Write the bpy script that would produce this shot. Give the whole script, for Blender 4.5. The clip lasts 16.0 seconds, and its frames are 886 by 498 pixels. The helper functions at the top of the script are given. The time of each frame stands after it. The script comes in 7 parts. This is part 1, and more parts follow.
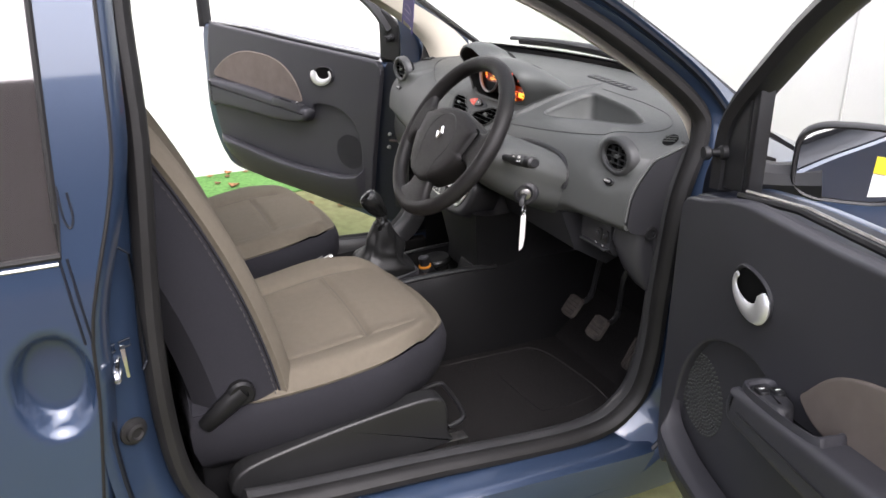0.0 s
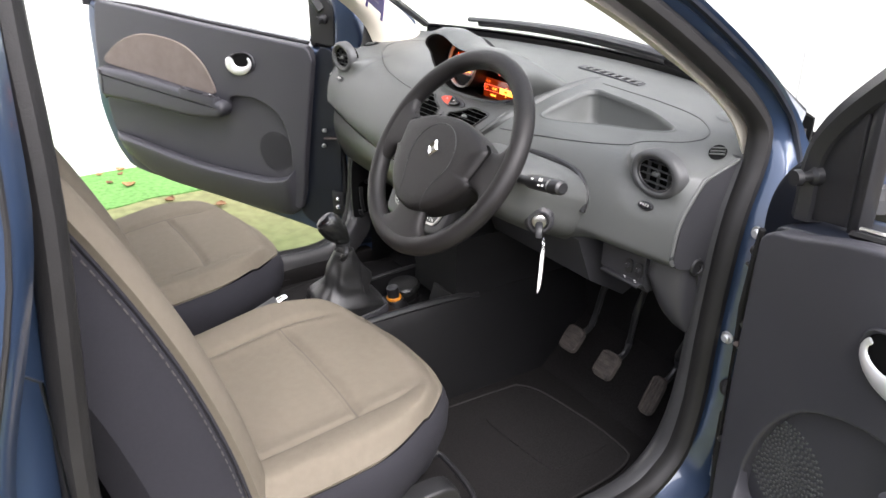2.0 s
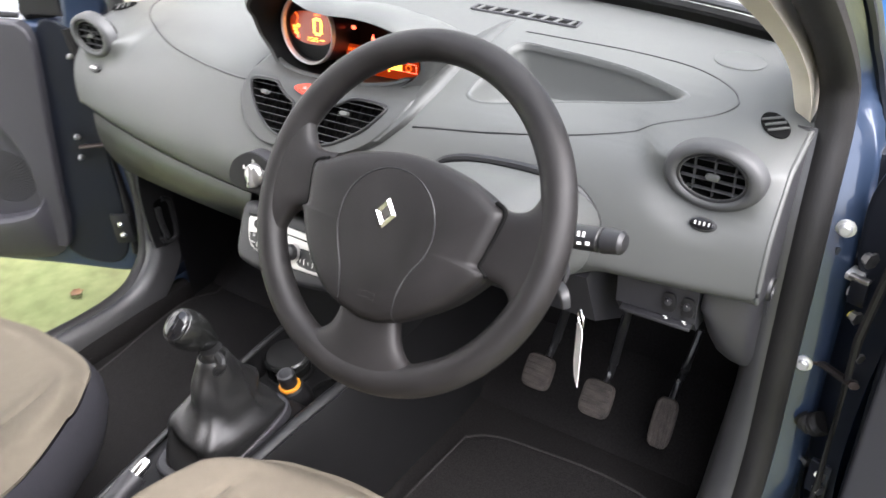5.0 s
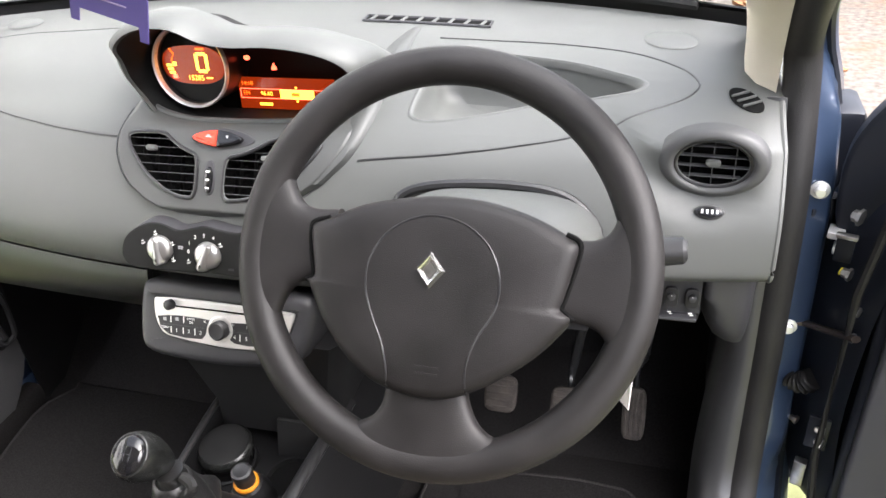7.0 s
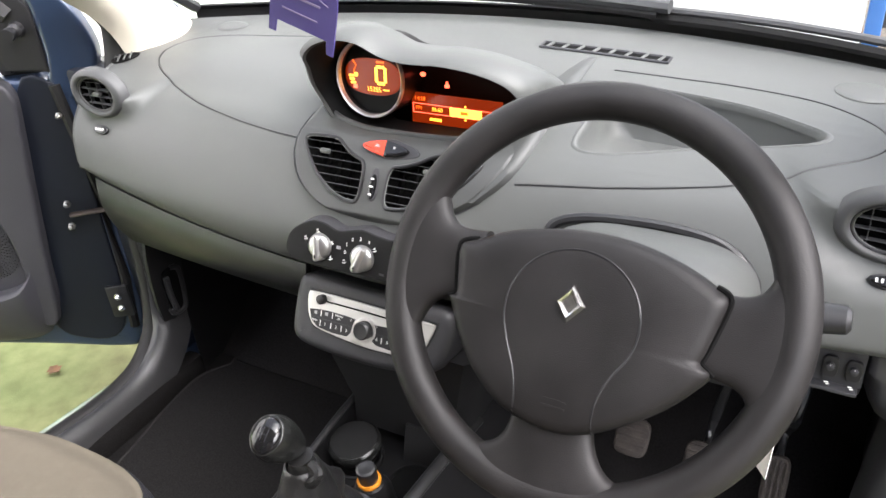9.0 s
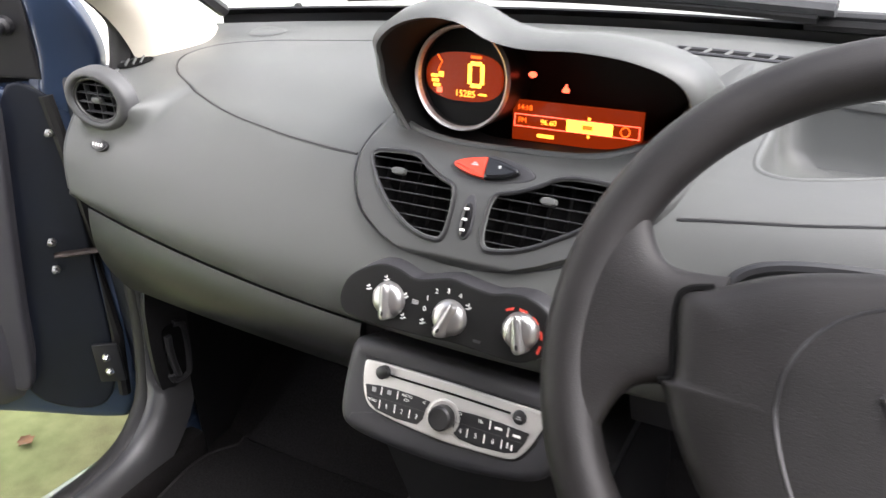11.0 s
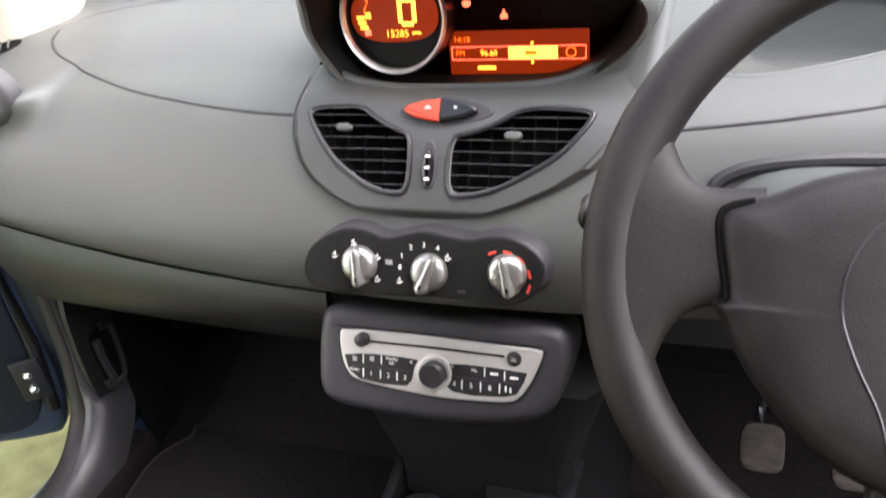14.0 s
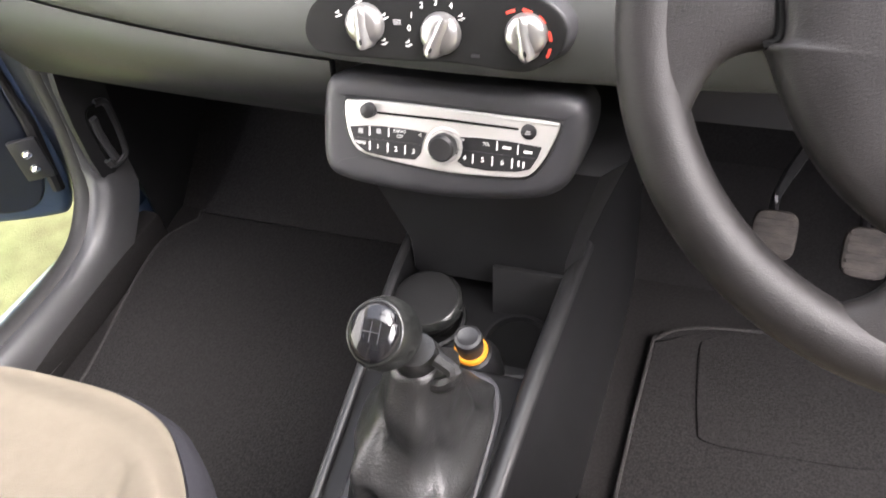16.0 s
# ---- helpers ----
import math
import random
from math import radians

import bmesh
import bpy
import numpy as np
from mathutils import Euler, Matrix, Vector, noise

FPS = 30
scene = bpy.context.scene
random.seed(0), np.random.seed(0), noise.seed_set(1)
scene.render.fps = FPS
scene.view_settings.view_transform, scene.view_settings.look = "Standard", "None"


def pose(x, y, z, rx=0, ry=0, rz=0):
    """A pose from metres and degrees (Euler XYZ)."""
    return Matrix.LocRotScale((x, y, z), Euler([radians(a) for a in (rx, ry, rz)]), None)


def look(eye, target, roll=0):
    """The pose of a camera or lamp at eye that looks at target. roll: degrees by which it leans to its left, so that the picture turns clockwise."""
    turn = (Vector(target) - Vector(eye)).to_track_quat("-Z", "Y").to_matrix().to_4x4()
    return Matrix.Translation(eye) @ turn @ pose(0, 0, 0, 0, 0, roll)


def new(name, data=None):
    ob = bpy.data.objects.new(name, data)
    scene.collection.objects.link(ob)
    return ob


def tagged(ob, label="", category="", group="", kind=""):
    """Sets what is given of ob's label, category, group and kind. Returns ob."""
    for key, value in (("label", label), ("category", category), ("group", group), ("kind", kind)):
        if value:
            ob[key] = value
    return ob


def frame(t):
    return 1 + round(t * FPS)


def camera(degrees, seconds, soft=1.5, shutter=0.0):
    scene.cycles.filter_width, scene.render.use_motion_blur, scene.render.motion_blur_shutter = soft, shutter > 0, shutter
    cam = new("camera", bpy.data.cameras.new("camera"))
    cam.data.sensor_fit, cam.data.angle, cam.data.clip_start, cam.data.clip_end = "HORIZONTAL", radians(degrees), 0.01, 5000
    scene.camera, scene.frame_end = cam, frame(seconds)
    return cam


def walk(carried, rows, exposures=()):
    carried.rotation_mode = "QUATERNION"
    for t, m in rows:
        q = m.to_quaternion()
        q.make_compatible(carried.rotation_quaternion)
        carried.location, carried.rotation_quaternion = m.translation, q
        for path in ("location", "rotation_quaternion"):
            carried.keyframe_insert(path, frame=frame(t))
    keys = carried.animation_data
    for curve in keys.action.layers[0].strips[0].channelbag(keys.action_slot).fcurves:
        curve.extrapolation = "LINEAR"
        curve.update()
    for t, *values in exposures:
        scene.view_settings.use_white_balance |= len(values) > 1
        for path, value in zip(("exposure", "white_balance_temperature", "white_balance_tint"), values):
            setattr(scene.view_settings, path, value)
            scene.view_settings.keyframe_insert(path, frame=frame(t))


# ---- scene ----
cam = camera(59.2, 16.0, shutter=0.5)
PATH = [
    (0, (1.988, -0.031, 1.449), (0.301, 0.735, 0.695), -0.9),
    (0.5, (1.97, 0.03, 1.437), (0.277, 0.761, 0.661), -1.2),
    (1, (1.865, 0.044, 1.425), (0.192, 0.834, 0.666), -0.9),
    (1.5, (1.682, 0.022, 1.422), (0.074, 0.933, 0.659), -0.4),
    (2, (1.541, -0.03, 1.437), (0.009, 0.958, 0.615), 0.0),
    (2.5, (1.445, -0.029, 1.434), (-0.024, 1.025, 0.581), 1.3),
    (3, (1.317, 0.016, 1.42), (-0.105, 1.098, 0.521), 1.7),
    (3.5, (1.193, 0.088, 1.429), (-0.176, 1.188, 0.471), 0.4),
    (4, (1.118, 0.119, 1.438), (-0.186, 1.268, 0.449), -0.7),
    (6.5, (0.572, 0.157, 1.422), (0.042, 1.69, 0.252), -5.8),
    (7, (0.572, 0.149, 1.424), (0.065, 1.741, 0.325), -4.9),
    (7.5, (0.572, 0.14, 1.43), (0.002, 1.708, 0.327), -5.3),
    (8, (0.574, 0.138, 1.428), (-0.05, 1.699, 0.344), -5.2),
    (8.5, (0.58, 0.153, 1.426), (-0.117, 1.726, 0.406), -4.1),
    (9, (0.581, 0.15, 1.433), (-0.296, 1.622, 0.401), -4.5),
    (11.5, (0.284, 0.325, 1.259), (-0.607, 1.889, 0.387), -2.0),
    (12, (0.259, 0.319, 1.275), (-0.537, 1.923, 0.384), -3.8),
    (12.5, (0.246, 0.315, 1.285), (-0.436, 1.966, 0.385), -4.3),
    (13, (0.247, 0.312, 1.287), (-0.393, 1.97, 0.37), -6.1),
    (13.5, (0.248, 0.314, 1.288), (-0.368, 1.965, 0.343), -7.6),
    (14, (0.246, 0.311, 1.279), (-0.364, 1.9, 0.228), -7.7),
    (14.5, (0.242, 0.313, 1.255), (-0.34, 1.835, 0.096), -6.6),
    (15, (0.238, 0.311, 1.243), (-0.336, 1.747, -0.026), -6.6),
    (15.5, (0.24, 0.315, 1.235), (-0.319, 1.667, -0.129), -7.8),
    (16, (0.233, 0.318, 1.229), (-0.337, 1.593, -0.203), -8.6),
]
walk(cam, [(t, look(eye, target, roll)) for t, eye, target, roll in PATH], [(0.0, 1.6, 6350, 17), (1.5, 2.0, 6350, 16), (2.5, 2.48, 6300, 15), (4.0, 2.68, 6200, 15), (6.5, 2.92, 6450, 14), (7.0, 2.9, 6450, 14), (7.5, 2.74, 6450, 14), (9.0, 2.6, 6400, 14), (11.5, 2.5, 6400, 16), (13.5, 2.5, 6400, 16), (14.5, 2.9, 6450, 16), (15.0, 3.22, 6500, 16), (16.0, 3.55, 6550, 17)])

# ---- light ----
world = bpy.data.worlds.new("overcast_sky")
scene.world = world
world.use_nodes = True
wn = world.node_tree
sky = wn.nodes.new("ShaderNodeTexSky")
sky.sky_type = "NISHITA"
sky.sun_disc = False
sky.sun_elevation = radians(52)
sky.sun_rotation = radians(93)
sky.air_density, sky.dust_density, sky.ozone_density = 1.0, 4.0, 1.0
soft_grey = wn.nodes.new("ShaderNodeHueSaturation")
soft_grey.inputs["Saturation"].default_value = 0.35
wn.links.new(sky.outputs[0], soft_grey.inputs["Color"])
wn.links.new(soft_grey.outputs[0], wn.nodes["Background"].inputs[0])
wn.nodes["Background"].inputs[1].default_value = 0.138
sun_data = bpy.data.lights.new("sun", "SUN")
sun_data.energy, sun_data.angle, sun_data.color = 1.7, radians(80), (1.0, 0.98, 0.95)
sun = new("sun", sun_data)
sun.matrix_world = look((5.8, -0.3, 7.4), (0, 0, 0))


# ---- materials ----
def material(name, color, rough=0.5, metal=0.0, vary=0.0, vary_scale=8.0, bump=0.0, bump_scale=400.0, coat=0.0, spec=0.5,
             stain=None, stain_scale=3.0, stain_amount=0.5, emit=None, emit_strength=0.0, rough_vary=0.0, island=0.0):
    m = bpy.data.materials.new(name)
    m.use_nodes = True
    t = m.node_tree
    b = t.nodes["Principled BSDF"]
    b.inputs["Roughness"].default_value = rough
    b.inputs["Metallic"].default_value = metal
    b.inputs["Coat Weight"].default_value = coat
    b.inputs["Coat Roughness"].default_value = 0.04
    b.inputs["Specular IOR Level"].default_value = spec
    b.inputs["Base Color"].default_value = (*color, 1)
    where = t.nodes.new("ShaderNodeTexCoord").outputs["Object"]
    base = None
    if vary:
        n = t.nodes.new("ShaderNodeTexNoise")
        n.inputs["Scale"].default_value, n.inputs["Detail"].default_value = vary_scale, 6
        t.links.new(where, n.inputs["Vector"])
        r = t.nodes.new("ShaderNodeMapRange")
        r.inputs[1].default_value, r.inputs[2].default_value = 0.3, 0.7
        r.inputs[3].default_value, r.inputs[4].default_value = 1 - vary, 1 + vary
        t.links.new(n.outputs[0], r.inputs[0])
        mix = t.nodes.new("ShaderNodeMix")
        mix.data_type, mix.blend_type = "RGBA", "MULTIPLY"
        mix.inputs[0].default_value = 1
        mix.inputs[6].default_value = (*color, 1)
        t.links.new(r.outputs[0], mix.inputs[7])
        base = mix.outputs[2]
        if rough_vary:
            q = t.nodes.new("ShaderNodeMapRange")
            q.inputs[1].default_value, q.inputs[2].default_value = 0.3, 0.7
            q.inputs[3].default_value, q.inputs[4].default_value = rough - rough_vary, rough + rough_vary
            t.links.new(n.outputs[0], q.inputs[0])
            t.links.new(q.outputs[0], b.inputs["Roughness"])
    if stain:
        n = t.nodes.new("ShaderNodeTexNoise")
        n.inputs["Scale"].default_value, n.inputs["Detail"].default_value = stain_scale, 8
        t.links.new(where, n.inputs["Vector"])
        r = t.nodes.new("ShaderNodeMapRange")
        r.inputs[1].default_value, r.inputs[2].default_value = 0.5, 0.72
        r.inputs[3].default_value, r.inputs[4].default_value = 0, stain_amount
        t.links.new(n.outputs[0], r.inputs[0])
        mix = t.nodes.new("ShaderNodeMix")
        mix.data_type = "RGBA"
        t.links.new(r.outputs[0], mix.inputs[0])
        if base:
            t.links.new(base, mix.inputs[6])
        else:
            mix.inputs[6].default_value = (*color, 1)
        mix.inputs[7].default_value = (*stain, 1)
        base = mix.outputs[2]
    if island:
        o = t.nodes.new("ShaderNodeObjectInfo")
        h = t.nodes.new("ShaderNodeHueSaturation")
        r = t.nodes.new("ShaderNodeMapRange")
        r.inputs[3].default_value, r.inputs[4].default_value = 1 - island, 1 + island
        t.links.new(o.outputs["Random"], r.inputs[0])
        t.links.new(r.outputs[0], h.inputs["Value"])
        if base:
            t.links.new(base, h.inputs["Color"])
        else:
            h.inputs["Color"].default_value = (*color, 1)
        base = h.outputs[0]
    if base:
        t.links.new(base, b.inputs["Base Color"])
    if bump:
        n = t.nodes.new("ShaderNodeTexNoise")
        n.inputs["Scale"].default_value, n.inputs["Detail"].default_value = bump_scale, 3
        t.links.new(where, n.inputs["Vector"])
        u = t.nodes.new("ShaderNodeBump")
        u.inputs["Strength"].default_value, u.inputs["Distance"].default_value = bump, 0.002
        t.links.new(n.outputs[0], u.inputs["Height"])
        t.links.new(u.outputs[0], b.inputs["Normal"])
    if emit:
        b.inputs["Emission Color"].default_value = (*emit, 1)
        b.inputs["Emission Strength"].default_value = emit_strength
    return m


DASH = material("dash_plastic", (0.066, 0.0690, 0.0665), 0.5, vary=0.06, vary_scale=5, bump=0.14, bump_scale=1100, spec=0.42, rough_vary=0.05)
SHIELD_GREY = material("shield_plastic", (0.044, 0.046, 0.045), 0.5, vary=0.06, vary_scale=6, bump=0.14, bump_scale=1100, spec=0.42, rough_vary=0.05)
DASH_DARK = material("dark_plastic", (0.024, 0.024, 0.027), 0.5, vary=0.12, vary_scale=6, bump=0.12, bump_scale=1200)
TRIM = material("door_trim_plastic", (0.032, 0.0316, 0.0368), 0.5, vary=0.1, vary_scale=5, bump=0.15, bump_scale=1200, rough_vary=0.06)
WHEEL = material("wheel_foam", (0.0105, 0.0096, 0.0096), 0.5, spec=0.28, vary=0.25, vary_scale=18, bump=0.18, bump_scale=1100, rough_vary=0.06)
BLACK = material("black_plastic", (0.011, 0.011, 0.012), 0.42, vary=0.1, bump=0.08, bump_scale=1200)
# Near-black that puts the shade deep in openings and gaps into colour.
RECESS_SHADE = material("recess_shade_black", (0.003, 0.003, 0.003), 0.9, spec=0.1)
SILL_GREY = material("sill_plastic", (0.030, 0.030, 0.031), 0.36, vary=0.15, vary_scale=6, bump=0.1, bump_scale=900, rough_vary=0.06)
WIPER = material("weathered_wiper_plastic", (0.035, 0.035, 0.037), 0.6, vary=0.2, vary_scale=12)
EDGE_BLACK = material("satin_black_plastic", (0.0125, 0.0125, 0.013), 0.36, spec=0.4, vary=0.15, vary_scale=8, bump=0.1, bump_scale=1200)
CONSOLE = material("console_plastic", (0.0068, 0.0068, 0.0072), 0.45, spec=0.22, vary=0.15, vary_scale=8, bump=0.12, bump_scale=1200)
GLOSS_BLACK = material("gloss_black", (0.008, 0.008, 0.009), 0.12, spec=0.5)
RUBBER = material("rubber_seal", (0.011, 0.0105, 0.0105), 0.55, spec=0.3, vary=0.25, vary_scale=12, bump=0.2, bump_scale=500)
CARPET = material("carpet", (0.0125, 0.0117, 0.0117), 0.98, vary=0.3, vary_scale=260, bump=0.9, bump_scale=700, spec=0.05)
BINDING = material("stitched_binding", (0.023, 0.0215, 0.0215), 0.9, vary=0.4, vary_scale=400, bump=0.6, bump_scale=900, spec=0.1)
MAT_CARPET = material("mat_carpet", (0.0142, 0.0134, 0.0134), 0.98, vary=0.45, vary_scale=320, bump=0.9, bump_scale=900, spec=0.05)
FABRIC = material("beige_cloth", (0.118, 0.102, 0.079), 0.95, vary=0.045, vary_scale=70, bump=0.6, bump_scale=1100, spec=0.15)
FABRIC_DOOR = material("door_cloth", (0.135, 0.113, 0.099), 0.95, vary=0.08, vary_scale=25, bump=0.6, bump_scale=1100, spec=0.15)
CLOTH_DARK = material("charcoal_cloth", (0.0195, 0.0192, 0.0232), 0.9, vary=0.07, vary_scale=220, bump=0.6, bump_scale=1000, spec=0.15)
SEAM = material("seam_thread", (0.075, 0.064, 0.049), 0.9)
STITCH = material("pale_stitching", (0.055, 0.050, 0.047), 0.9)
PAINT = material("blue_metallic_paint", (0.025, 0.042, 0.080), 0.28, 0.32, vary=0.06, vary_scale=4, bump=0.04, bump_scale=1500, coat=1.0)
# The same blue, taken almost to black for the shade in door shuts.
PAINT_SHADED = material("blue_paint_darkened_for_shade", (0.0035, 0.0055, 0.0115), 0.5, 0.2, vary=0.2, vary_scale=9, coat=0.08)
CHROME = material("satin_chrome", (0.78, 0.78, 0.78), 0.2, 1.0)
SILVER = material("silver_plastic", (0.62, 0.61, 0.59), 0.36, 0.6, vary=0.05, bump=0.1, bump_scale=1200)
SATIN = material("satin_metal", (0.72, 0.72, 0.72), 0.38, 0.7)
VENT_GREY = material("vent_slat_plastic", (0.034, 0.035, 0.036), 0.45)
# Dash grey toned down, so the shade round the end vents is in colour.
RING_SHADED = material("vent_ring_darkened_for_shade", (0.040, 0.041, 0.042), 0.55, vary=0.05, bump=0.12, bump_scale=1100)
LINING = material("matt_black_lining", (0.005, 0.005, 0.005), 0.7, spec=0.25)
DIAL = material("satin_dial", (0.40, 0.395, 0.39), 0.3, 0.85, vary=0.05)
JOINT = material("pale_joint_strip", (0.60, 0.60, 0.58), 0.7)
KNOB = material("satin_black_knob", (0.012, 0.0125, 0.012), 0.26, vary=0.1)
STEEL = material("bare_steel", (0.45, 0.44, 0.42), 0.35, 1.0, vary=0.25, vary_scale=60)
STRAP = material("dull_brown_steel", (0.075, 0.060, 0.052), 0.45, 0.8, vary=0.3, vary_scale=40)
BEIGE_TRIM = material("ivory_pillar_trim", (0.50, 0.46, 0.38), 0.7, vary=0.05, bump=0.3, bump_scale=700)
HEADLINER = material("ivory_headliner", (0.55, 0.52, 0.46), 0.9, vary=0.05, bump=0.4, bump_scale=500)
WHITE_WALL = material("white_painted_wall", (0.82, 0.82, 0.80), 0.8, vary=0.03, vary_scale=1.5, bump=0.3, bump_scale=60, stain=(0.6, 0.58, 0.53), stain_scale=1.2, stain_amount=0.25)
BEIGE_WALL = material("brown_render", (0.10, 0.088, 0.08), 0.85, vary=0.06, vary_scale=2, bump=0.3, bump_scale=50)
TURF = material("artificial_turf", (0.095, 0.205, 0.06), 0.95, vary=0.3, vary_scale=40, bump=1.0, bump_scale=300, spec=0.1)
SAND_TURF = material("sanded_turf", (0.155, 0.16, 0.078), 0.95, vary=0.22, vary_scale=18, bump=1.0, bump_scale=300, stain=(0.14, 0.21, 0.075), stain_scale=1.6, stain_amount=0.35, spec=0.1)
GRAVEL = material("gravel", (0.115, 0.10, 0.085), 0.95, vary=0.4, vary_scale=30, bump=1.0, bump_scale=60, stain=(0.15, 0.075, 0.035), stain_scale=5, stain_amount=0.6)
LEAF = material("dry_leaf", (0.22, 0.105, 0.045), 0.8, vary=0.4, vary_scale=30, island=0.4)
RED = material("red_plastic", (0.55, 0.045, 0.02), 0.4)
ORANGE_PAINT = material("orange_ring", (0.55, 0.20, 0.008), 0.5)
WHITE_MARK = material("white_marking", (0.75, 0.75, 0.72), 0.6)
GREY_MARK = material("grey_marking", (0.33, 0.33, 0.33), 0.6)
RED_MARK = material("red_marking", (0.55, 0.05, 0.03), 0.6)
PEDAL_RUBBER = material("worn_pedal_rubber", (0.026, 0.021, 0.018), 0.85, vary=0.55, vary_scale=60, bump=0.6, bump_scale=200)
CARD = material("white_card", (0.75, 0.74, 0.72), 0.8)
PURPLE = material("purple_card", (0.05, 0.035, 0.16), 0.6, vary=0.08)
GOLD = material("pale_print", (0.20, 0.16, 0.27), 0.6)
YELLOW = material("yellow_label", (0.75, 0.62, 0.03), 0.6)
LCD_DARK = material("lit_red_screen", (0.10, 0.01, 0.0), 0.25, emit=(0.55, 0.045, 0.005), emit_strength=0.075)
LCD_RED = material("lit_orange_screen", (0.2, 0.02, 0.0), 0.25, emit=(1.0, 0.12, 0.01), emit_strength=0.52)
LCD_GLOW = material("lit_amber_marks", (0.3, 0.1, 0.0), 0.3, emit=(1.0, 0.36, 0.03), emit_strength=0.75)
LCD_YELLOW = material("lit_yellow_bar", (0.3, 0.15, 0.0), 0.3, emit=(1.0, 0.52, 0.04), emit_strength=0.9)
TELLTALE = material("lit_red_marks", (0.2, 0.01, 0.0), 0.3, emit=(1.0, 0.09, 0.04), emit_strength=0.9)
GAITER = material("gaiter_leatherette", (0.016, 0.016, 0.016), 0.36, vary=0.15, bump=0.3, bump_scale=400)
TYRE = material("tyre_rubber", (0.016, 0.016, 0.016), 0.8, vary=0.2, bump=0.3, bump_scale=200)
TINT = material("tinted_glass", (0.16, 0.145, 0.145), 0.03, 0.8, spec=1.0, coat=1.0)
FENCE = material("dark_fence", (0.05, 0.05, 0.055), 0.7, vary=0.2)
POST_BLUE = material("blue_post", (0.05, 0.16, 0.45), 0.5, vary=0.1)
MIRROR = material("mirror_glass", (0.85, 0.86, 0.87), 0.01, 1.0)
GLASS = bpy.data.materials.new("clear_glass")
GLASS.use_nodes = True
gt = GLASS.node_tree
gt.nodes.remove(gt.nodes["Principled BSDF"])
g_clear = gt.nodes.new("ShaderNodeBsdfTransparent")
g_clear.inputs[0].default_value = (0.93, 0.95, 0.94, 1)
g_gloss = gt.nodes.new("ShaderNodeBsdfGlossy")
g_gloss.inputs["Roughness"].default_value = 0.02
g_mix = gt.nodes.new("ShaderNodeMixShader")
g_mix.inputs[0].default_value = 0.06
gt.links.new(g_clear.outputs[0], g_mix.inputs[1])
gt.links.new(g_gloss.outputs[0], g_mix.inputs[2])
gt.links.new(g_mix.outputs[0], gt.nodes["Material Output"].inputs[0])


# ---- building blocks ----
def thing(name, at, label, category, group="", kind=""):
    ob = new(name)
    ob.location = at
    ob.empty_display_size = 0.05
    return tagged(ob, label, category, group, kind)


def make(name, bm, mat, sharp=35):
    bmesh.ops.recalc_face_normals(bm, faces=bm.faces[:])
    me = bpy.data.meshes.new(name)
    bm.to_mesh(me)
    bm.free()
    me.materials.append(mat)
    for p in me.polygons:
        p.use_smooth = p.loop_total < 9
    me.set_sharp_from_angle(angle=radians(sharp))
    return new(name, me)


def part(name, bm, mat, parent, label="", sharp=35):
    ob = make(name, bm, mat, sharp)
    ob.parent = parent
    if parent.type == "EMPTY":
        ob.matrix_parent_inverse = Matrix.Translation(-Vector(parent.location))
    if label:
        ob["label"] = label
    return ob


def solo(name, bm, mat, label, category, group="", kind="", sharp=35):
    return tagged(make(name, bm, mat, sharp), label, category, group, kind)


def B():
    return bmesh.new()


def frame_of(o, ex, ey):
    """A frame with its origin at o, the x axis along ex and the y axis near ey."""
    ex = Vector(ex).normalized()
    ez = ex.cross(Vector(ey)).normalized()
    ey = ez.cross(ex)
    m = Matrix((ex, ey, ez)).transposed().to_4x4()
    m.translation = o
    return m


def box(bm, c, s, bevel=0.0, m=None, segs=2):
    r = bmesh.ops.create_cube(bm, size=1)
    vs = r["verts"]
    mm = (m or Matrix()) @ Matrix.Translation(c) @ Matrix.Diagonal((*s, 1))
    bmesh.ops.transform(bm, matrix=mm, verts=vs)
    if bevel:
        es = list({e for v in vs for e in v.link_edges})
        bmesh.ops.bevel(bm, geom=es, offset=bevel, segments=segs, affect="EDGES", profile=0.5)
    return bm


def spline(pts, n=8, closed=False):
    """Catmull-Rom through the points."""
    pts = [Vector(p) for p in pts]
    k = len(pts)
    out = []
    for i in range(k if closed else k - 1):
        p1, p2 = pts[i], pts[(i + 1) % k]
        p0 = pts[i - 1] if (closed or i > 0) else 2 * p1 - p2
        p3 = pts[(i + 2) % k] if (closed or i + 2 < k) else 2 * p2 - p1
        for j in range(n):
            t = j / n
            out.append(0.5 * (2 * p1 + (p2 - p0) * t + (2 * p0 - 5 * p1 + 4 * p2 - p3) * t * t + (3 * p1 - p0 - 3 * p2 + p3) * t ** 3))
    if not closed:
        out.append(pts[-1])
    return out


def rings(bm, loops, closed_ring=True, cap=True, closed_path=False, first=True):
    """Faces between successive loops of points."""
    vs = [[bm.verts.new(p) for p in loop] for loop in loops]
    n = len(vs[0])
    span = range(n if closed_ring else n - 1)
    k = len(vs)
    for i in range(k if closed_path else k - 1):
        a, b = vs[i], vs[(i + 1) % k]
        for j in span:
            bm.faces.new((a[j], a[(j + 1) % n], b[(j + 1) % n], b[j]))
    if cap and closed_ring and not closed_path:
        if first:
            bm.faces.new(vs[0])
        bm.faces.new(vs[-1])
    return vs


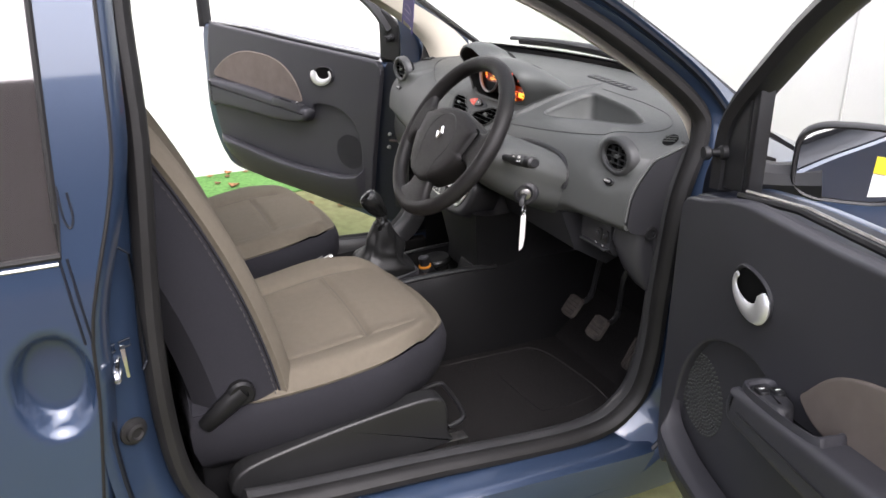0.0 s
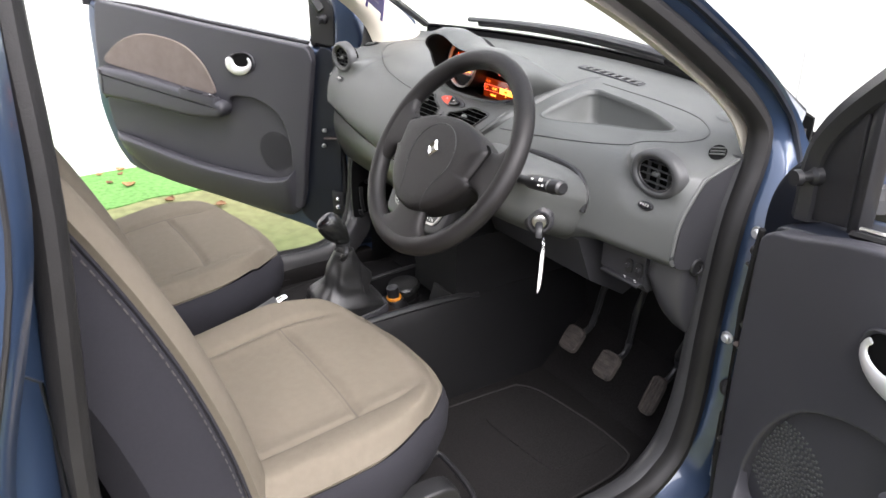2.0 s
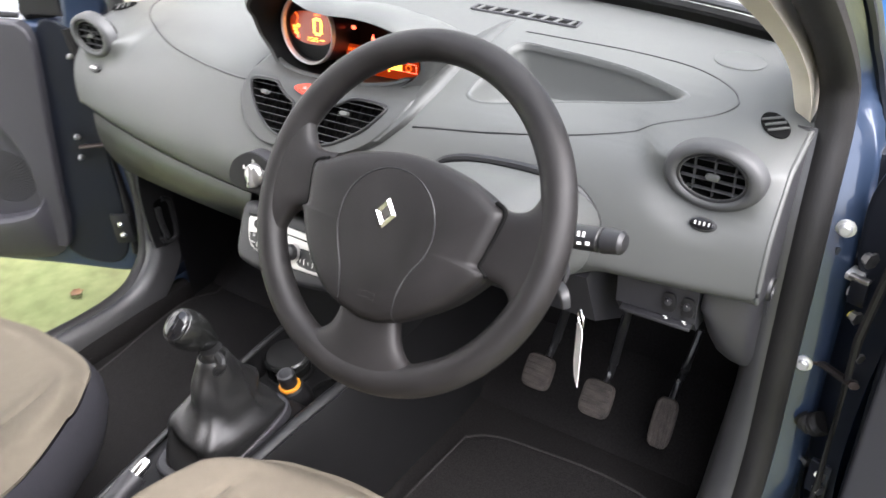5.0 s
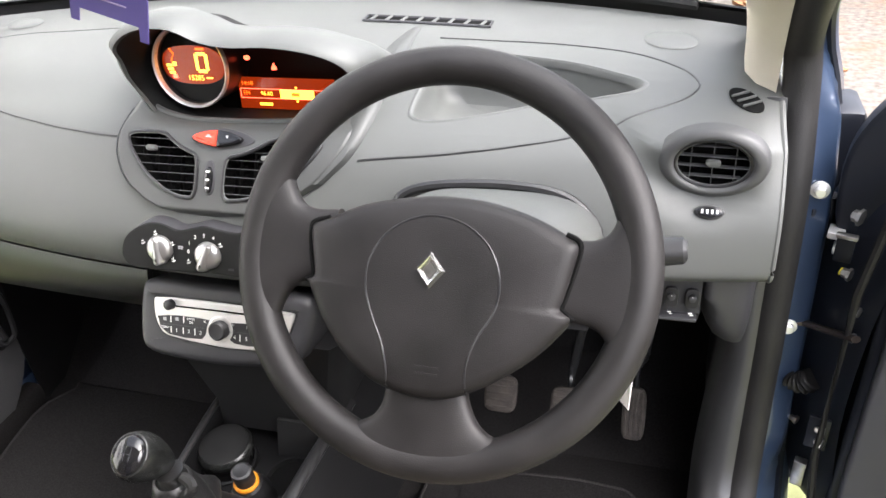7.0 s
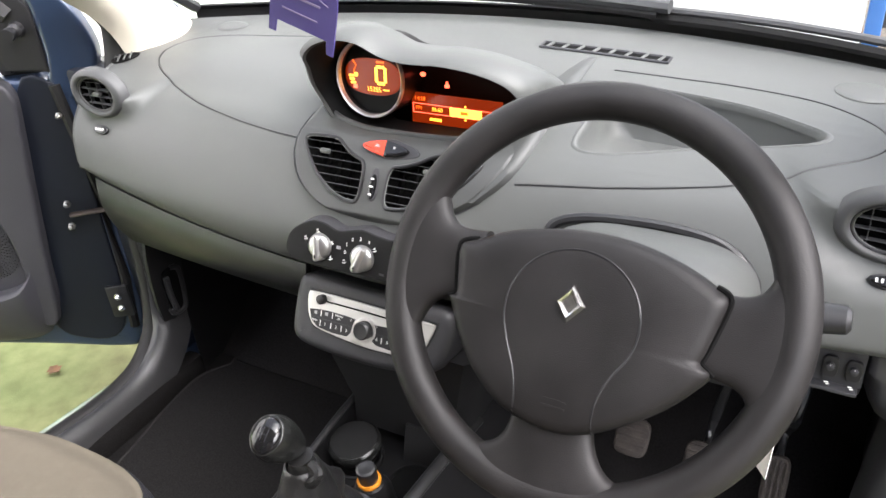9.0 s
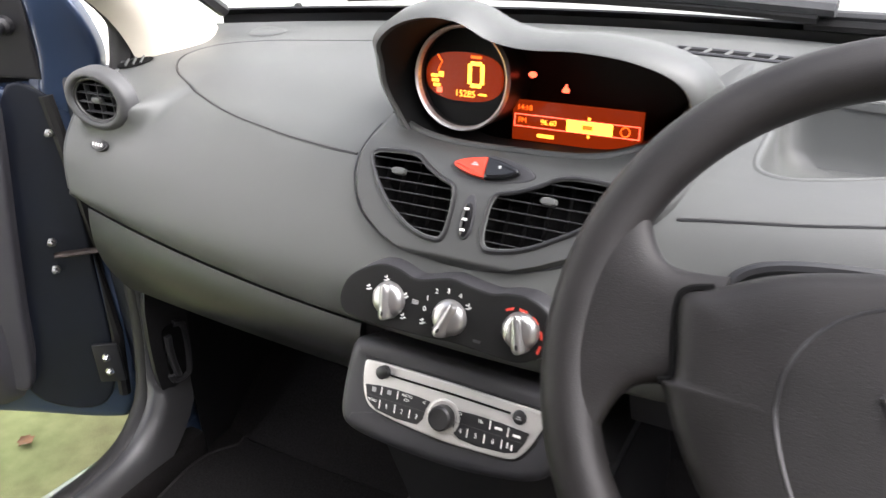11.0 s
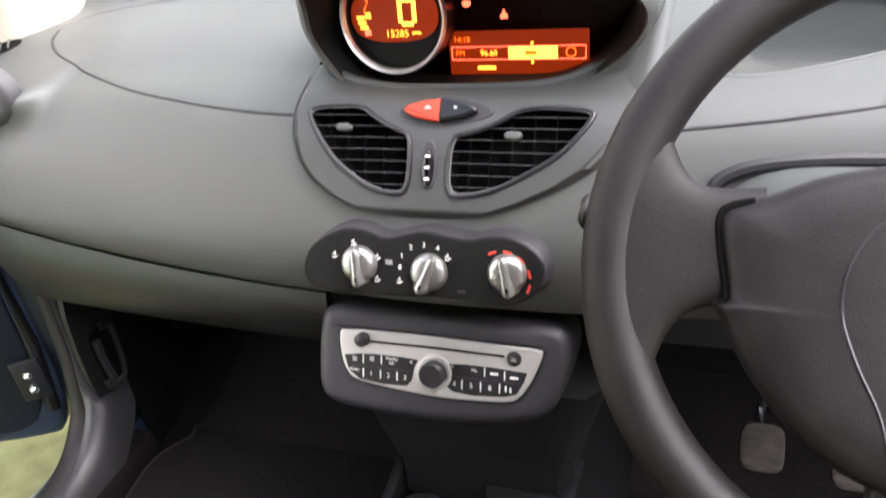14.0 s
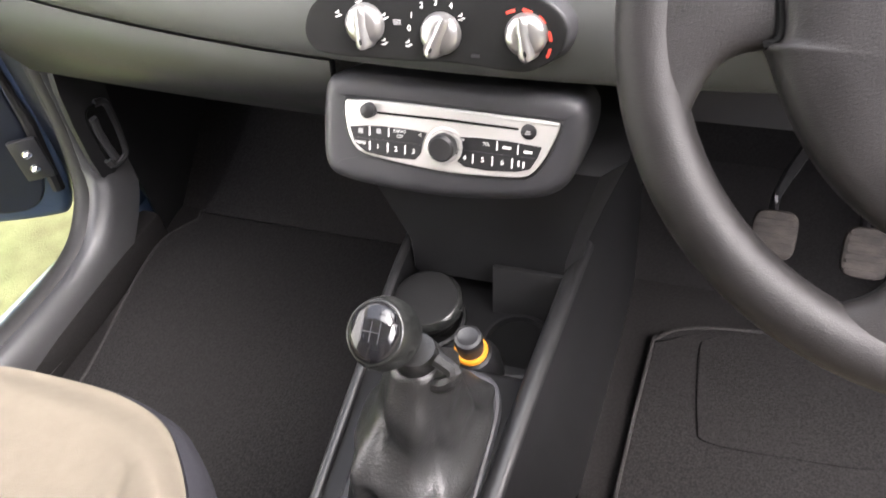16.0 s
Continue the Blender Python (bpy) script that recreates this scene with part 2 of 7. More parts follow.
def tube(bm, path, r, segs=8, closed=False, flat=1.0, up=(0, 0, 1), cap=True):
    """A round bar along a path; r is one radius or one for each point, flat the ratio of its height to its width."""
    path = [Vector(p) for p in path]
    k = len(path)
    loops = []
    up = Vector(up)
    for i, p in enumerate(path):
        a = path[(i + 1) % k] if (closed or i + 1 < k) else p
        b = path[i - 1] if (closed or i > 0) else p
        d = (a - b).normalized()
        side = d.cross(up)
        if side.length < 1e-3:
            side = d.cross(Vector((1, 0, 0)))
        side.normalize()
        over = side.cross(d)
        ri = r[i] if isinstance(r, (list, tuple)) else r
        loops.append([p + ri * (math.cos(q) * side + flat * math.sin(q) * over) for q in (2 * math.pi * j / segs for j in range(segs))])
    rings(bm, loops, cap=cap, closed_path=closed)
    return bm


def lathe(bm, profile, m, segs=24, cap=True):
    """Turns (radius, height) pairs about the z axis of m."""
    loops = [[m @ Vector((r * math.cos(2 * math.pi * j / segs), r * math.sin(2 * math.pi * j / segs), z)) for j in range(segs)] for r, z in profile]
    rings(bm, loops, cap=cap)
    return bm


def slab(bm, outline, depth, m, bevel=0.0, segs=2, taper=0.0):
    """A plate: the outline in m's xy plane, thick along its z axis from 0 to depth, with rounded edges on the z side."""
    pts = [Vector((p[0], p[1], 0)) for p in outline]
    n = len(pts)
    area = sum(pts[i].x * pts[(i + 1) % n].y - pts[(i + 1) % n].x * pts[i].y for i in range(n))
    if area < 0:
        pts.reverse()

    def inset(d):
        out = []
        for i in range(n):
            a, b, c = pts[i - 1], pts[i], pts[(i + 1) % n]
            e, g = (b - a).normalized(), (c - b).normalized()
            ne, ng = Vector((-e.y, e.x, 0)), Vector((-g.y, g.x, 0))
            q = ne + ng
            q = q / max(0.5, q.dot(ne)) if q.length > 1e-6 else ne
            out.append(b + d * q)
        return out

    steps = [(0.0, 0.0)]
    if bevel:
        sgn = 1 if depth > 0 else -1
        for i in range(segs + 1):
            a = math.pi / 2 * i / segs
            steps.append((taper + bevel * (1 - math.cos(a)), depth - sgn * bevel * (1 - math.sin(a))))
    else:
        steps.append((taper, depth))
    if bevel:
        steps.append((steps[-1][0] + bevel * 0.5, depth))
    rings(bm, [[m @ (p + Vector((0, 0, z))) for p in inset(d)] for d, z in steps])
    return bm


def oval(rx, ry, n=24, c=(0, 0), power=2.0):
    out = []
    for i in range(n):
        a = 2 * math.pi * i / n
        ca, sa = math.cos(a), math.sin(a)
        out.append((c[0] + rx * math.copysign(abs(ca) ** (2 / power), ca), c[1] + ry * math.copysign(abs(sa) ** (2 / power), sa)))
    return out


def smooth_outline(pts, n=5):
    return [(p.x, p.y) for p in spline([(a, b, 0) for a, b in pts], n, True)]


def grid(bm, fn, us, vs, thick=0.0, way=None):
    """A sheet of fn(u, v); thick gives it depth along its normals."""
    rows = [[bm.verts.new(fn(u, v)) for v in vs] for u in us]
    for i in range(len(us) - 1):
        for j in range(len(vs) - 1):
            bm.faces.new((rows[i][j], rows[i + 1][j], rows[i + 1][j + 1], rows[i][j + 1]))
    if thick:
        bmesh.ops.recalc_face_normals(bm, faces=bm.faces[:])
        bmesh.ops.solidify(bm, geom=bm.faces[:], thickness=thick)
    return bm


def lerp(a, b, t):
    return a + (b - a) * t


def smooth(t):
    t = min(1, max(0, t))
    return t * t * (3 - 2 * t)


def frange(a, b, n):
    return [a + (b - a) * i / (n - 1) for i in range(n)]


# ---- the yard ----
bm = B()
grid(bm, lambda u, v: Vector((u, v, 0.006 * noise.noise(Vector((u * 2, v * 2, 0))))), frange(-40, 60, 81), frange(-60, 60, 81))
solo("ground", bm, GRAVEL, "grey gravel yard strewn with brown leaves", "ground", kind="structure")
def turf_edge(y):
    return -2.45 + 0.12 * noise.noise(Vector((y * 1.3, 0, 5))) + 0.05 * noise.noise(Vector((y * 6, 0, 9)))


bm = B()
grid(bm, lambda u, v: Vector((lerp(-3.05, turf_edge(v), u), v, 0.014 + 0.004 * noise.noise(Vector((u * 9, v * 4, 0))))), frange(0, 1, 24), frange(-4.0, 2.99, 120), 0.008)
solo("turf", bm, TURF, "bright green artificial turf", "turf", kind="structure")
bm = B()
grid(bm, lambda u, v: Vector((lerp(turf_edge(v) - 0.05, 2.4, u), v, 0.009 + 0.003 * noise.noise(Vector((u * 20, v * 4, 0))))), frange(0, 1, 50), frange(-4.0, 2.99, 80), 0.006)
solo("turf", bm, SAND_TURF, "worn turf with a sandy tinge", "turf", kind="structure")
bm = B()
box(bm, (-3.12, 0.0, 1.75), (0.2, 9.0, 3.5), 0.01)
solo("wall_west", bm, WHITE_WALL, "white painted wall behind the turf", "wall", kind="structure")
bm = B()
box(bm, (-1.36, 3.1, 1.75), (3.76, 0.2, 3.5), 0.01)
solo("wall_north", bm, WHITE_WALL, "white painted wall with fine upright joints", "wall", kind="structure")
bm = B()
box(bm, (8.1, 0.0, 1.6), (0.2, 16.0, 3.2), 0.01)
solo("wall_east", bm, BEIGE_WALL, "plain dark brown rendered wall across the yard", "wall", kind="structure")
bm = B()
for x in (-0.391, -1.9):
    box(bm, (x, 2.997, 1.75), (0.012, 0.008, 3.5), 0.002)
solo("trim", bm, JOINT, "thin grey upright joint strips on the wall", "trim", kind="structure")
bm = B()
for dy in (-0.035, 0.035):
    box(bm, (-3.018, 2.6 + dy, 1.75), (0.008, 0.012, 3.5), 0.002)
solo("trim", bm, JOINT, "twin pale upright joint strips on the wall", "trim", kind="structure")
bm = B()
box(bm, (0.555, 3.08, 1.75), (0.05, 0.12, 3.5), 0.006)
solo("wall_post", bm, POST_BLUE, "blue upright post at the wall's end", "post", kind="structure")
bm = B()
for i in range(60):
    box(bm, (0.62 + i * 0.14, 5.4 + 0.02 * (i % 2), 0.75), (0.11, 0.025, 1.5), 0.004)
box(bm, (4.85, 5.45, 0.4), (8.6, 0.04, 0.09), 0.005)
box(bm, (4.85, 5.45, 1.2), (8.6, 0.04, 0.09), 0.005)
tagged(solo("fence_backdrop", bm, FENCE, "dark upright boarded fence", "fence", kind="structure"))

# ---- the car's shell ----
CX = 0.015
SEAL = [(0.735, 0.12, 0.425), (0.735, 0.5, 0.388), (0.737, 0.88, 0.354), (0.742, 1.015, 0.405), (0.745, 1.060, 0.52), (0.744, 1.074, 0.70), (0.742, 1.098, 0.90),
        (0.737, 1.142, 1.035), (0.727, 1.12, 1.11), (0.71, 0.95, 1.24), (0.69, 0.75, 1.355), (0.66, 0.5, 1.46), (0.63, 0.3, 1.505), (0.62, 0.13, 1.50),
        (0.66, 0.045, 1.42), (0.725, 0.028, 1.15), (0.755, 0.0, 0.84), (0.755, 0.005, 0.6), (0.745, 0.045, 0.48)]
car = thing("car", (0, 0.5, 0.0), "small dark blue metallic hatchback with both doors open", "car")


def flip(p, side):
    return Vector((p[0] if side > 0 else 2 * CX - p[0], p[1], p[2]))


def widened(d, dx, front=None):
    """The door opening's line pushed out by d in its plane and dx sideways; front is the same pair for the hinge side."""
    front = front or (d, dx)
    loop = spline(SEAL, 6, True)
    n = len(loop)
    out = []
    for i, p in enumerate(loop):
        t = loop[(i + 1) % n] - loop[i - 1]
        q = Vector((0, t.z, -t.y)).normalized()
        k = lerp(1.0, 0.45, smooth((p.z - 0.98) / 0.12)) if p.y > 0.3 else 1.0
        w = smooth((p.y - 0.97) / 0.08) * smooth((p.z - 0.40) / 0.10) * (1 - smooth((p.z - 1.0) / 0.08))
        out.append(p + Vector((lerp(dx, front[1], w) * k, 0, 0)) + lerp(d, front[0], w) * k * q)
    return out


for side in (1, -1):
    bm = B()
    loops = [widened(0.006, -0.020), widened(0.012, -0.010), widened(0.03, 0.004, (0.020, 0.012)), widened(0.045, 0.035, (0.024, 0.050)), widened(0.075, 0.05, (0.030, 0.056)), widened(0.085, 0.075, (0.080, 0.062)), widened(0.10, 0.085, (0.12, 0.078))]
    rings(bm, [[flip(p, side) for p in lp] for lp in loops], cap=False)
    bmesh.ops.recalc_face_normals(bm, faces=bm.faces[:])
    part("door_frame", bm, PAINT, car, "dark blue painted door opening with folded edges", sharp=50)
    bm = B()
    tube(bm, [flip(p, side) for p in spline(SEAL, 6, True)], 0.019, 10, True, 1.2, (1, 0, 0))
    part("door_seal", bm, RUBBER, car, "black rubber door seal")
    # flange in the darkened blue: the groove's shade is put into its colour
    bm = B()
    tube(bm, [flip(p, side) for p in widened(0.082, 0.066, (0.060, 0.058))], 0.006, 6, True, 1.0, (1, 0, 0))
    part("shut_flange", bm, PAINT_SHADED, car, "blue folded flange, groove shade in its colour")
    # grey plastic cover along the foot of the opening and up to the dashboard
    bm = B()
    lip = spline(SEAL, 6, True)[0:42]
    n_lip = len(lip)
    loops = []
    for i, p in enumerate(lip):
        t = lip[min(i + 1, n_lip - 1)] - lip[max(i - 1, 0)]
        q = Vector((0, t.z, -t.y)).normalized()
        w = lerp(1.0, 0.78, smooth((p.z - 0.4) / 0.3)) if side > 0 else lerp(0.76, 0.52, smooth((p.z - 0.435) / 0.035))
        loops.append([flip(p + Vector((a * w, 0, 0)) - q * b, side) for a, b in ((-0.006, -0.012), (-0.012, 0.010), (-0.030, 0.016), (-0.050, 0.012), (-0.066, -0.012), (-0.074, -0.06), (-0.02, -0.05))])
    rings(bm, loops)
    part("sill_cover", bm, SILL_GREY, car, "dark grey plastic sill cover", sharp=50)
    # sill, outer skin and tread
    bm = B()
    prof = [(0.80, 0.335), (0.815, 0.325), (0.825, 0.28), (0.815, 0.215), (0.78, 0.19), (0.72, 0.19), (0.71, 0.29), (0.72, 0.35), (0.735, 0.35)]
    rings(bm, [[flip((x, y, z + dz), side) for x, z in prof] for y, dz in ((-0.1, 0.05), (0.2, 0.045), (0.6, 0.02), (1.0, -0.01), (1.2, -0.01))])
    part("sill", bm, PAINT, car, "blue painted sill")
    bm = B()
    rings(bm, [[flip(p, side) for p in ((0.695, 1.10, zz), (0.70, 1.14, zz), (0.695, 1.36, zz), (0.76, 1.36, zz), (0.75, 1.14, zz))] for zz in (0.27, 0.5, 0.75)])
    part("kick_panel", bm, CONSOLE, car, "black footwell side panel")
    # rear quarter panel with its round dished filler
    bm = B()

    def quarter(y, z):
        x = 0.845 - 0.10 * max(0.0, z - 0.98) ** 1.2 * 2.2 - 0.03 * max(0, 0.5 - z)
        r = math.hypot((y + 0.146) / 0.060, (z - 0.832) / 0.088)
        return flip((x - (0.042 * smooth((1.0 - r) / 0.30) if side > 0 else 0), y, z), side)

    front_edge = lambda z: -0.128 + 0.042 * smooth((z - 0.45) / 0.44) + 0.075 * smooth((z - 0.86) / 0.34) + 0.055 * max(0.0, z - 1.15)
    glass_edge = lambda z: -0.101 + 0.065 * (z - 1.04)
    grid(bm, lambda u, z: quarter(lerp(-1.6, front_edge(z), 1 - (1 - u) ** 1.8), z), frange(0, 1, 130), frange(0.22, 1.03, 75), 0.004)
    part("quarter_panel", bm, PAINT, car, "blue rear quarter panel with a round dished filler recess", sharp=60)
    bm = B()
    grid(bm, lambda u, z: quarter(lerp(glass_edge(z), front_edge(z), u), z), frange(0, 1, 8), frange(1.03, 1.50, 20), 0.006)
    part("door_pillar", bm, PAINT, car, "blue painted pillar")
    bm = B()
    grid(bm, lambda t, z: quarter(front_edge(z) - 0.001, z) + Vector(((-0.003 - 0.030 * t * t) * side, 0.026 * t, 0)), frange(0, 1, 6), frange(0.42, 1.47, 26), 0.003)
    part("pillar_return", bm, PAINT, car, "folded edge of the blue pillar")
    bm = B()
    grid(bm, lambda u, z: quarter(lerp(-1.4, glass_edge(z) - 0.002, u), z) + Vector((-0.006 * side, 0, 0)), frange(0, 1, 8), frange(1.035, 1.45, 12), 0.004)
    part("rear_side_window", bm, TINT, car, "dark tinted rear side window")
    bm = B()
    tube(bm, [quarter(-1.4, 1.033), quarter(-0.6, 1.033), quarter(glass_edge(1.033), 1.033)] + [quarter(glass_edge(z), z) for z in frange(1.08, 1.45, 6)], 0.005, 6)
    part("window_seal", bm, RUBBER, car)
    bm = B()
    tube(bm, [quarter(-1.4, 1.022), quarter(-0.6, 1.022), quarter(-0.106, 1.022)], 0.003, 6)
    part("window_strip", bm, STEEL, car, "thin bright strip below the rear window")
    # thin dark bars draw the shade of the panel's pressings as colour
    if side > 0:
        for y0 in (-0.104, -0.094):
            bm = B()
            tube(bm, [quarter(y0 + 0.011 * t, 1.028 - 0.135 * t) + Vector((0.0005, 0, 0)) for t in frange(0, 1, 8)], 0.0022, 6)
            part("panel_crease", bm, PAINT_SHADED, car, "pressed line in the quarter panel, its shade drawn dark")
        bm = B()
        tube(bm, spline([quarter(y, z) + Vector((0.001, 0, 0)) for y, z in ((-0.090, 1.13), (-0.088, 1.085), (-0.082, 1.070), (-0.076, 1.085), (-0.078, 1.12))], 4), 0.0018, 6)
        part("pressed_edge", bm, PAINT_SHADED, car, "pressed clip seat in the pillar, its shade drawn dark")
    bm = B()
    tube(bm, [quarter(front_edge(z) + 0.001, z) for z in frange(0.42, 1.5, 24)], 0.003, 6)
    part("pillar_seal", bm, RUBBER, car, "black upright rubber strip")
    # filler box, nearly black so its colour gives the shade in the hinge gap
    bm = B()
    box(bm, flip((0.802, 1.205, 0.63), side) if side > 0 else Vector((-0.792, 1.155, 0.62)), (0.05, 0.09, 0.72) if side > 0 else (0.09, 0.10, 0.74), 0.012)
    part("hinge_pillar", bm, PAINT_SHADED, car, "blue hinge pillar behind the wing, nearly black for the gap's shade")
    # rail that joins the side window to the roof
    bm = B()
    edge_z = lambda y: 1.585 - 0.10 * (0.64 / 0.66) ** 2 - 0.03 * smooth((y + 0.2) / 0.8)
    grid(bm, lambda y, t: lerp(quarter(y, 1.45), flip((CX + 0.64, y, edge_z(y)), side), t) + Vector((0, 0, 0.012 * math.sin(math.pi * t))), frange(-1.62, -0.088, 14), frange(0, 1, 5), 0.006)
    part("roof_rail", bm, PAINT, car, "blue roof rail")
    # front wing
    bm = B()
    grid(bm, lambda y, z: flip((0.832 - 0.04 * max(0, z - 0.7) - 0.10 * smooth((y - 1.6) / 0.8) - 0.3 * max(0, z - 0.9), y, lerp(0.2, 0.97 - 0.20 * smooth((y - 1.3) / 1.0), z)), side), frange(1.215, 2.3, 24), frange(0, 1, 20), 0.004)
    part("front_wing", bm, PAINT, car, "blue front wing")
    # windscreen pillar skins
    bm = B()
    top = [(0.757, 1.225, 1.07), (0.742, 1.05, 1.205), (0.725, 0.87, 1.318), (0.69, 0.58, 1.455), (0.65, 0.2, 1.545)]
    low = [(0.715, 1.30, 1.075), (0.695, 1.11, 1.215), (0.675, 0.92, 1.33), (0.635, 0.62, 1.468), (0.59, 0.2, 1.56)]
    a, b = spline(top, 6), spline(low, 6)
    rings(bm, [[flip(p, side), flip(q, side), flip(q - Vector((0.01, 0.0, 0.03)), side), flip(p - Vector((0.03, 0.0, 0.03)), side)] for p, q in zip(a, b)])
    part("windscreen_pillar", bm, PAINT, car, "blue windscreen pillar")
    # pillar trim inside
    bm = B()
    out = spline([(0.712, 1.165, 0.955), (0.705, 1.10, 1.09), (0.685, 0.93, 1.22), (0.665, 0.73, 1.33), (0.63, 0.48, 1.43), (0.6, 0.2, 1.48)], 6)
    inn = spline([(0.69, 1.335, 1.005), (0.672, 1.22, 1.12), (0.628, 1.0, 1.25), (0.59, 0.78, 1.36), (0.55, 0.5, 1.46), (0.52, 0.2, 1.50)], 6)
    mid = [(p + q) / 2 + Vector((-0.022, -0.02, -0.008)) for p, q in zip(out, inn)]
    rings(bm, [[flip(p, side), flip((p + m_) / 2 + Vector((-0.006, -0.006, 0)), side), flip(m_, side), flip((q + m_) / 2 + Vector((-0.004, -0.006, 0)), side), flip(q, side), flip((p + q) / 2 + Vector((0.01, 0.02, 0)), side)] for p, q, m_ in zip(out, inn, mid)])
    part("pillar_trim", bm, BEIGE_TRIM, car, "ivory plastic windscreen pillar trim")
    bm = B()
    tube(bm, [flip(p, side) for p in spline([(0.69, 1.325, 1.065), (0.665, 1.05, 1.255), (0.635, 0.83, 1.39), (0.59, 0.55, 1.51), (0.5, 0.4, 1.56)], 6)], 0.011, 6)
    part("windscreen_edge", bm, BLACK, car)

bm = B()
grid(bm, lambda x, y: Vector((x, y, 1.585 - 0.10 * ((x - CX) / 0.66) ** 2 - 0.03 * smooth((y + 0.2) / 0.8))), frange(CX - 0.64, CX + 0.64, 17), frange(-1.7, 0.45, 16), 0.01)
part("roof", bm, PAINT, car, "blue roof")
bm = B()
grid(bm, lambda x, y: Vector((x, y, 1.55 - 0.09 * ((x - CX) / 0.66) ** 2 - 0.03 * smooth((y + 0.2) / 0.8))), frange(CX - 0.61, CX + 0.61, 17), frange(-1.68, 0.44, 16), 0.008)
part("headliner", bm, HEADLINER, car, "ivory roof lining")
bm = B()
box(bm, (CX, -0.10, 0.262), (1.42, 3.0, 0.03), 0.005)
part("floor_pan", bm, CARPET, car, "black carpeted floor")
bm = B()
box(bm, (CX, -1.62, 0.75), (1.5, 0.04, 1.1), 0.01)
part("tailgate_lining", bm, CARPET, car)
for sx in (-1, 1):
    bm = B()
    box(bm, (CX + sx * 0.69, 0.45, 0.30), (0.05, 1.3, 0.07), 0.015)
    part("side_carpet", bm, CARPET, car)
bm = B()
rings(bm, [[(x, 1.16, 0.27), (x, 1.33, 0.40), (x, 1.36, 0.95), (x, 1.40, 0.95), (x, 1.40, 0.25)] for x in (CX - 0.70, CX + 0.70)])
part("bulkhead", bm, CARPET, car, "black carpeted bulkhead")
bm = B()
prof = [(-0.15, 0.26), (-0.125, 0.36), (-0.09, 0.42), (0.09, 0.42), (0.125, 0.36), (0.15, 0.26)]
rings(bm, [[(CX + x, y, z) for x, z in prof] for y in (-1.2, 0.3, 1.0, 1.34)])
part("tunnel", bm, CARPET, car, "black carpeted centre tunnel")
bm = B()
box(bm, (CX, -0.75, 0.5), (1.25, 0.55, 0.22), 0.06)
box(bm, (CX, -1.02, 0.85), (1.25, 0.16, 0.65), 0.06)
part("rear_bench", bm, CLOTH_DARK, car, "dark cloth rear bench")


def glass_at(x, v):
    s = (x - CX) / 0.66
    y0, y1 = 1.50 - 0.165 * s * s, 0.46 - 0.02 * s * s
    return Vector((lerp(CX + s * 0.70, CX + s * 0.56, v), lerp(y0, y1, v), lerp(1.055, 1.545 - 0.07 * s * s, v) + 0.03 * math.sin(math.pi * v)))


bm = B()
grid(bm, glass_at, frange(CX - 0.66, CX + 0.66, 23), frange(0, 1, 14))
pane = part("windscreen", bm, GLASS, car, "clear windscreen glass")
pane.visible_shadow = False
bm = B()
grid(bm, lambda x, v: glass_at(x, max(0, v) * 0.022) + Vector((0, 0.004, 0.003 + 0.05 * min(0, v))), frange(CX - 0.655, CX + 0.655, 23), (-1, 0, 0.5, 1), 0.003)
part("screen_border", bm, BLACK, car, "black band along the windscreen's foot")
bm = B()
grid(bm, lambda x, v: glass_at(x, 0) + Vector((0, 0.01 + 0.16 * v, -0.025 - 0.085 * v)), frange(CX - 0.66, CX + 0.66, 23), frange(0, 1, 4), 0.01)
part("scuttle", bm, BLACK, car, "black plastic scuttle panel")
bm = B()
grid(bm, lambda x, v: Vector((CX + (x - CX) * (1 - 0.12 * v), 1.64 - 0.16 * ((x - CX) / 0.66) ** 2 + 0.65 * v, 0.935 - 0.05 * ((x - CX) / 0.68) ** 2 - 0.14 * v - 0.16 * v ** 3)), frange(CX - 0.73, CX + 0.73, 25), frange(0, 1, 18), 0.006)
part("bonnet", bm, PAINT, car, "blue bonnet")
for x0, x1, k in ((-0.45, 0.265, 1), (0.22, 0.60, 0)):
    path = []
    for t in frange(0, 1, 14):
        x = lerp(x0, x1, t)
        g = glass_at(x, 0.050 + 0.025 * math.sin(math.pi * (0.2 + 0.75 * t)) if k else 0.03 + 0.01 * math.sin(math.pi * t))
        path.append(g + Vector((0, 0.008, 0.009)))
    bm = B()
    tube(bm, path, [lerp(0.009, 0.015, smooth(i / 8)) if k else 0.009 for i in range(14)], 8, False, 0.75)
    arm = part("wiper", bm, WIPER, car, "dull black wiper arm on the windscreen")
    bm = B()
    tube(bm, [p + Vector((-0.02, -0.004, -0.012)) for p in path[1:]], 0.005, 6, False, 1.6)
    part("wiper_blade", bm, RUBBER, arm)
for p in ((0.780, 1.1215, 0.898), (0.772, 1.097, 0.69)):
    bm = B()
    lathe(bm, [(0.0125, 0), (0.0125, 0.003), (0.0085, 0.004), (0.0085, 0.009), (0.006, 0.011)], frame_of(p, (1, 0, 0), (0, 0, 1)), 14)
    part("bolt", bm, SATIN, car, "zinc plated hinge bolt")
bm = B()
tube(bm, spline([(0.785, -0.055, 0.812), (0.83, -0.06, 0.812), (0.845, -0.06, 0.823), (0.83, -0.06, 0.834), (0.785, -0.055, 0.834)], 4), 0.005, 8)
box(bm, (0.790, -0.052, 0.823), (0.004, 0.02, 0.06), 0.002)
part("door_striker", bm, CHROME, car, "bright steel door striker")

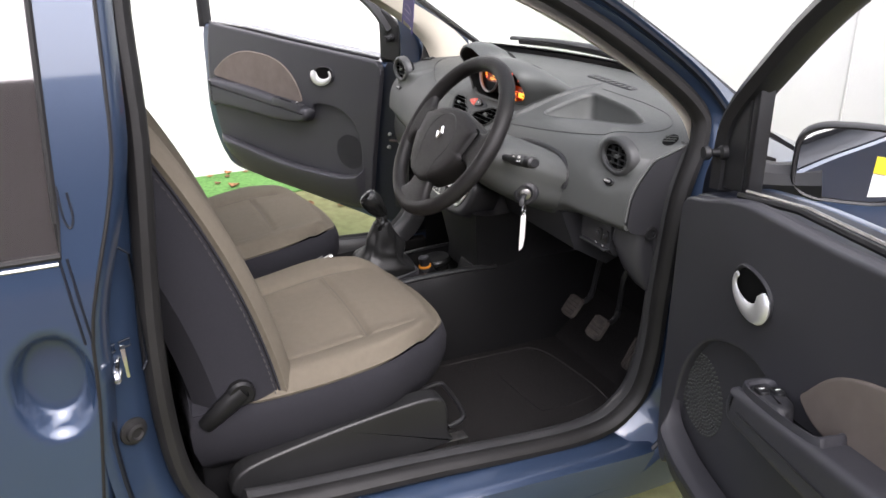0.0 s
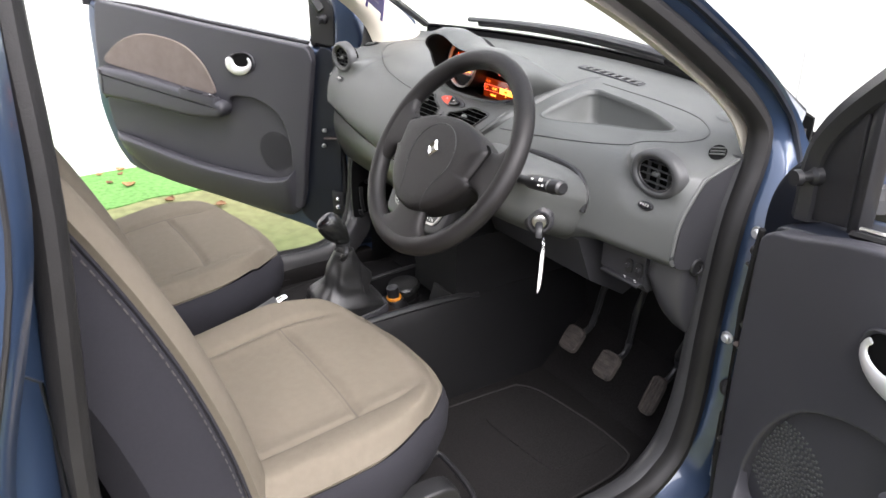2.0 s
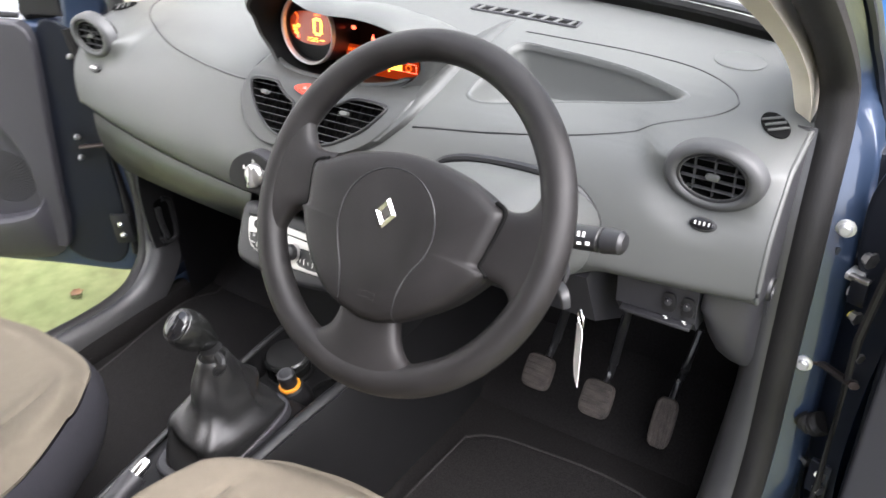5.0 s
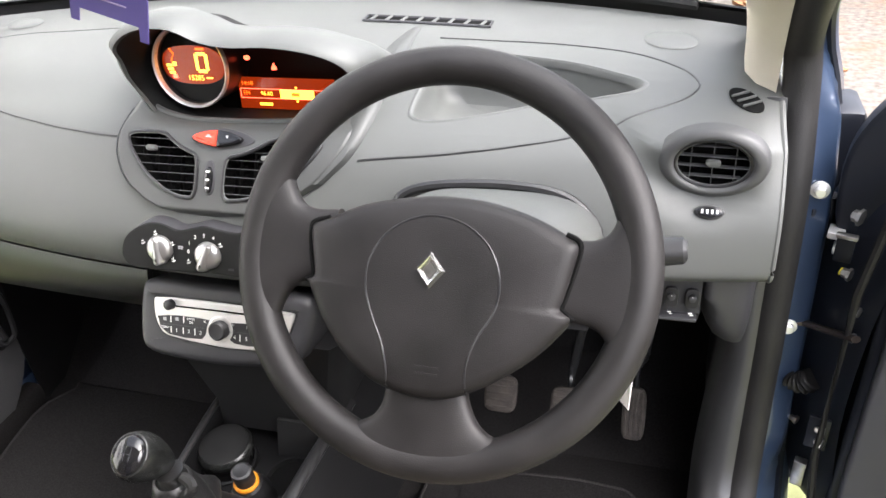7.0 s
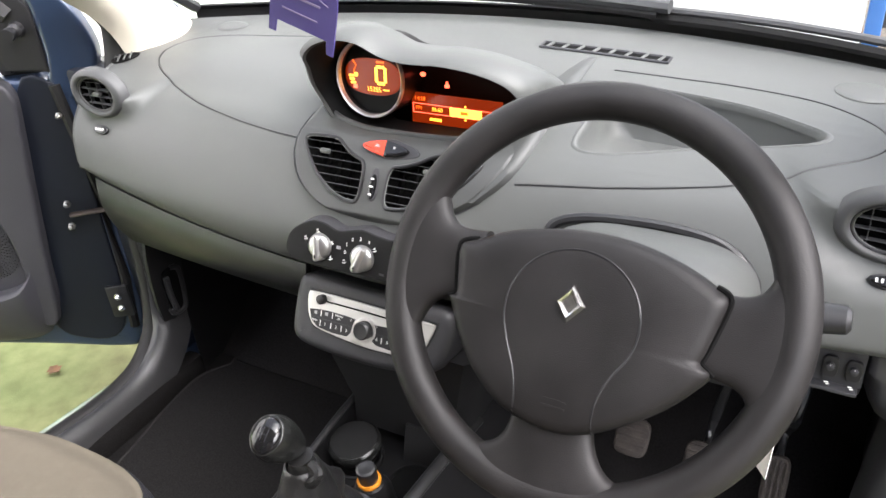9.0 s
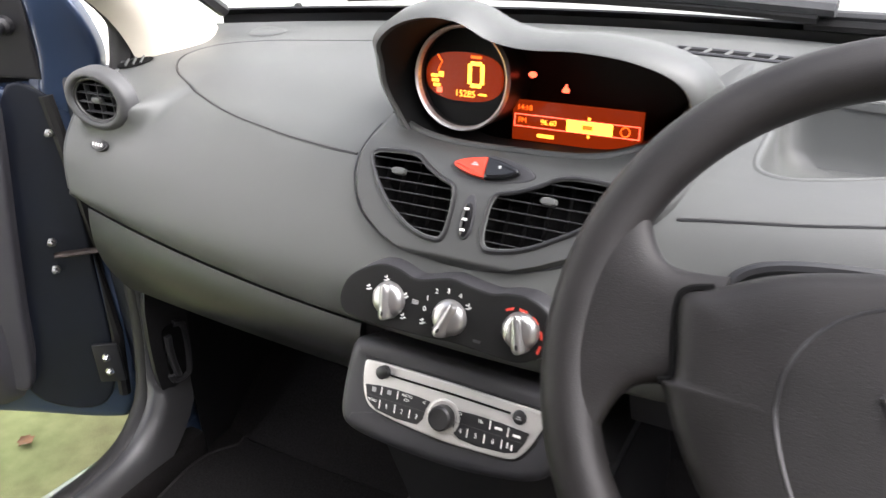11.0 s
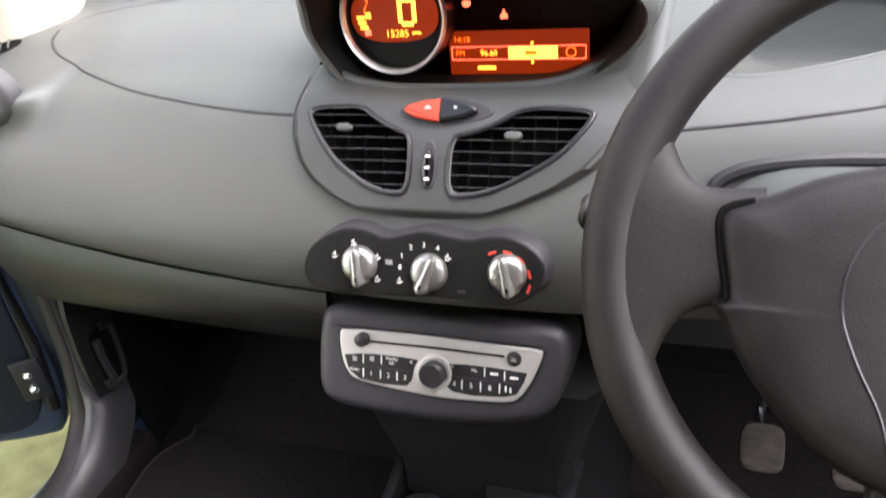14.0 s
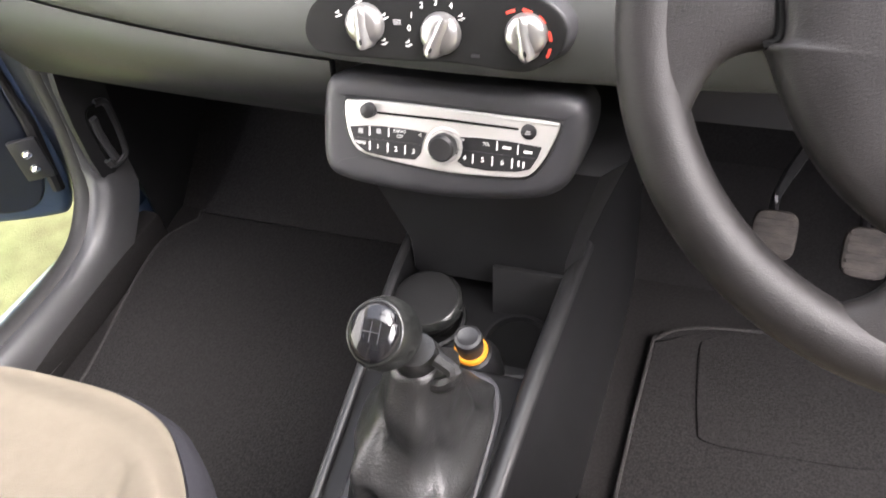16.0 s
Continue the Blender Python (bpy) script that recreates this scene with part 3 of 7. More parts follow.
# tail and wheels
bm = B()
grid(bm, lambda x, z: Vector((x * (1 - 0.16 * max(0, z - 1.0) / 0.5) + CX, -1.60 - 0.10 * math.sin(math.pi * min(1, (z - 0.2) / 0.9) * 0.9) * (1 - 0.3 * (x / 0.82) ** 2), z)), frange(-0.83, 0.83, 17), frange(0.22, 1.50, 22), 0.01)
part("tailgate", bm, PAINT, car, "blue tailgate")
bm = B()
grid(bm, lambda x, z: Vector((x * (1 - 0.16 * max(0, z - 1.0) / 0.5) + CX, -1.618 - 0.10 * math.sin(math.pi * min(1, (z - 0.2) / 0.9) * 0.9), z)), frange(-0.58, 0.58, 9), frange(1.08, 1.42, 8), 0.006)
part("rear_window", bm, TINT, car, "dark tinted rear window")
for x, y in ((0.73, -0.98), (-0.70, -0.98), (0.73, 1.70), (-0.70, 1.70)):
    m = frame_of((x, y, 0.28), (0, 1, 0), (0, 0, 1)) if x > 0 else frame_of((x, y, 0.28), (0, -1, 0), (0, 0, 1))
    bm = B()
    lathe(bm, [(0.19, -0.08), (0.255, -0.085), (0.278, -0.06), (0.28, 0.0), (0.278, 0.06), (0.255, 0.085), (0.19, 0.08)], m, 40, cap=False)
    tyre = part("tyre", bm, TYRE, car, "black rubber tyre")
    bm = B()
    lathe(bm, [(0.19, 0.075), (0.18, 0.06), (0.12, 0.055), (0.06, 0.065), (0.02, 0.07)], m, 40)
    part("rim", bm, SILVER, tyre, "silver wheel rim")

# ---- dashboard ----
dash = thing("dashboard", (CX, 1.1, 0.7), "charcoal grey moulded plastic dashboard", "dashboard")


def dash_curve(x):
    s = (x - 0.02) / 0.66
    q = s * s
    e = 0.0
    k = smooth((x - 0.45) / 0.08)
    return [(1.475 - 0.16 * q, 1.048), (1.30 - 0.03 * q, 1.060 - 0.032 * q), (1.15, 1.038 - 0.014 * q), (1.065 + 0.01 * q, 1.014 - 0.012 * q),
            (0.995 + 0.035 * q + 0.04 * e, 0.985 - 0.01 * e), (0.955 + 0.03 * q + 0.04 * e, 0.93), (0.925 + 0.045 * q + 0.04 * e, 0.865),
            (0.925 + 0.05 * q, lerp(0.81 + 0.035 * q, 0.845, k)), (0.945 + 0.05 * q, lerp(0.79 + 0.03 * q, 0.833, k)), (1.01 + 0.03 * q, lerp(0.745 + 0.02 * q, 0.826, k))]


XS = frange(-0.685, 0.715, 161)
bm = B()
rows = []
VENTS = []
for c, n_ in (((0.636, 0.9964, 0.987), (-0.035, -0.846, 0.532)), ((-0.594, 0.983, 1.004), (0.018, -0.90, 0.435))):
    VENTS.append(frame_of(c, Vector((0, 0, 1)).cross(Vector(n_)).normalized(), (0, 0, 1)))
VENT_RX, VENT_RY = 0.0425, 0.0298


def vent_radius(m, p):
    q = m.inverted() @ p
    return math.hypot(q.x / VENT_RX, q.y / VENT_RY), q.z


def swell(p):
    """The dashboard rises to a flat round seat under each end vent."""
    for m in VENTS:
        r, z = vent_radius(m, p)
        if r < 5.0 and -0.13 < z < 0.02:
            d = -0.006 - z
            q = m.inverted() @ p
            fall = lerp(0.85, 2.4, smooth((q.y + 0.01) / 0.05))
            p = p + m.to_3x3().col[2] * d * (1 - smooth((r - 1.40) / fall)) * (1 - smooth((d - 0.05) / 0.07)) * (1 - 0.75 * smooth((p.x - 0.685) / 0.03))
    return p


for x in XS:
    rows.append([swell(Vector((x, p.x, p.y))) for p in spline([(y, z, 0) for y, z in dash_curve(x)], 5)])
vs = [[bm.verts.new(p) for p in r] for r in rows]
for i in range(len(vs) - 1):
    for j in range(len(vs[0]) - 1):
        bm.faces.new((vs[i][j], vs[i + 1][j], vs[i + 1][j + 1], vs[i][j + 1]))
from mathutils.bvhtree import BVHTree
bm.normal_update()
SKIN = BVHTree.FromBMesh(bm)
TRAY_MID = (0.36, 1.125)
TRAY = [(p.x, p.y) for p in spline([(x, y, 0) for x, y in ((0.258, 1.195), (0.319, 1.199), (0.441, 1.186), (0.519, 1.160), (0.549, 1.143), (0.538, 1.122), (0.49, 1.104),
                                                              (0.415, 1.084), (0.34, 1.058), (0.29, 1.045), (0.262, 1.048), (0.252, 1.066), (0.256, 1.12))], 5, True)]


def in_tray(x, y, k):
    x, y = TRAY_MID[0] + (x - TRAY_MID[0]) / k, TRAY_MID[1] + (y - TRAY_MID[1]) / k
    odd = False
    for (x0, y0), (x1, y1) in zip(TRAY, TRAY[1:] + TRAY[:1]):
        if (y0 > y) != (y1 > y) and x < x0 + (x1 - x0) * (y - y0) / (y1 - y0):
            odd = not odd
    return odd


near = [f for f in bm.faces if 0.22 < f.calc_center_median().x < 0.58 and 1.02 < f.calc_center_median().y < 1.22 and f.calc_center_median().z > 0.95]
bmesh.ops.subdivide_edges(bm, edges=list({e for f in near for e in f.edges}), cuts=6, use_grid_fill=True)
for m in VENTS:
    bmesh.ops.delete(bm, geom=[f for f in bm.faces if max(vent_radius(m, v.co)[0] for v in f.verts) < 1.38 and abs(vent_radius(m, f.calc_center_median())[1]) < 0.03], context="FACES")
gone = [f for f in bm.faces if f.calc_center_median().z > 0.95 and in_tray(f.calc_center_median().x, f.calc_center_median().y, 0.985)]
bmesh.ops.delete(bm, geom=gone, context="FACES")
bmesh.ops.recalc_face_normals(bm, faces=bm.faces[:])
dash_skin = part("dash_body", bm, DASH, dash, sharp=60)


def push(x, z, off=0.0):
    """The point of the dashboard's face at x and height z, off metres proud of it."""
    p, n, _, _ = SKIN.ray_cast(Vector((x, 0.5, z)), Vector((0, 1, 0)))
    if p is None:
        p, n, _, _ = SKIN.find_nearest(Vector((x, 1.0, z)))
    n = n if n.y < 0 else -n
    return p + n * off


def drop(x, y, off=0.0):
    p, n, _, _ = SKIN.ray_cast(Vector((x, y, 1.5)), Vector((0, 0, -1)))
    if p is None:
        p, n, _, _ = SKIN.find_nearest(Vector((x, y, 1.03)))
    n = n if n.z > 0 else -n
    return p + n * off


for x in (-0.687, 0.717):
    bm = B()
    m = frame_of((x, 0, 0), (0, 1, 0), (0, 0, 1))
    slab(bm, [(p.y + 0.010, p.z - 0.004) for p in (rows[-1] if x > 0 else rows[0])] + [(1.08, 0.705), (1.25, 0.70), (1.35, 0.85)], -0.02 if x > 0 else 0.02, m, 0.004)
    part("end_panel", bm, DASH_DARK, dash, "dark end panel")
    bm = B()
    tube(bm, [p + Vector((0.001 if x > 0 else -0.001, 0.003, -0.001)) for p in (rows[-1] if x > 0 else rows[0])[8:-10]], 0.0040, 8)
    part("rolled_edge", bm, DASH, dash)

# ---- steering wheel ----
WA = radians(34.9)
WC = Vector((0.384, 0.720, 1.013))
WUP, WN = Vector((0, math.sin(WA), math.cos(WA))), Vector((0, -math.cos(WA), math.sin(WA)))
WM = Matrix(((1, 0, 0, WC.x), (0, WUP.y, WN.y, WC.y), (0, WUP.z, WN.z, WC.z), (0, 0, 0, 1)))
wheel = thing("steering_wheel", WC, "three spoke dark grey foam steering wheel", "steering wheel")
bm = B()
rim = [WM @ Vector((0.1857 * math.cos(a), 0.1857 * math.sin(a), 0)) for a in (2 * math.pi * i / 96 for i in range(96))]
tube(bm, rim, 0.0183, 18, True, 0.98, WN)
part("rim", bm, WHEEL, wheel)
bm = B()
PAD = [(-0.124, 0.026), (-0.108, 0.034), (-0.075, 0.049), (-0.042, 0.057), (-0.008, 0.062), (0.028, 0.062), (0.065, 0.056), (0.096, 0.046), (0.122, 0.033), (0.131, 0.026), (0.129, 0.01), (0.122, -0.021), (0.119, -0.030), (0.124, -0.0345),
       (0.129, -0.039), (0.117, -0.056), (0.097, -0.078), (0.068, -0.100), (0.036, -0.118), (0.008, -0.125), (-0.025, -0.122), (-0.054, -0.113), (-0.084, -0.090), (-0.107, -0.060), (-0.121, -0.033), (-0.125, -0.026), (-0.118, -0.021), (-0.122, 0.003)]
pad_line = smooth_outline(PAD, 3)
rings(bm, [[WM @ Vector((x * k, -0.03 + (y + 0.03) * k, z)) for x, y in pad_line] for k, z in ((0.96, -0.03), (1.0, -0.004), (1.0, 0.0075), (0.994, 0.0125), (0.975, 0.0175), (0.94, 0.0212), (0.88, 0.0236), (0.7, 0.0252), (0.4, 0.0256))])
bm.normal_update()
PAD_TREE = BVHTree.FromBMesh(bm)
part("hub_pad", bm, WHEEL, wheel, "dark grey airbag cover", sharp=50)


def on_pad(x, y, off=0.0):
    p, n, _, _ = PAD_TREE.ray_cast(WM @ Vector((x, y, 0.1)), -WN)
    return p + WN * off if p else WM @ Vector((x, y, 0.012 + off))


# each spoke lies between two edges that run from the hub and flare into the rim
for over, under in (([(-0.100, 0.044), (-0.122, 0.0425), (-0.134, 0.044), (-0.142, 0.049), (-0.148, 0.058), (-0.153, 0.070), (-0.156, 0.082), (-0.158, 0.094)],
                     [(-0.100, -0.024), (-0.126, -0.028), (-0.138, -0.032), (-0.146, -0.039), (-0.152, -0.050), (-0.156, -0.063), (-0.158, -0.076), (-0.159, -0.088)]),
                    ([(0.105, 0.034), (0.131, 0.032), (0.145, 0.034), (0.154, 0.040), (0.159, 0.050), (0.161, 0.062), (0.162, 0.074), (0.162, 0.086)],
                     [(0.105, -0.038), (0.129, -0.042), (0.146, -0.045), (0.156, -0.052), (0.160, -0.063), (0.161, -0.075), (0.161, -0.087), (0.160, -0.097)]),
                    ([(-0.038, -0.100), (-0.039, -0.122), (-0.042, -0.137), (-0.050, -0.148), (-0.062, -0.155), (-0.075, -0.159), (-0.088, -0.160), (-0.100, -0.158)],
                     [(0.038, -0.100), (0.040, -0.119), (0.047, -0.137), (0.057, -0.149), (0.070, -0.155), (0.083, -0.157), (0.095, -0.156), (0.106, -0.152)])):
    bm = B()
    a_, b_ = [spline([(x, y, 0) for x, y in side_], 5) for side_ in (over, under)]
    loops = []
    for i, (p, q) in enumerate(zip(a_, b_)):
        t = i / (len(a_) - 1)
        mid_, h_ = (p + q) / 2, (p - q) / 2
        out_ = mid_.normalized() * max(0.0, 0.190 - mid_.length) * smooth((t - 0.15) / 0.8)
        hh = lerp(0.0125, 0.0150, smooth(t / 0.6))
        ring_ = []
        for k in range(32):
            a = 2 * math.pi * k / 32
            c_ = math.copysign(abs(math.cos(a)) ** 0.5, math.cos(a))
            ring_.append(WM @ (mid_ + out_ * (1 - c_ * c_) + h_ * c_ + Vector((0, 0, hh * math.copysign(abs(math.sin(a)) ** 0.62, math.sin(a))))))
        loops.append(ring_)
    rings(bm, loops)
    part("spoke", bm, WHEEL, wheel, sharp=80)


# ---- seats ----
def seat(x0, name, label, outer):
    s = thing(name, (x0, 0.3, 0.28), label, "car seat", "front seats")
    # cushion: a lofted block, dark at the sides and beige on top
    def top(u, v):
        # u across -1..1, v along 0 (back) to 1 (front)
        w = lerp(0.262, 0.286, smooth(v / 0.7)) - 0.060 * max(0, v - 0.68) ** 2 / 0.1024
        y = lerp(0.05, 0.645, v) + 0.008 * smooth((v - 0.6) / 0.4) - 0.105 * abs(u) ** 3.2 * smooth((v - 0.4) / 0.6)
        z = 0.605 + 0.03 * smooth((v - 0.2) / 0.6) + 0.022 * smooth((abs(u) - 0.45) / 0.4) - max(0.030 * smooth((abs(u) - 0.86) / 0.14), 0.036 * smooth((v - 0.90) / 0.10) ** 1.5)
        crease = math.exp(-((abs(u) - 0.62) / 0.026) ** 2) * (1 - smooth((v - 0.80) / 0.12))
        if abs(u) < 0.66:
            crease = max(crease, math.exp(-((v - 0.67) / 0.016) ** 2) * (1 - smooth((abs(u) - 0.58) / 0.08)))
        puff = 0.006 * math.cos(min(1, abs(u) / 0.62) * math.pi / 2) * math.sin(math.pi * min(1, v / 0.67))
        return Vector((x0 + u * w, y, z + puff - 0.0075 * crease))
    bm = B()
    grid(bm, top, frange(-1, 1, 101), frange(0.18, 1, 91), 0.006)
    cushion = part("cushion", bm, FABRIC, s, "beige cloth seat cushion", sharp=60)
    bm = B()
    grid(bm, lambda u, v: top(u, v) + Vector((0, 0, -0.004)), frange(-1, 1, 9), frange(0, 0.19, 4), 0.006)
    part("cushion_back", bm, CLOTH_DARK, s, "charcoal cloth rear edge of the cushion")
    bm = B()
    edge = [top(-1, v) for v in frange(0, 1, 41)] + [top(u, 1) for u in frange(-0.97, 0.97, 49)] + [top(1, v) for v in frange(1, 0, 41)]
    edge += [top(u, 0) for u in frange(0.9, -0.9, 8)]
    c = Vector((x0, 0.3, 0))
    loops = []
    for k, (dz, g) in enumerate(((-0.012, 0.975), (-0.005, 1.004), (-0.016, 1.022), (-0.035, 1.036), (-0.075, 1.03), (-0.12, 0.985), (-0.15, 0.90))):
        loops.append([Vector((x0 + (p.x - x0) * g, 0.3 + (p.y - 0.3) * g, p.z + dz)) for p in edge])
    rings(bm, loops, first=False)
    part("cushion_side", bm, CLOTH_DARK, s, "charcoal cloth cushion border", sharp=60)
    for u in (-0.62, 0.62):
        bm = B()
        tube(bm, [top(u, v) + Vector((0, 0, 0.0005)) for v in frange(0.18, 0.84, 30)], 0.0013, 6)
        part("seam", bm, SEAM, cushion)
    bm = B()
    tube(bm, [top(u, 0.67) + Vector((0, 0, 0.0005)) for u in frange(-0.61, 0.61, 30)], 0.0013, 6)
    part("seam", bm, SEAM, cushion)
    # backrest
    def front(z):
        d = z - 0.605
        return 0.222 - 0.16 * d - 0.40 * d * d

    def half(v):
        return lerp(0.258, 0.235, v) * (1 - 0.22 * smooth((v - 0.86) / 0.14))

    def back(u, v):
        z = 0.60 + 0.66 * v - 0.05 * abs(u) ** 3 * smooth((v - 0.8) / 0.2)
        roll = 0.024 * math.sin(math.pi * min(1, max(0, (1 - abs(u)) / 0.36))) - 0.028 * smooth((0.78 - abs(u)) / 0.4)
        return Vector((x0 + u * half(v) * (1.0 if u * outer > 0 else 0.90), front(0.60 + 0.66 * v) + roll, z))
    bm = B()
    grid(bm, back, frange(-1, 1, 45), frange(-0.03, 1, 25), 0.015)
    rest = part("backrest", bm, FABRIC, s, "beige cloth backrest", sharp=60)
    for u in (-0.985, 0.985):
        bm = B()
        tube(bm, [back(u, v) + Vector((0.004 * u, -0.003, 0)) for v in frange(-0.02, 0.98, 24)], 0.0032, 6)
        part("piping", bm, CLOTH_DARK, rest, "dark piping")
    for d0 in range(0, 44):
        if d0 % 11 == 0:
            bm = B()
        a_, b_ = -0.02 + d0 / 44 * 0.98, -0.02 + (d0 + 0.6) / 44 * 0.98
        tube(bm, [back(outer, v) + Vector((0.0062 * outer, -0.010, 0)) for v in (a_, b_)], 0.0010, 5)
        if d0 % 11 == 10:
            part("stitching", bm, STITCH, rest, "pale stitching")
    bm = B()
    loops = []
    for v in frange(-0.08, 1, 18):
        w, y, z = half(max(0, v)), front(0.60 + 0.66 * v), 0.60 + 0.66 * v
        zz = -0.05 * smooth((v - 0.8) / 0.2)
        loops.append([Vector((x0 + sx * w * (1.0 if sx * outer > 0 else 0.90), y + dy, z + (zz if abs(sx) > 0.9 else 0))) for sx, dy in ((-1.0, -0.004), (-1.03, -0.05), (-1.03, -0.12), (-0.9, -0.165), (0.9, -0.165), (1.03, -0.12), (1.03, -0.05), (1.0, -0.004), (0.8, -0.02), (0.5, -0.05), (-0.5, -0.05), (-0.8, -0.02))])
    rings(bm, loops)
    part("backrest_shell", bm, CLOTH_DARK, s, "charcoal cloth backrest side and back")
    # base cover and adjuster
    sx = outer
    bm = B()
    pts = smooth_outline([(0.11, 0.40), (0.10, 0.43), (0.14, 0.468), (0.30, 0.497), (0.45, 0.513), (0.54, 0.515), (0.572, 0.49), (0.575, 0.42), (0.57, 0.385), (0.35, 0.375), (0.15, 0.375)], 4)
    m = frame_of((x0 + sx * 0.255, 0, 0), (0, 1, 0), (0, 0, 1))
    slab(bm, pts, 0.04 * sx, m, 0.007, 3)
    part("base_cover", bm, EDGE_BLACK, s, "dark plastic seat base cover")
    bm = B()
    box(bm, (x0, 0.28, 0.40), (0.42, 0.46, 0.17), 0.03)
    part("seat_base", bm, BLACK, s)
    bm = B()
    lathe(bm, [(0.027, 0), (0.027, 0.014), (0.022, 0.019), (0.013, 0.019), (0.012, 0.014)], frame_of((x0 + sx * 0.262, 0.145, 0.626), (0, 1, 0), (0, 0, sx)), 24)
    tube(bm, spline([(x0 + sx * 0.266, 0.148, 0.628), (x0 + sx * 0.270, 0.118, 0.608), (x0 + sx * 0.270, 0.092, 0.588), (x0 + sx * 0.266, 0.070, 0.570)], 5), [lerp(0.024, 0.017, i / 15) for i in range(16)], 12, False, 0.8, (1, 0, 0))
    part("recliner", bm, CONSOLE, s, "dark plastic backrest adjuster")
    for dx in (-0.17, 0.19):
        bm = B()
        box(bm, (x0 + dx, 0.36, 0.302), (0.035, 0.62, 0.035), 0.004)
        part("seat_rail", bm, STEEL, s, "steel seat rail")
    return s


seat(0.372, "driver_seat", "beige and charcoal cloth front seat beside the open door", 1)
far_seat = seat(-0.352, "passenger_seat", "beige and charcoal cloth front seat on the far side", -1)
far_seat.location.y -= 0.035


# ---- doors ----
def turned(hinge, angle, side):
    """The frame of a door: x runs from the hinge to the lock, y is height and z points to the outside."""
    a = radians(angle)
    d = Vector((math.sin(a) * side, -math.cos(a), 0))
    n = Vector((math.cos(a) * side, math.sin(a), 0))
    return Matrix(((d.x, 0, n.x, hinge.x), (d.y, 0, n.y, hinge.y), (0, 1, 0, 0), (0, 0, 0, 1)))


def door(side, angle, name, label):
    near = side > 0
    hinge = Vector((0.768, 1.133, 0)) if near else Vector((-0.79, 1.12, 0))
    m = turned(hinge, angle, side)
    n = m.to_3x3().col[2]
    zt, zo = (-0.080, 0.035) if near else (0.010, 0.120)      # inner and outer face of the shell
    zs = zt - 0.030                                            # face of the raised trim
    lay = lambda z: m @ Matrix.Translation((0, 0, z))
    D = thing(name, hinge + Vector((0, 0, 0.35)), label, "car door", "front doors")
    if near:
        skin = [(0.02, 0.42), (0.0, 0.62), (0.02, 0.86), (0.10, 0.955), (0.17, 0.985), (0.36, 1.015), (0.6, 1.033), (1.10, 1.08), (1.17, 1.07), (1.198, 1.03), (1.205, 0.85), (1.20, 0.65), (1.13, 0.47), (1.01, 0.40), (0.63, 0.35), (0.25, 0.33), (0.07, 0.335)]
        trim = [(0.135, 0.42), (0.13, 0.60), (0.135, 0.90), (0.15, 0.965), (0.22, 0.987), (0.36, 1.024), (0.6, 1.038), (1.07, 1.08), (1.135, 1.07), (1.16, 1.03), (1.165, 0.87), (1.16, 0.68), (1.10, 0.50), (1.0, 0.435), (0.63, 0.375), (0.30, 0.35), (0.17, 0.36)]
        cove = [(1.16, 0.76), (1.10, 0.745), (0.906, 0.728), (0.703, 0.708), (0.56, 0.712), (0.525, 0.735), (0.49, 0.772), (0.40, 0.775), (0.30, 0.735), (0.235, 0.66), (0.200, 0.56), (0.195, 0.45), (0.185, 0.38), (0.16, 0.365)]
        insert = [(0.592, 0.795), (0.604, 0.818), (0.636, 0.855), (0.673, 0.881), (0.737, 0.906), (0.84, 0.925), (0.95, 0.915), (1.04, 0.88), (1.08, 0.84), (1.0, 0.815), (0.774, 0.785), (0.65, 0.772)]
        tops = [(0.190, 0.62), (0.192, 0.58), (0.198, 0.54), (0.215, 0.507), (0.26, 0.486), (0.35, 0.470), (0.60, 0.475), (0.90, 0.525), (1.08, 0.56), (1.13, 0.57)]
        feet = [(0.190, 0.44), (0.192, 0.41), (0.198, 0.388), (0.215, 0.373), (0.26, 0.362), (0.35, 0.358), (0.60, 0.376), (0.90, 0.417), (1.08, 0.495), (1.13, 0.555)]
        speaker, hu, hz = (0.268, 0.598, 0.0068), 0.425, 0.893
    else:
        skin = [(0.03, 0.40), (0.01, 0.62), (0.025, 0.92), (0.05, 0.965), (0.12, 0.985), (0.6, 1.035), (1.06, 1.088), (1.165, 1.075), (1.185, 0.87), (1.19, 0.70), (1.16, 0.57), (1.11, 0.475), (1.03, 0.42), (0.74, 0.378), (0.30, 0.316), (0.12, 0.286), (0.06, 0.30)]
        trim = [(0.218, 0.45), (0.198, 0.60), (0.150, 0.90), (0.148, 0.95), (0.165, 0.978), (0.22, 0.990), (0.6, 1.033), (1.01, 1.082), (1.085, 1.074), (1.118, 0.87), (1.122, 0.71), (1.098, 0.58), (1.055, 0.487), (0.99, 0.440), (0.74, 0.397), (0.36, 0.357), (0.27, 0.372)]
        cove = [(1.12, 0.73), (1.075, 0.735), (0.906, 0.726), (0.703, 0.706), (0.55, 0.708), (0.515, 0.735), (0.502, 0.782), (0.44, 0.790), (0.37, 0.780), (0.295, 0.733), (0.262, 0.640), (0.260, 0.54), (0.262, 0.45), (0.266, 0.41), (0.235, 0.40)]
        insert = [(0.572, 0.79), (0.567, 0.825), (0.612, 0.904), (0.70, 0.963), (0.85, 0.985), (0.96, 0.962), (1.045, 0.91), (1.073, 0.866), (0.95, 0.843), (0.823, 0.826), (0.68, 0.80)]
        tops = [(0.238, 0.62), (0.241, 0.58), (0.250, 0.548), (0.272, 0.522), (0.31, 0.508), (0.40, 0.500), (0.66, 0.517), (0.90, 0.560), (1.04, 0.586), (1.085, 0.594)]
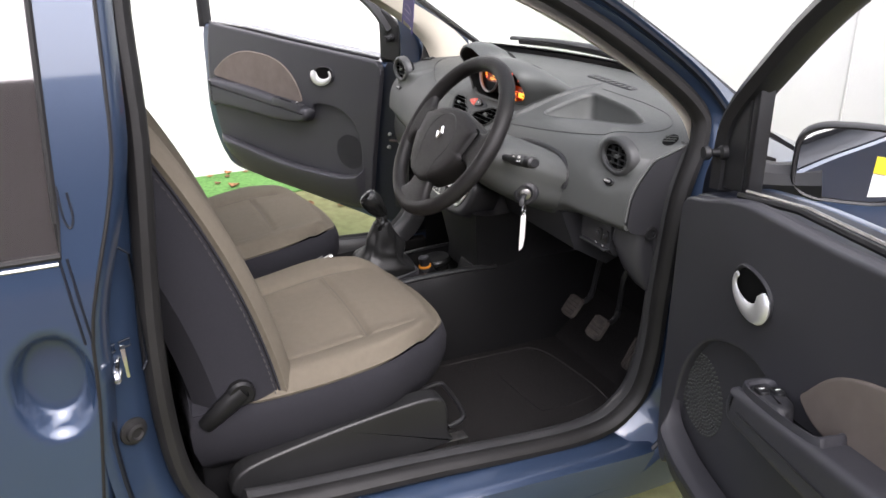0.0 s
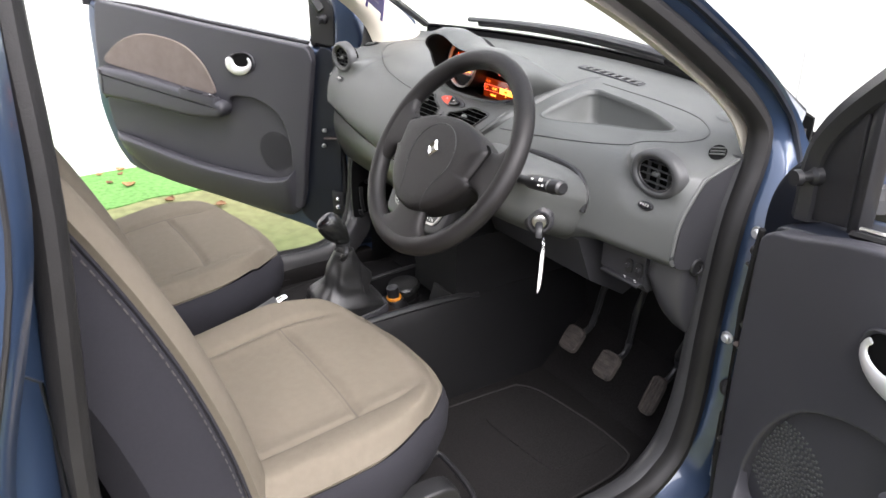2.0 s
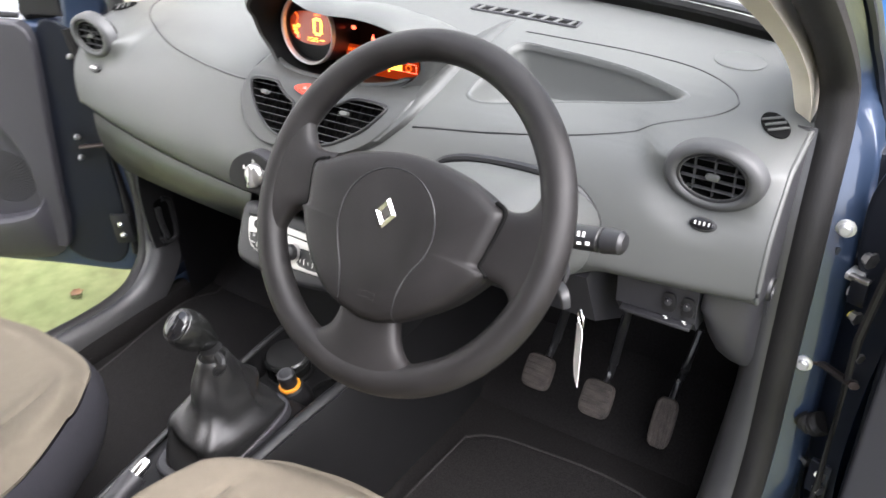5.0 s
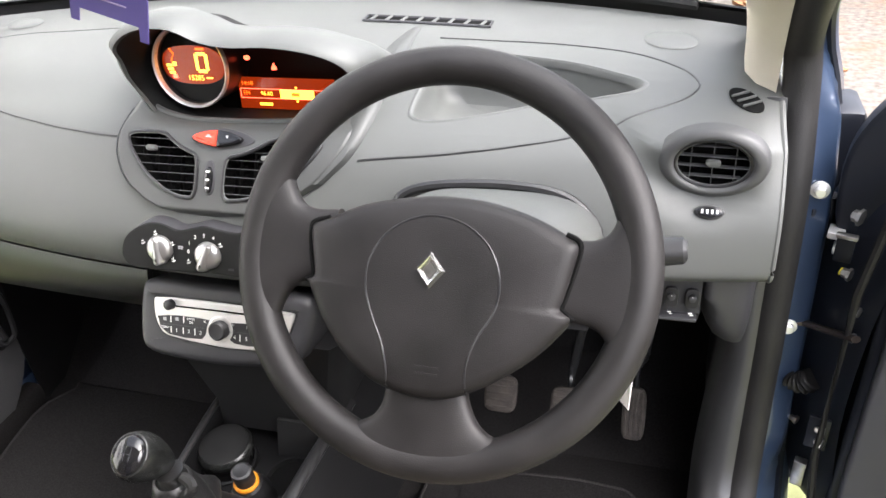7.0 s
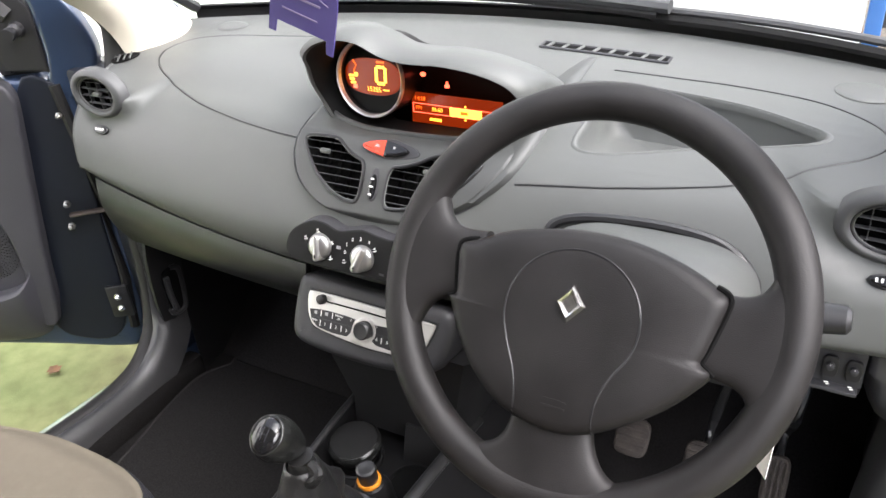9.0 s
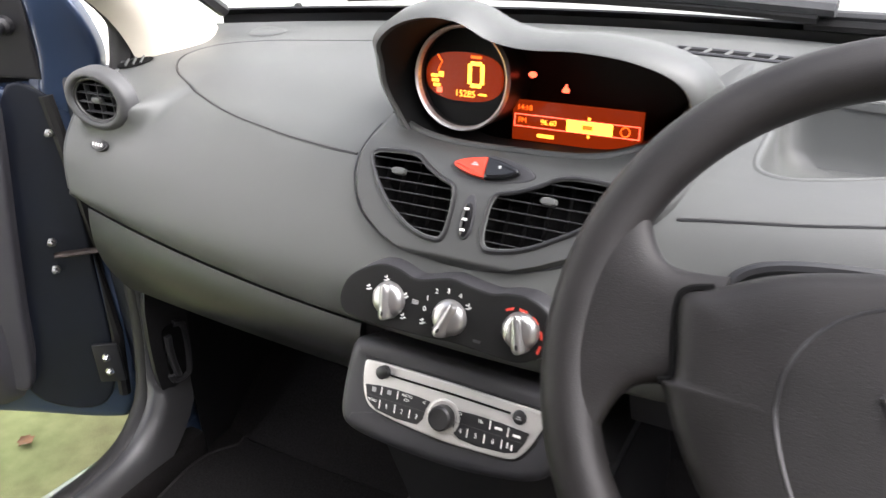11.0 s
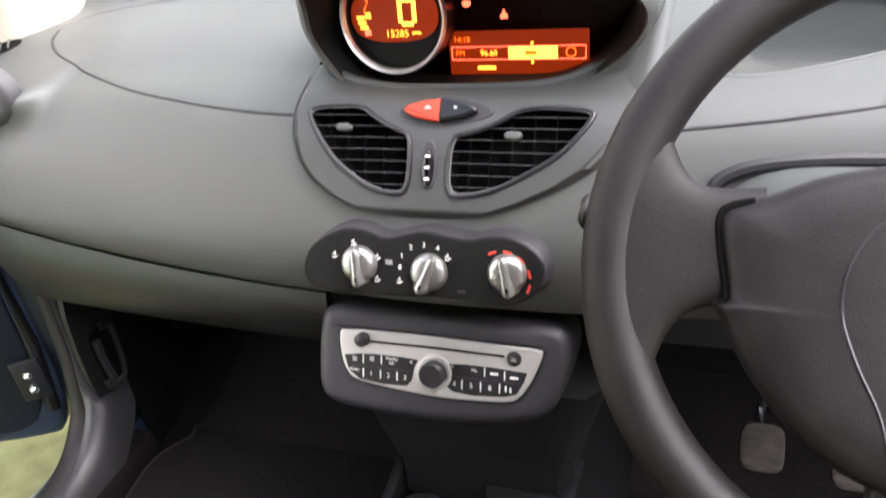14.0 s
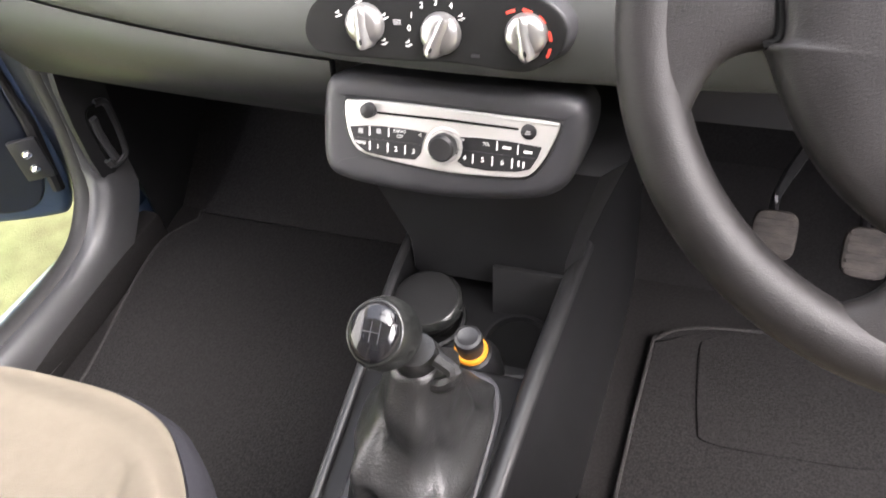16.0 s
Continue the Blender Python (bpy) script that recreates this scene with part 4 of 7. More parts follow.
        feet = [(0.238, 0.44), (0.241, 0.41), (0.250, 0.385), (0.272, 0.372), (0.31, 0.364), (0.40, 0.366), (0.66, 0.395), (0.90, 0.428), (1.04, 0.505), (1.085, 0.580)]
        speaker, hu, hz = (0.335, 0.600, 0.0058), 0.435, 0.912
    bm = B()
    if near:
        slab(bm, smooth_outline(skin, 4), -0.022, lay(zo), 0.010, 3)
        part("door_shell", bm, PAINT, D, "blue painted door shell")
        # inner pressing coloured nearly black in place of the shade in the shut
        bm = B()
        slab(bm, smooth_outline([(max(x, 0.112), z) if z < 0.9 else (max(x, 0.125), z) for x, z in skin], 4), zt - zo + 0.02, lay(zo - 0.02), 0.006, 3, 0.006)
        part("inner_shell", bm, PAINT_SHADED, D, "blue inner door pressing, coloured dark for shade")
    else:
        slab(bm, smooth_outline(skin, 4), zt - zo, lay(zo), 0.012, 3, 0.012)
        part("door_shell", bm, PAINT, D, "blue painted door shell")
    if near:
        # hinge side takes the shade of the door gap in its colour
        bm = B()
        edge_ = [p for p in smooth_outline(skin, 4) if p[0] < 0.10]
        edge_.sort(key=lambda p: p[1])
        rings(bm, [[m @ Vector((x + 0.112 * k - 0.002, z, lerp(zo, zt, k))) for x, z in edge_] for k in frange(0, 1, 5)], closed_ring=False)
        part("hinge_face", bm, PAINT_SHADED, D, "blue pressed hinge face, coloured dark for shade")
        # upper corner darkened in its colour for the same shade
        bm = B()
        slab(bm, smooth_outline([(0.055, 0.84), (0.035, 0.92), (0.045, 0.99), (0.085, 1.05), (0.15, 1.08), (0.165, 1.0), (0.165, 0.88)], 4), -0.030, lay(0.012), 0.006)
        part("door_corner", bm, PAINT_SHADED, D, "blue upper corner of the door, coloured dark for shade")
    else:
        # far hinge face holds the shut's shade as a dark colour
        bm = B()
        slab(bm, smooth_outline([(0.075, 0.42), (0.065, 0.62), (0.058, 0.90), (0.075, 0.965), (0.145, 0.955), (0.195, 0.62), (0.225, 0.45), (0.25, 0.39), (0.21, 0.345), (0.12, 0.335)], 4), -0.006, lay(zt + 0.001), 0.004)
        part("hinge_face", bm, PAINT_SHADED, D, "blue pressed hinge face, coloured dark for shade")
        bm = B()
        slab(bm, smooth_outline([(0.02, 0.93), (-0.025, 1.0), (-0.022, 1.06), (0.01, 1.13), (0.06, 1.19), (0.10, 1.20), (0.075, 1.12), (0.072, 1.02), (0.085, 0.94)], 4), -0.035, lay(0.045), 0.010, 3)
        part("door_corner", bm, PAINT, D, "dark blue painted upper corner of the door")
    # a thin backing, a raised upper trim that frames the cove, and the cove's floor
    bm = B()
    slab(bm, smooth_outline(trim, 4), -0.012, lay(zt + 0.002), 0.004)
    part("trim_panel", bm, TRIM, D, "dark grey moulded door trim")
    bm = B()
    top_half = trim[:11] if near else trim[:10]
    slab(bm, smooth_outline(top_half + cove, 3), -0.022, lay(zt - 0.008), 0.006, 3)
    part("upper_trim", bm, TRIM, D, "raised dark upper door trim round a deep cove", sharp=50)
    # armrest
    bm = B()
    if near:
        # a hollow arm: a core with a notch for the grab well between two full cheeks
        arm_line = smooth_outline([(0.487, 0.725), (0.493, 0.753), (0.515, 0.768), (0.70, 0.797), (0.92, 0.832), (1.08, 0.852), (1.13, 0.83), (1.125, 0.76), (1.05, 0.74), (0.72, 0.715), (0.56, 0.705), (0.50, 0.705)], 4)
        core = [(0.49, 0.725), (0.497, 0.752), (0.511, 0.766), (0.516, 0.735), (0.70, 0.755), (0.708, 0.797), (0.92, 0.830), (1.08, 0.850), (1.12, 0.83), (1.115, 0.765), (1.05, 0.745), (0.72, 0.72), (0.56, 0.71), (0.50, 0.71)]
        slab(bm, core, -0.075, lay(zt - 0.010))
        slab(bm, arm_line, -0.018, lay(-0.156), 0.013, 5)
        slab(bm, arm_line, -0.012, lay(zt - 0.012))
    else:
        slab(bm, smooth_outline([(1.065, 0.853), (0.823, 0.828), (0.62, 0.789), (0.55, 0.776), (0.515, 0.768), (0.508, 0.742), (0.535, 0.713), (0.60, 0.706), (0.703, 0.708), (0.906, 0.731), (1.07, 0.742), (1.09, 0.765), (1.088, 0.83)], 4), -0.055, lay(zs + 0.012), 0.018, 5)
    part("armrest", bm, TRIM, D, "padded armrest", sharp=50)
    bm = B()
    tube(bm, spline([m @ Vector((u, z, (-0.1755 if near else zs - 0.0385))) for u, z in ((((0.53, 0.737), (0.72, 0.752), (0.92, 0.775), (1.09, 0.792))) if near else ((0.56, 0.742), (0.703, 0.757), (0.906, 0.785), (1.08, 0.80)))], 5), 0.0016, 6)
    part("armrest_seam", bm, BLACK, D)
    bm = B()
    slab(bm, smooth_outline(insert, 4), -0.008, lay(zs + 0.002), 0.004, 3)
    part("cloth_panel", bm, FABRIC_DOOR, D, "taupe cloth insert")
    # cover in front of the door pocket
    bm = B()
    kd = 1.35 if near else 1.0
    loops = []
    for p, q in zip(spline([(u, z, 0) for u, z in tops], 4), spline([(u, z, 0) for u, z in feet], 4)):
        h = min(1.0, (p.y - q.y) / 0.09) * smooth((p.x - tops[0][0] + 0.012) / 0.05) * kd
        loops.append([m @ Vector((p.x, z, zs + 0.012 - d * h)) for z, d in ((q.y, 0.0), (lerp(q.y, p.y, 0.15), 0.016), (lerp(q.y, p.y, 0.6), 0.030), (p.y - 0.022, 0.038), (p.y - 0.010, 0.037), (p.y - 0.003, 0.031), (p.y, 0.021), (p.y - 0.002, 0.0))])
    rings(bm, loops)
    part("pocket_cover", bm, TRIM, D, "raised lower cover in front of the door pocket")
    # loudspeaker grille on the cove's floor: rows of small pips
    sm = lay(zt - 0.0062) @ Matrix.Translation((speaker[0], speaker[1], 0))
    bm = B()
    for i in range(1, 13):
        r = speaker[2] * i
        cnt = 4 + i * 4
        for j in range(cnt):
            q = 2 * math.pi * j / cnt + 0.35 * i
            box(bm, (r * math.cos(q), r * math.sin(q), -0.0048), (0.0036, 0.0036, 0.0036), 0, sm)
    part("speaker_grille", bm, DASH if near else DASH_DARK, D, "dotted loudspeaker grille")
    # pull handle in its oval cup
    hm = lay(zs) @ Matrix.Translation((hu, hz, 0)) @ Matrix.Rotation(radians(-8), 4, "Z") @ Matrix.Scale(0.84 if near else 0.80, 4)
    bm = B()
    rings(bm, [[hm @ Vector((x * k, y * k, z)) for x, y in oval(0.072, 0.046, 36, power=2.4)] for k, z in ((1.0, 0.004), (0.99, -0.004), (0.95, -0.0065), (0.88, -0.005), (0.84, 0.002))], cap=False)
    cup = part("handle_cup", bm, DASH_DARK, D, "oval rim round the door pull")
    # flat sheet: the cup's depth is only shade in its colour
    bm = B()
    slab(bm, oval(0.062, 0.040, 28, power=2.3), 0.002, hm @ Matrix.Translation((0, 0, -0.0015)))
    part("handle_recess", bm, RECESS_SHADE, cup)
    bm = B()
    pts = [hm @ Vector((0.054 * math.cos(q), 0.034 * math.sin(q), -0.012)) for q in (radians(v) for v in range(150, 402, 10))]
    k = len(pts)
    tube(bm, pts, [lerp(0.005, 0.019, smooth(i / (k - 1) * 1.25)) * (1 if i < k - 3 else 0.45 + 0.18 * (k - i)) for i in range(k)], 12, False, 0.42, n)
    part("door_pull", bm, SATIN, D, "satin chrome door pull")
    # window frame
    bm = B()
    if near:
        path = spline([(0.150, 0.985, -0.03), (0.165, 1.115, -0.03), (0.286, 1.245, -0.03), (0.44, 1.365, -0.035), (0.65, 1.47, -0.045), (0.90, 1.50, -0.055), (1.08, 1.45, -0.05), (1.15, 1.25, -0.04), (1.16, 1.07, -0.03)], 6)
    else:
        path = spline([(0.115, 1.10, 0.03), (0.19, 1.185, 0.03), (0.30, 1.255, 0.03), (0.55, 1.38, 0.02), (0.85, 1.475, 0.0), (1.02, 1.48, -0.01), (1.12, 1.43, 0.0), (1.145, 1.25, 0.02), (1.155, 1.07, 0.03)], 6)
    tube(bm, [m @ p for p in path], 0.024, 8, False, 1.4, n)
    part("window_frame", bm, BLACK, D, "black window frame")
    gu, gz = (0.245, -0.03) if near else (0.158, 0.03)
    bm = B()
    box(bm, (gu, 1.09, gz), (0.022, 0.21, 0.03), 0.006, m)
    part("window_guide", bm, BLACK, D)
    bm = B()
    slab(bm, [(0.150, 0.985), (0.155, 1.11), (0.232, 1.190), (0.236, 1.0)] if near else [(0.070, 0.985), (0.070, 1.11), (0.10, 1.15), (0.150, 1.18), (0.157, 0.995)], -0.012, lay(-0.035 if near else 0.02), 0.004)
    cor = part("mirror_base", bm, BLACK, D, "dark mirror triangle")
    bm = B()
    lathe(bm, [(0.016, 0), (0.014, 0.012), (0.008, 0.016), (0.007, 0.03), (0.013, 0.036), (0.012, 0.046)], m @ Matrix.Translation((0.165, 1.058, -0.045) if near else (0.105, 1.074, 0.008)) @ Matrix.Rotation(math.pi, 4, "X"), 18)
    part("mirror_knob", bm, BLACK, cor)
    bm = B()
    tube(bm, [m @ Vector((u, z, zt + 0.012)) for u, z in (((0.27, 1.008), (0.45, 1.04), (0.8, 1.056), (1.14, 1.082)) if near else ((0.18, 0.990), (0.6, 1.036), (0.9, 1.072), (1.13, 1.085)))], 0.006, 6)
    part("belt_seal", bm, RUBBER, D)
    bm = B()
    tube(bm, [m @ Vector((u, z, zt + 0.026)) for u, z in (((0.27, 1.014), (0.45, 1.043), (0.8, 1.060), (1.14, 1.086)) if near else ((0.18, 0.994), (0.6, 1.040), (0.9, 1.076), (1.13, 1.089)))], 0.0035, 6)
    part("belt_strip", bm, STEEL, D, "thin bright strip along the window's foot")
    # outer mirror
    mm = turned(hinge, 61, side) if near else m
    bm = B()
    tube(bm, [mm @ Vector((0.14, 1.0, 0.04)), mm @ Vector((0.16, 1.0, 0.10)), mm @ Vector((0.19, 1.01, 0.17))], [0.04, 0.034, 0.04], 10)
    part("mirror_arm", bm, BLACK, D)
    face = (mm.to_3x3() @ Vector((0.94, 0.0, -0.35))).normalized()
    across = Vector((0, 0, 1)).cross(face).normalized()
    mf = frame_of(mm @ Vector((0.225, 1.05, 0.20)), across, (0, 0, 1))
    mf = mf if mf.to_3x3().col[2].dot(face) > 0 else mf @ Matrix.Rotation(math.pi, 4, "Y")
    shape = oval(0.098, 0.072, 32, power=3.6)
    bm = B()
    rings(bm, [[mf @ Vector((x * k, y * k, z)) for x, y in shape] for k, z in ((0.3, -0.085), (0.7, -0.075), (0.93, -0.05), (1.0, -0.02), (1.0, 0.008), (0.97, 0.012), (0.93, 0.010), (0.91, 0.002))])
    hous = part("mirror_housing", bm, BLACK, D, "black mirror housing")
    bm = B()
    slab(bm, [(x * 0.90, y * 0.90) for x, y in shape], 0.002, mf @ Matrix.Translation((0, 0, 0.003)))
    part("mirror_glass", bm, MIRROR, hous, "mirror glass")
    if near:
        bm = B()
        slab(bm, [(0.034, -0.055), (0.068, -0.05), (0.072, 0.012), (0.038, 0.016)], 0.001, mf @ Matrix.Translation((0, 0, 0.0055)))
        part("mirror_label", bm, CARD, hous, "white label with plain print on the mirror glass")
        bm = B()
        slab(bm, [(0.036, -0.01), (0.071, -0.012), (0.072, 0.018), (0.038, 0.02)], 0.001, mf @ Matrix.Translation((0, 0, 0.0068)))
        part("mirror_label", bm, YELLOW, hous, "yellow label field")
    return D, m


door_r, MR = door(1, 74, "driver_door", "open blue car door with dark trim and taupe insert")
door_l, ML = door(-1, 57, "passenger_door", "open blue car door on the turf side with dark trim")


# ---- dashboard details ----
def lettering(text, size, m, mat, parent, name="marking"):
    """Characters in the built-in font, laid in m's xy plane."""
    cu = bpy.data.curves.new(name, "FONT")
    cu.body, cu.size, cu.align_x, cu.align_y, cu.extrude = text, size, "CENTER", "CENTER", 0.00015
    ob = bpy.data.objects.new(name, cu)
    me = bpy.data.meshes.new_from_object(ob)
    bpy.data.objects.remove(ob)
    me.transform(m)
    me.materials.append(mat)
    o = new(name, me)
    o.parent = parent
    if parent.type == "EMPTY":
        o.matrix_parent_inverse = Matrix.Translation(-Vector(parent.location))
    return o


def bars(rects, m, mat, parent, name="marking", h=0.0006):
    for u, v, w, t in rects:
        bm = B()
        box(bm, (u, v, 0), (w, t, h), 0, m)
        part(name, bm, mat, parent)


FUP = Vector((0, 0.539, 0.842))
FM = frame_of((0, 0.905, 0.86), (1, 0, 0), FUP)


def fh(z):
    return (z - 0.86) / 0.842


# raised centre shield
bm = B()
SHIELD_L = [(0.899, -0.015), (0.905, -0.085), (0.915, -0.112), (0.93, -0.137), (0.945, -0.150), (0.965, -0.159), (0.985, -0.162), (1.006, -0.160)]
SHIELD_R = [(0.899, 0.0), (0.905, 0.058), (0.915, 0.09), (0.93, 0.127), (0.945, 0.152), (0.965, 0.174), (0.985, 0.190), (1.006, 0.200)]


def at_height(table, z):
    for (z0, x0), (z1, x1) in zip(table, table[1:]):
        if z <= z1:
            return lerp(x0, x1, (z - z0) / (z1 - z0))
    return table[-1][1]


def shield(u, z, grow=0.0, off=0.010):
    a, b = at_height(SHIELD_L, z) - grow, at_height(SHIELD_R, z) + grow
    x = lerp(a, b, u)
    edge = min(x - a, b - x, (z - 0.899) * 1.2)
    return push(x, z, off * smooth(edge / 0.012 + 0.15) * (0.35 + 0.65 * smooth((1.006 - z) / 0.016)))


CVL = [(-0.143, 0.995), (-0.083, 0.997), (-0.065, 0.986), (-0.045, 0.977), (-0.023, 0.971), (-0.025, 0.922), (-0.047, 0.922), (-0.070, 0.928), (-0.103, 0.947), (-0.128, 0.973)]
CVR = [(0.155, 0.994), (0.088, 0.996), (0.060, 0.981), (0.040, 0.974), (0.017, 0.970), (0.015, 0.921), (0.045, 0.923), (0.073, 0.931), (0.123, 0.956), (0.146, 0.979)]


def cut_corners(pts, times):
    for _ in range(times):
        pts = [q for a, b in zip(pts, pts[1:] + pts[:1]) for q in ((lerp(a[0], b[0], 0.2), lerp(a[1], b[1], 0.2)), (lerp(a[0], b[0], 0.8), lerp(a[1], b[1], 0.8)))]
    return pts


CVL, CVR = [cut_corners([(x, fh(z)) for x, z in side_], 3) for side_ in (CVL, CVR)]
# edge of the instrument opening in the dashboard's top
OPENING = [(p.x, p.y) for p in spline([(x, y, 0) for x, y in ((-0.172, 1.105), (-0.146, 1.062), (-0.11, 1.037), (-0.062, 1.022), (-0.02, 1.0185), (0.063, 1.021), (0.111, 1.031), (0.149, 1.060), (0.172, 1.10), (0.17, 1.17), (0.03, 1.20), (-0.14, 1.17))], 4, True)]


def inside(poly, x, y):
    odd = False
    for (x0, y0), (x1, y1) in zip(poly, poly[1:] + poly[:1]):
        if (y0 > y) != (y1 > y) and x < x0 + (x1 - x0) * (y - y0) / (y1 - y0):
            odd = not odd
    return odd


grid(bm, lambda u, z: shield(u, z), [smooth(t) for t in frange(0, 1, 130)], frange(0.8995, 1.012, 70))
bm.normal_update()
SHIELD_TREE = BVHTree.FromBMesh(bm)
FM_BACK = FM.inverted()
gone = []
for f in bm.faces:
    p = f.calc_center_median()
    q = FM_BACK @ p
    if inside(CVL, q.x, q.y) or inside(CVR, q.x, q.y) or inside(OPENING, p.x, p.y):
        gone.append(f)
bmesh.ops.delete(bm, geom=gone, context="FACES")
# the dashboard's own skin is open behind the shield's vents and below the instrument hood
skin_bm = B()
skin_bm.from_mesh(dash_skin.data)
gone = []
for f in skin_bm.faces:
    p = f.calc_center_median()
    if 0.91 < p.z < 0.992 and p.y < 1.02 and at_height(SHIELD_L, p.z) + 0.022 < p.x < at_height(SHIELD_R, p.z) - 0.022 or (p.z > 0.98 and inside(OPENING, p.x, p.y)):
        gone.append(f)
bmesh.ops.delete(skin_bm, geom=gone, context="FACES")
skin_bm.to_mesh(dash_skin.data)
skin_bm.free()


def on_shield(x, y):
    """How far the shield's surface stands out of FM's plane."""
    p, n, _, d = SHIELD_TREE.ray_cast(FM @ Vector((x, y, 0.1)), -FM.to_3x3().col[2])
    return 0.1 - d if p else 0.008


edge_line = []
for x, y in OPENING[:36]:
    hit = SHIELD_TREE.ray_cast(Vector((x, y, 1.3)), Vector((0, 0, -1)))[0]
    edge_line.append(hit if hit else drop(x, y))
pod = part("centre_shield", bm, SHIELD_GREY, dash, "raised grey centre panel round the vents", sharp=60)
bm = B()
tube(bm, edge_line, 0.0042, 8)
part("opening_edge", bm, SHIELD_GREY, pod)
bm = B()
line = [shield(0, z, 0.002, 0.0) for z in frange(1.006, 0.9, 24)] + [shield(1, z, 0.002, 0.0) for z in frange(0.9, 1.006, 24)]
tube(bm, line, 0.0011, 6)
part("panel_gap", bm, DASH_DARK, pod)
# crest that runs from the shield to the windscreen
bm = B()
crest = [[push(0.150 + a, 0.945, b) for a, b in ((-0.03, 0.0085), (-0.008, 0.0088), (0.0, 0.0085), (0.004, 0.004), (0.006, -0.002))], [push(0.185 + a, 0.975, b) for a, b in ((-0.03, 0.007), (-0.008, 0.0085), (0.0, 0.0085), (0.004, 0.004), (0.006, -0.002))]]
crest += [[drop(x + a * w, y, b * h) for a, b in ((-0.035, -0.0006), (-0.010, 0.008), (0.0, 0.0085), (0.005, 0.004), (0.008, -0.002))] for x, y, w, h in ((0.198, 1.02, 1, 1), (0.2025, 1.08, 1, 1), (0.205, 1.15, 1, 0.95), (0.207, 1.21, 0.8, 0.75), (0.2085, 1.25, 0.5, 0.4), (0.209, 1.27, 0.3, 0.05))]
rails = [spline([c[k] for c in crest], 6) for k in range(5)]
rings(bm, [[r_[i] for r_ in rails] for i in range(len(rails[0]))], closed_ring=False)
part("crest", bm, SHIELD_GREY, dash, "sharp ridge from the centre panel to the windscreen", sharp=50)


def clip_row(poly, h):
    """Where a level line crosses the outline: its least and greatest x."""
    xs = []
    for (x0, y0), (x1, y1) in zip(poly, poly[1:] + poly[:1]):
        if (y0 - h) * (y1 - h) < 0:
            xs.append(lerp(x0, x1, (h - y0) / (y1 - y0)))
    return (min(xs), max(xs)) if len(xs) > 1 else None


def clip_col(poly, x):
    ys = []
    for (x0, y0), (x1, y1) in zip(poly, poly[1:] + poly[:1]):
        if (x0 - x) * (x1 - x) < 0:
            ys.append(lerp(y0, y1, (x - x0) / (x1 - x0)))
    return (min(ys), max(ys)) if len(ys) > 1 else None


def vent(name, label, poly, m, slats, fins, tab=None, lift=None, fin_depth=0.021):
    """An air vent: a deep dark throat, a rim, thin level slats and upright fins inside an outline in m's xy plane."""
    v = thing(name, m.translation, label, "air vent", "air vents")
    lift = lift or (lambda x, y: 0.0)
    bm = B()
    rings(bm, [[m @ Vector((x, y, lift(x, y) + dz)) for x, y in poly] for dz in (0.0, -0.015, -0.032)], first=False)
    part("throat", bm, RECESS_SHADE, v)
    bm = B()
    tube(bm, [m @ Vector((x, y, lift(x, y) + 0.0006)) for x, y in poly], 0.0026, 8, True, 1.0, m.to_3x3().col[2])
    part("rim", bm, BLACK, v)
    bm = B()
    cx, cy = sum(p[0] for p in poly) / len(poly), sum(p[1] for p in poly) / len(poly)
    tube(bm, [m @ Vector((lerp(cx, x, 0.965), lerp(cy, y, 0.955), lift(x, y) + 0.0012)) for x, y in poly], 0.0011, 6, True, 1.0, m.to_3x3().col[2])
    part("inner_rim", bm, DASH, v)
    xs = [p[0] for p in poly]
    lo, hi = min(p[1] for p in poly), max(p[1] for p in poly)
    # deep fins are blackened for the throat's shade, shallow ones stay slat grey
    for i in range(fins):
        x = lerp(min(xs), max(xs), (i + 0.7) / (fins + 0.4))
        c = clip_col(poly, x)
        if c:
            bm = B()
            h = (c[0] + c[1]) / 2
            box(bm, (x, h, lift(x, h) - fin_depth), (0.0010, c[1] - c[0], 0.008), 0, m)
            part("fin", bm, RECESS_SHADE if fin_depth > 0.01 else VENT_GREY, v)
    for i in range(slats):
        h = lerp(lo, hi, (i + 0.8) / (slats + 0.6))
        c = clip_row(poly, h)
        if c:
            a, b = m @ Vector((c[0], h, lift(c[0], h) - 0.003)), m @ Vector((c[1], h, lift(c[1], h) - 0.003))
            bm = B()
            sm = frame_of((a + b) / 2, b - a, m.to_3x3().col[1]) @ Matrix.Rotation(radians(4), 4, "X")
            box(bm, (0, 0, -0.003), ((b - a).length, 0.0010, 0.007), 0.0004, sm, 1)
            part("slat", bm, VENT_GREY, v)
    if tab:
        bm = B()
        slab(bm, oval(0.0085, 0.004, 16, tab, 3), 0.006, m @ Matrix.Translation((0, 0, lift(*tab) - 0.003)), 0.002)
        part("tab", bm, DASH, v)
    return v


vent("centre_vent", "dark slatted vent with a curved outline in the centre panel", CVL, FM, 7, 5, tab=(-0.098, fh(0.977)), lift=on_shield)
vent("centre_vent", "dark slatted vent with a curved outline beside the thumbwheel", CVR, FM, 7, 6, tab=(0.078, fh(0.972)), lift=on_shield)
# thumbwheel
thumb = thing("vent_thumbwheel", push(-0.004, 0.947), "dark thumbwheel with white marks between the vents", "thumbwheel")
bm = B()
slab(bm, oval(0.0085, 0.024, 24, (-0.004, fh(0.947)), 2.2), 0.004, FM @ Matrix.Translation((0, 0, 0.004)), 0.002)
part("bezel", bm, DASH_DARK, thumb)
bm = B()
slab(bm, oval(0.0058, 0.018, 20, (-0.004, fh(0.944)), 2.2), 0.006, FM @ Matrix.Translation((0, 0, 0.006)), 0.003)
part("thumbwheel", bm, GLOSS_BLACK, thumb)
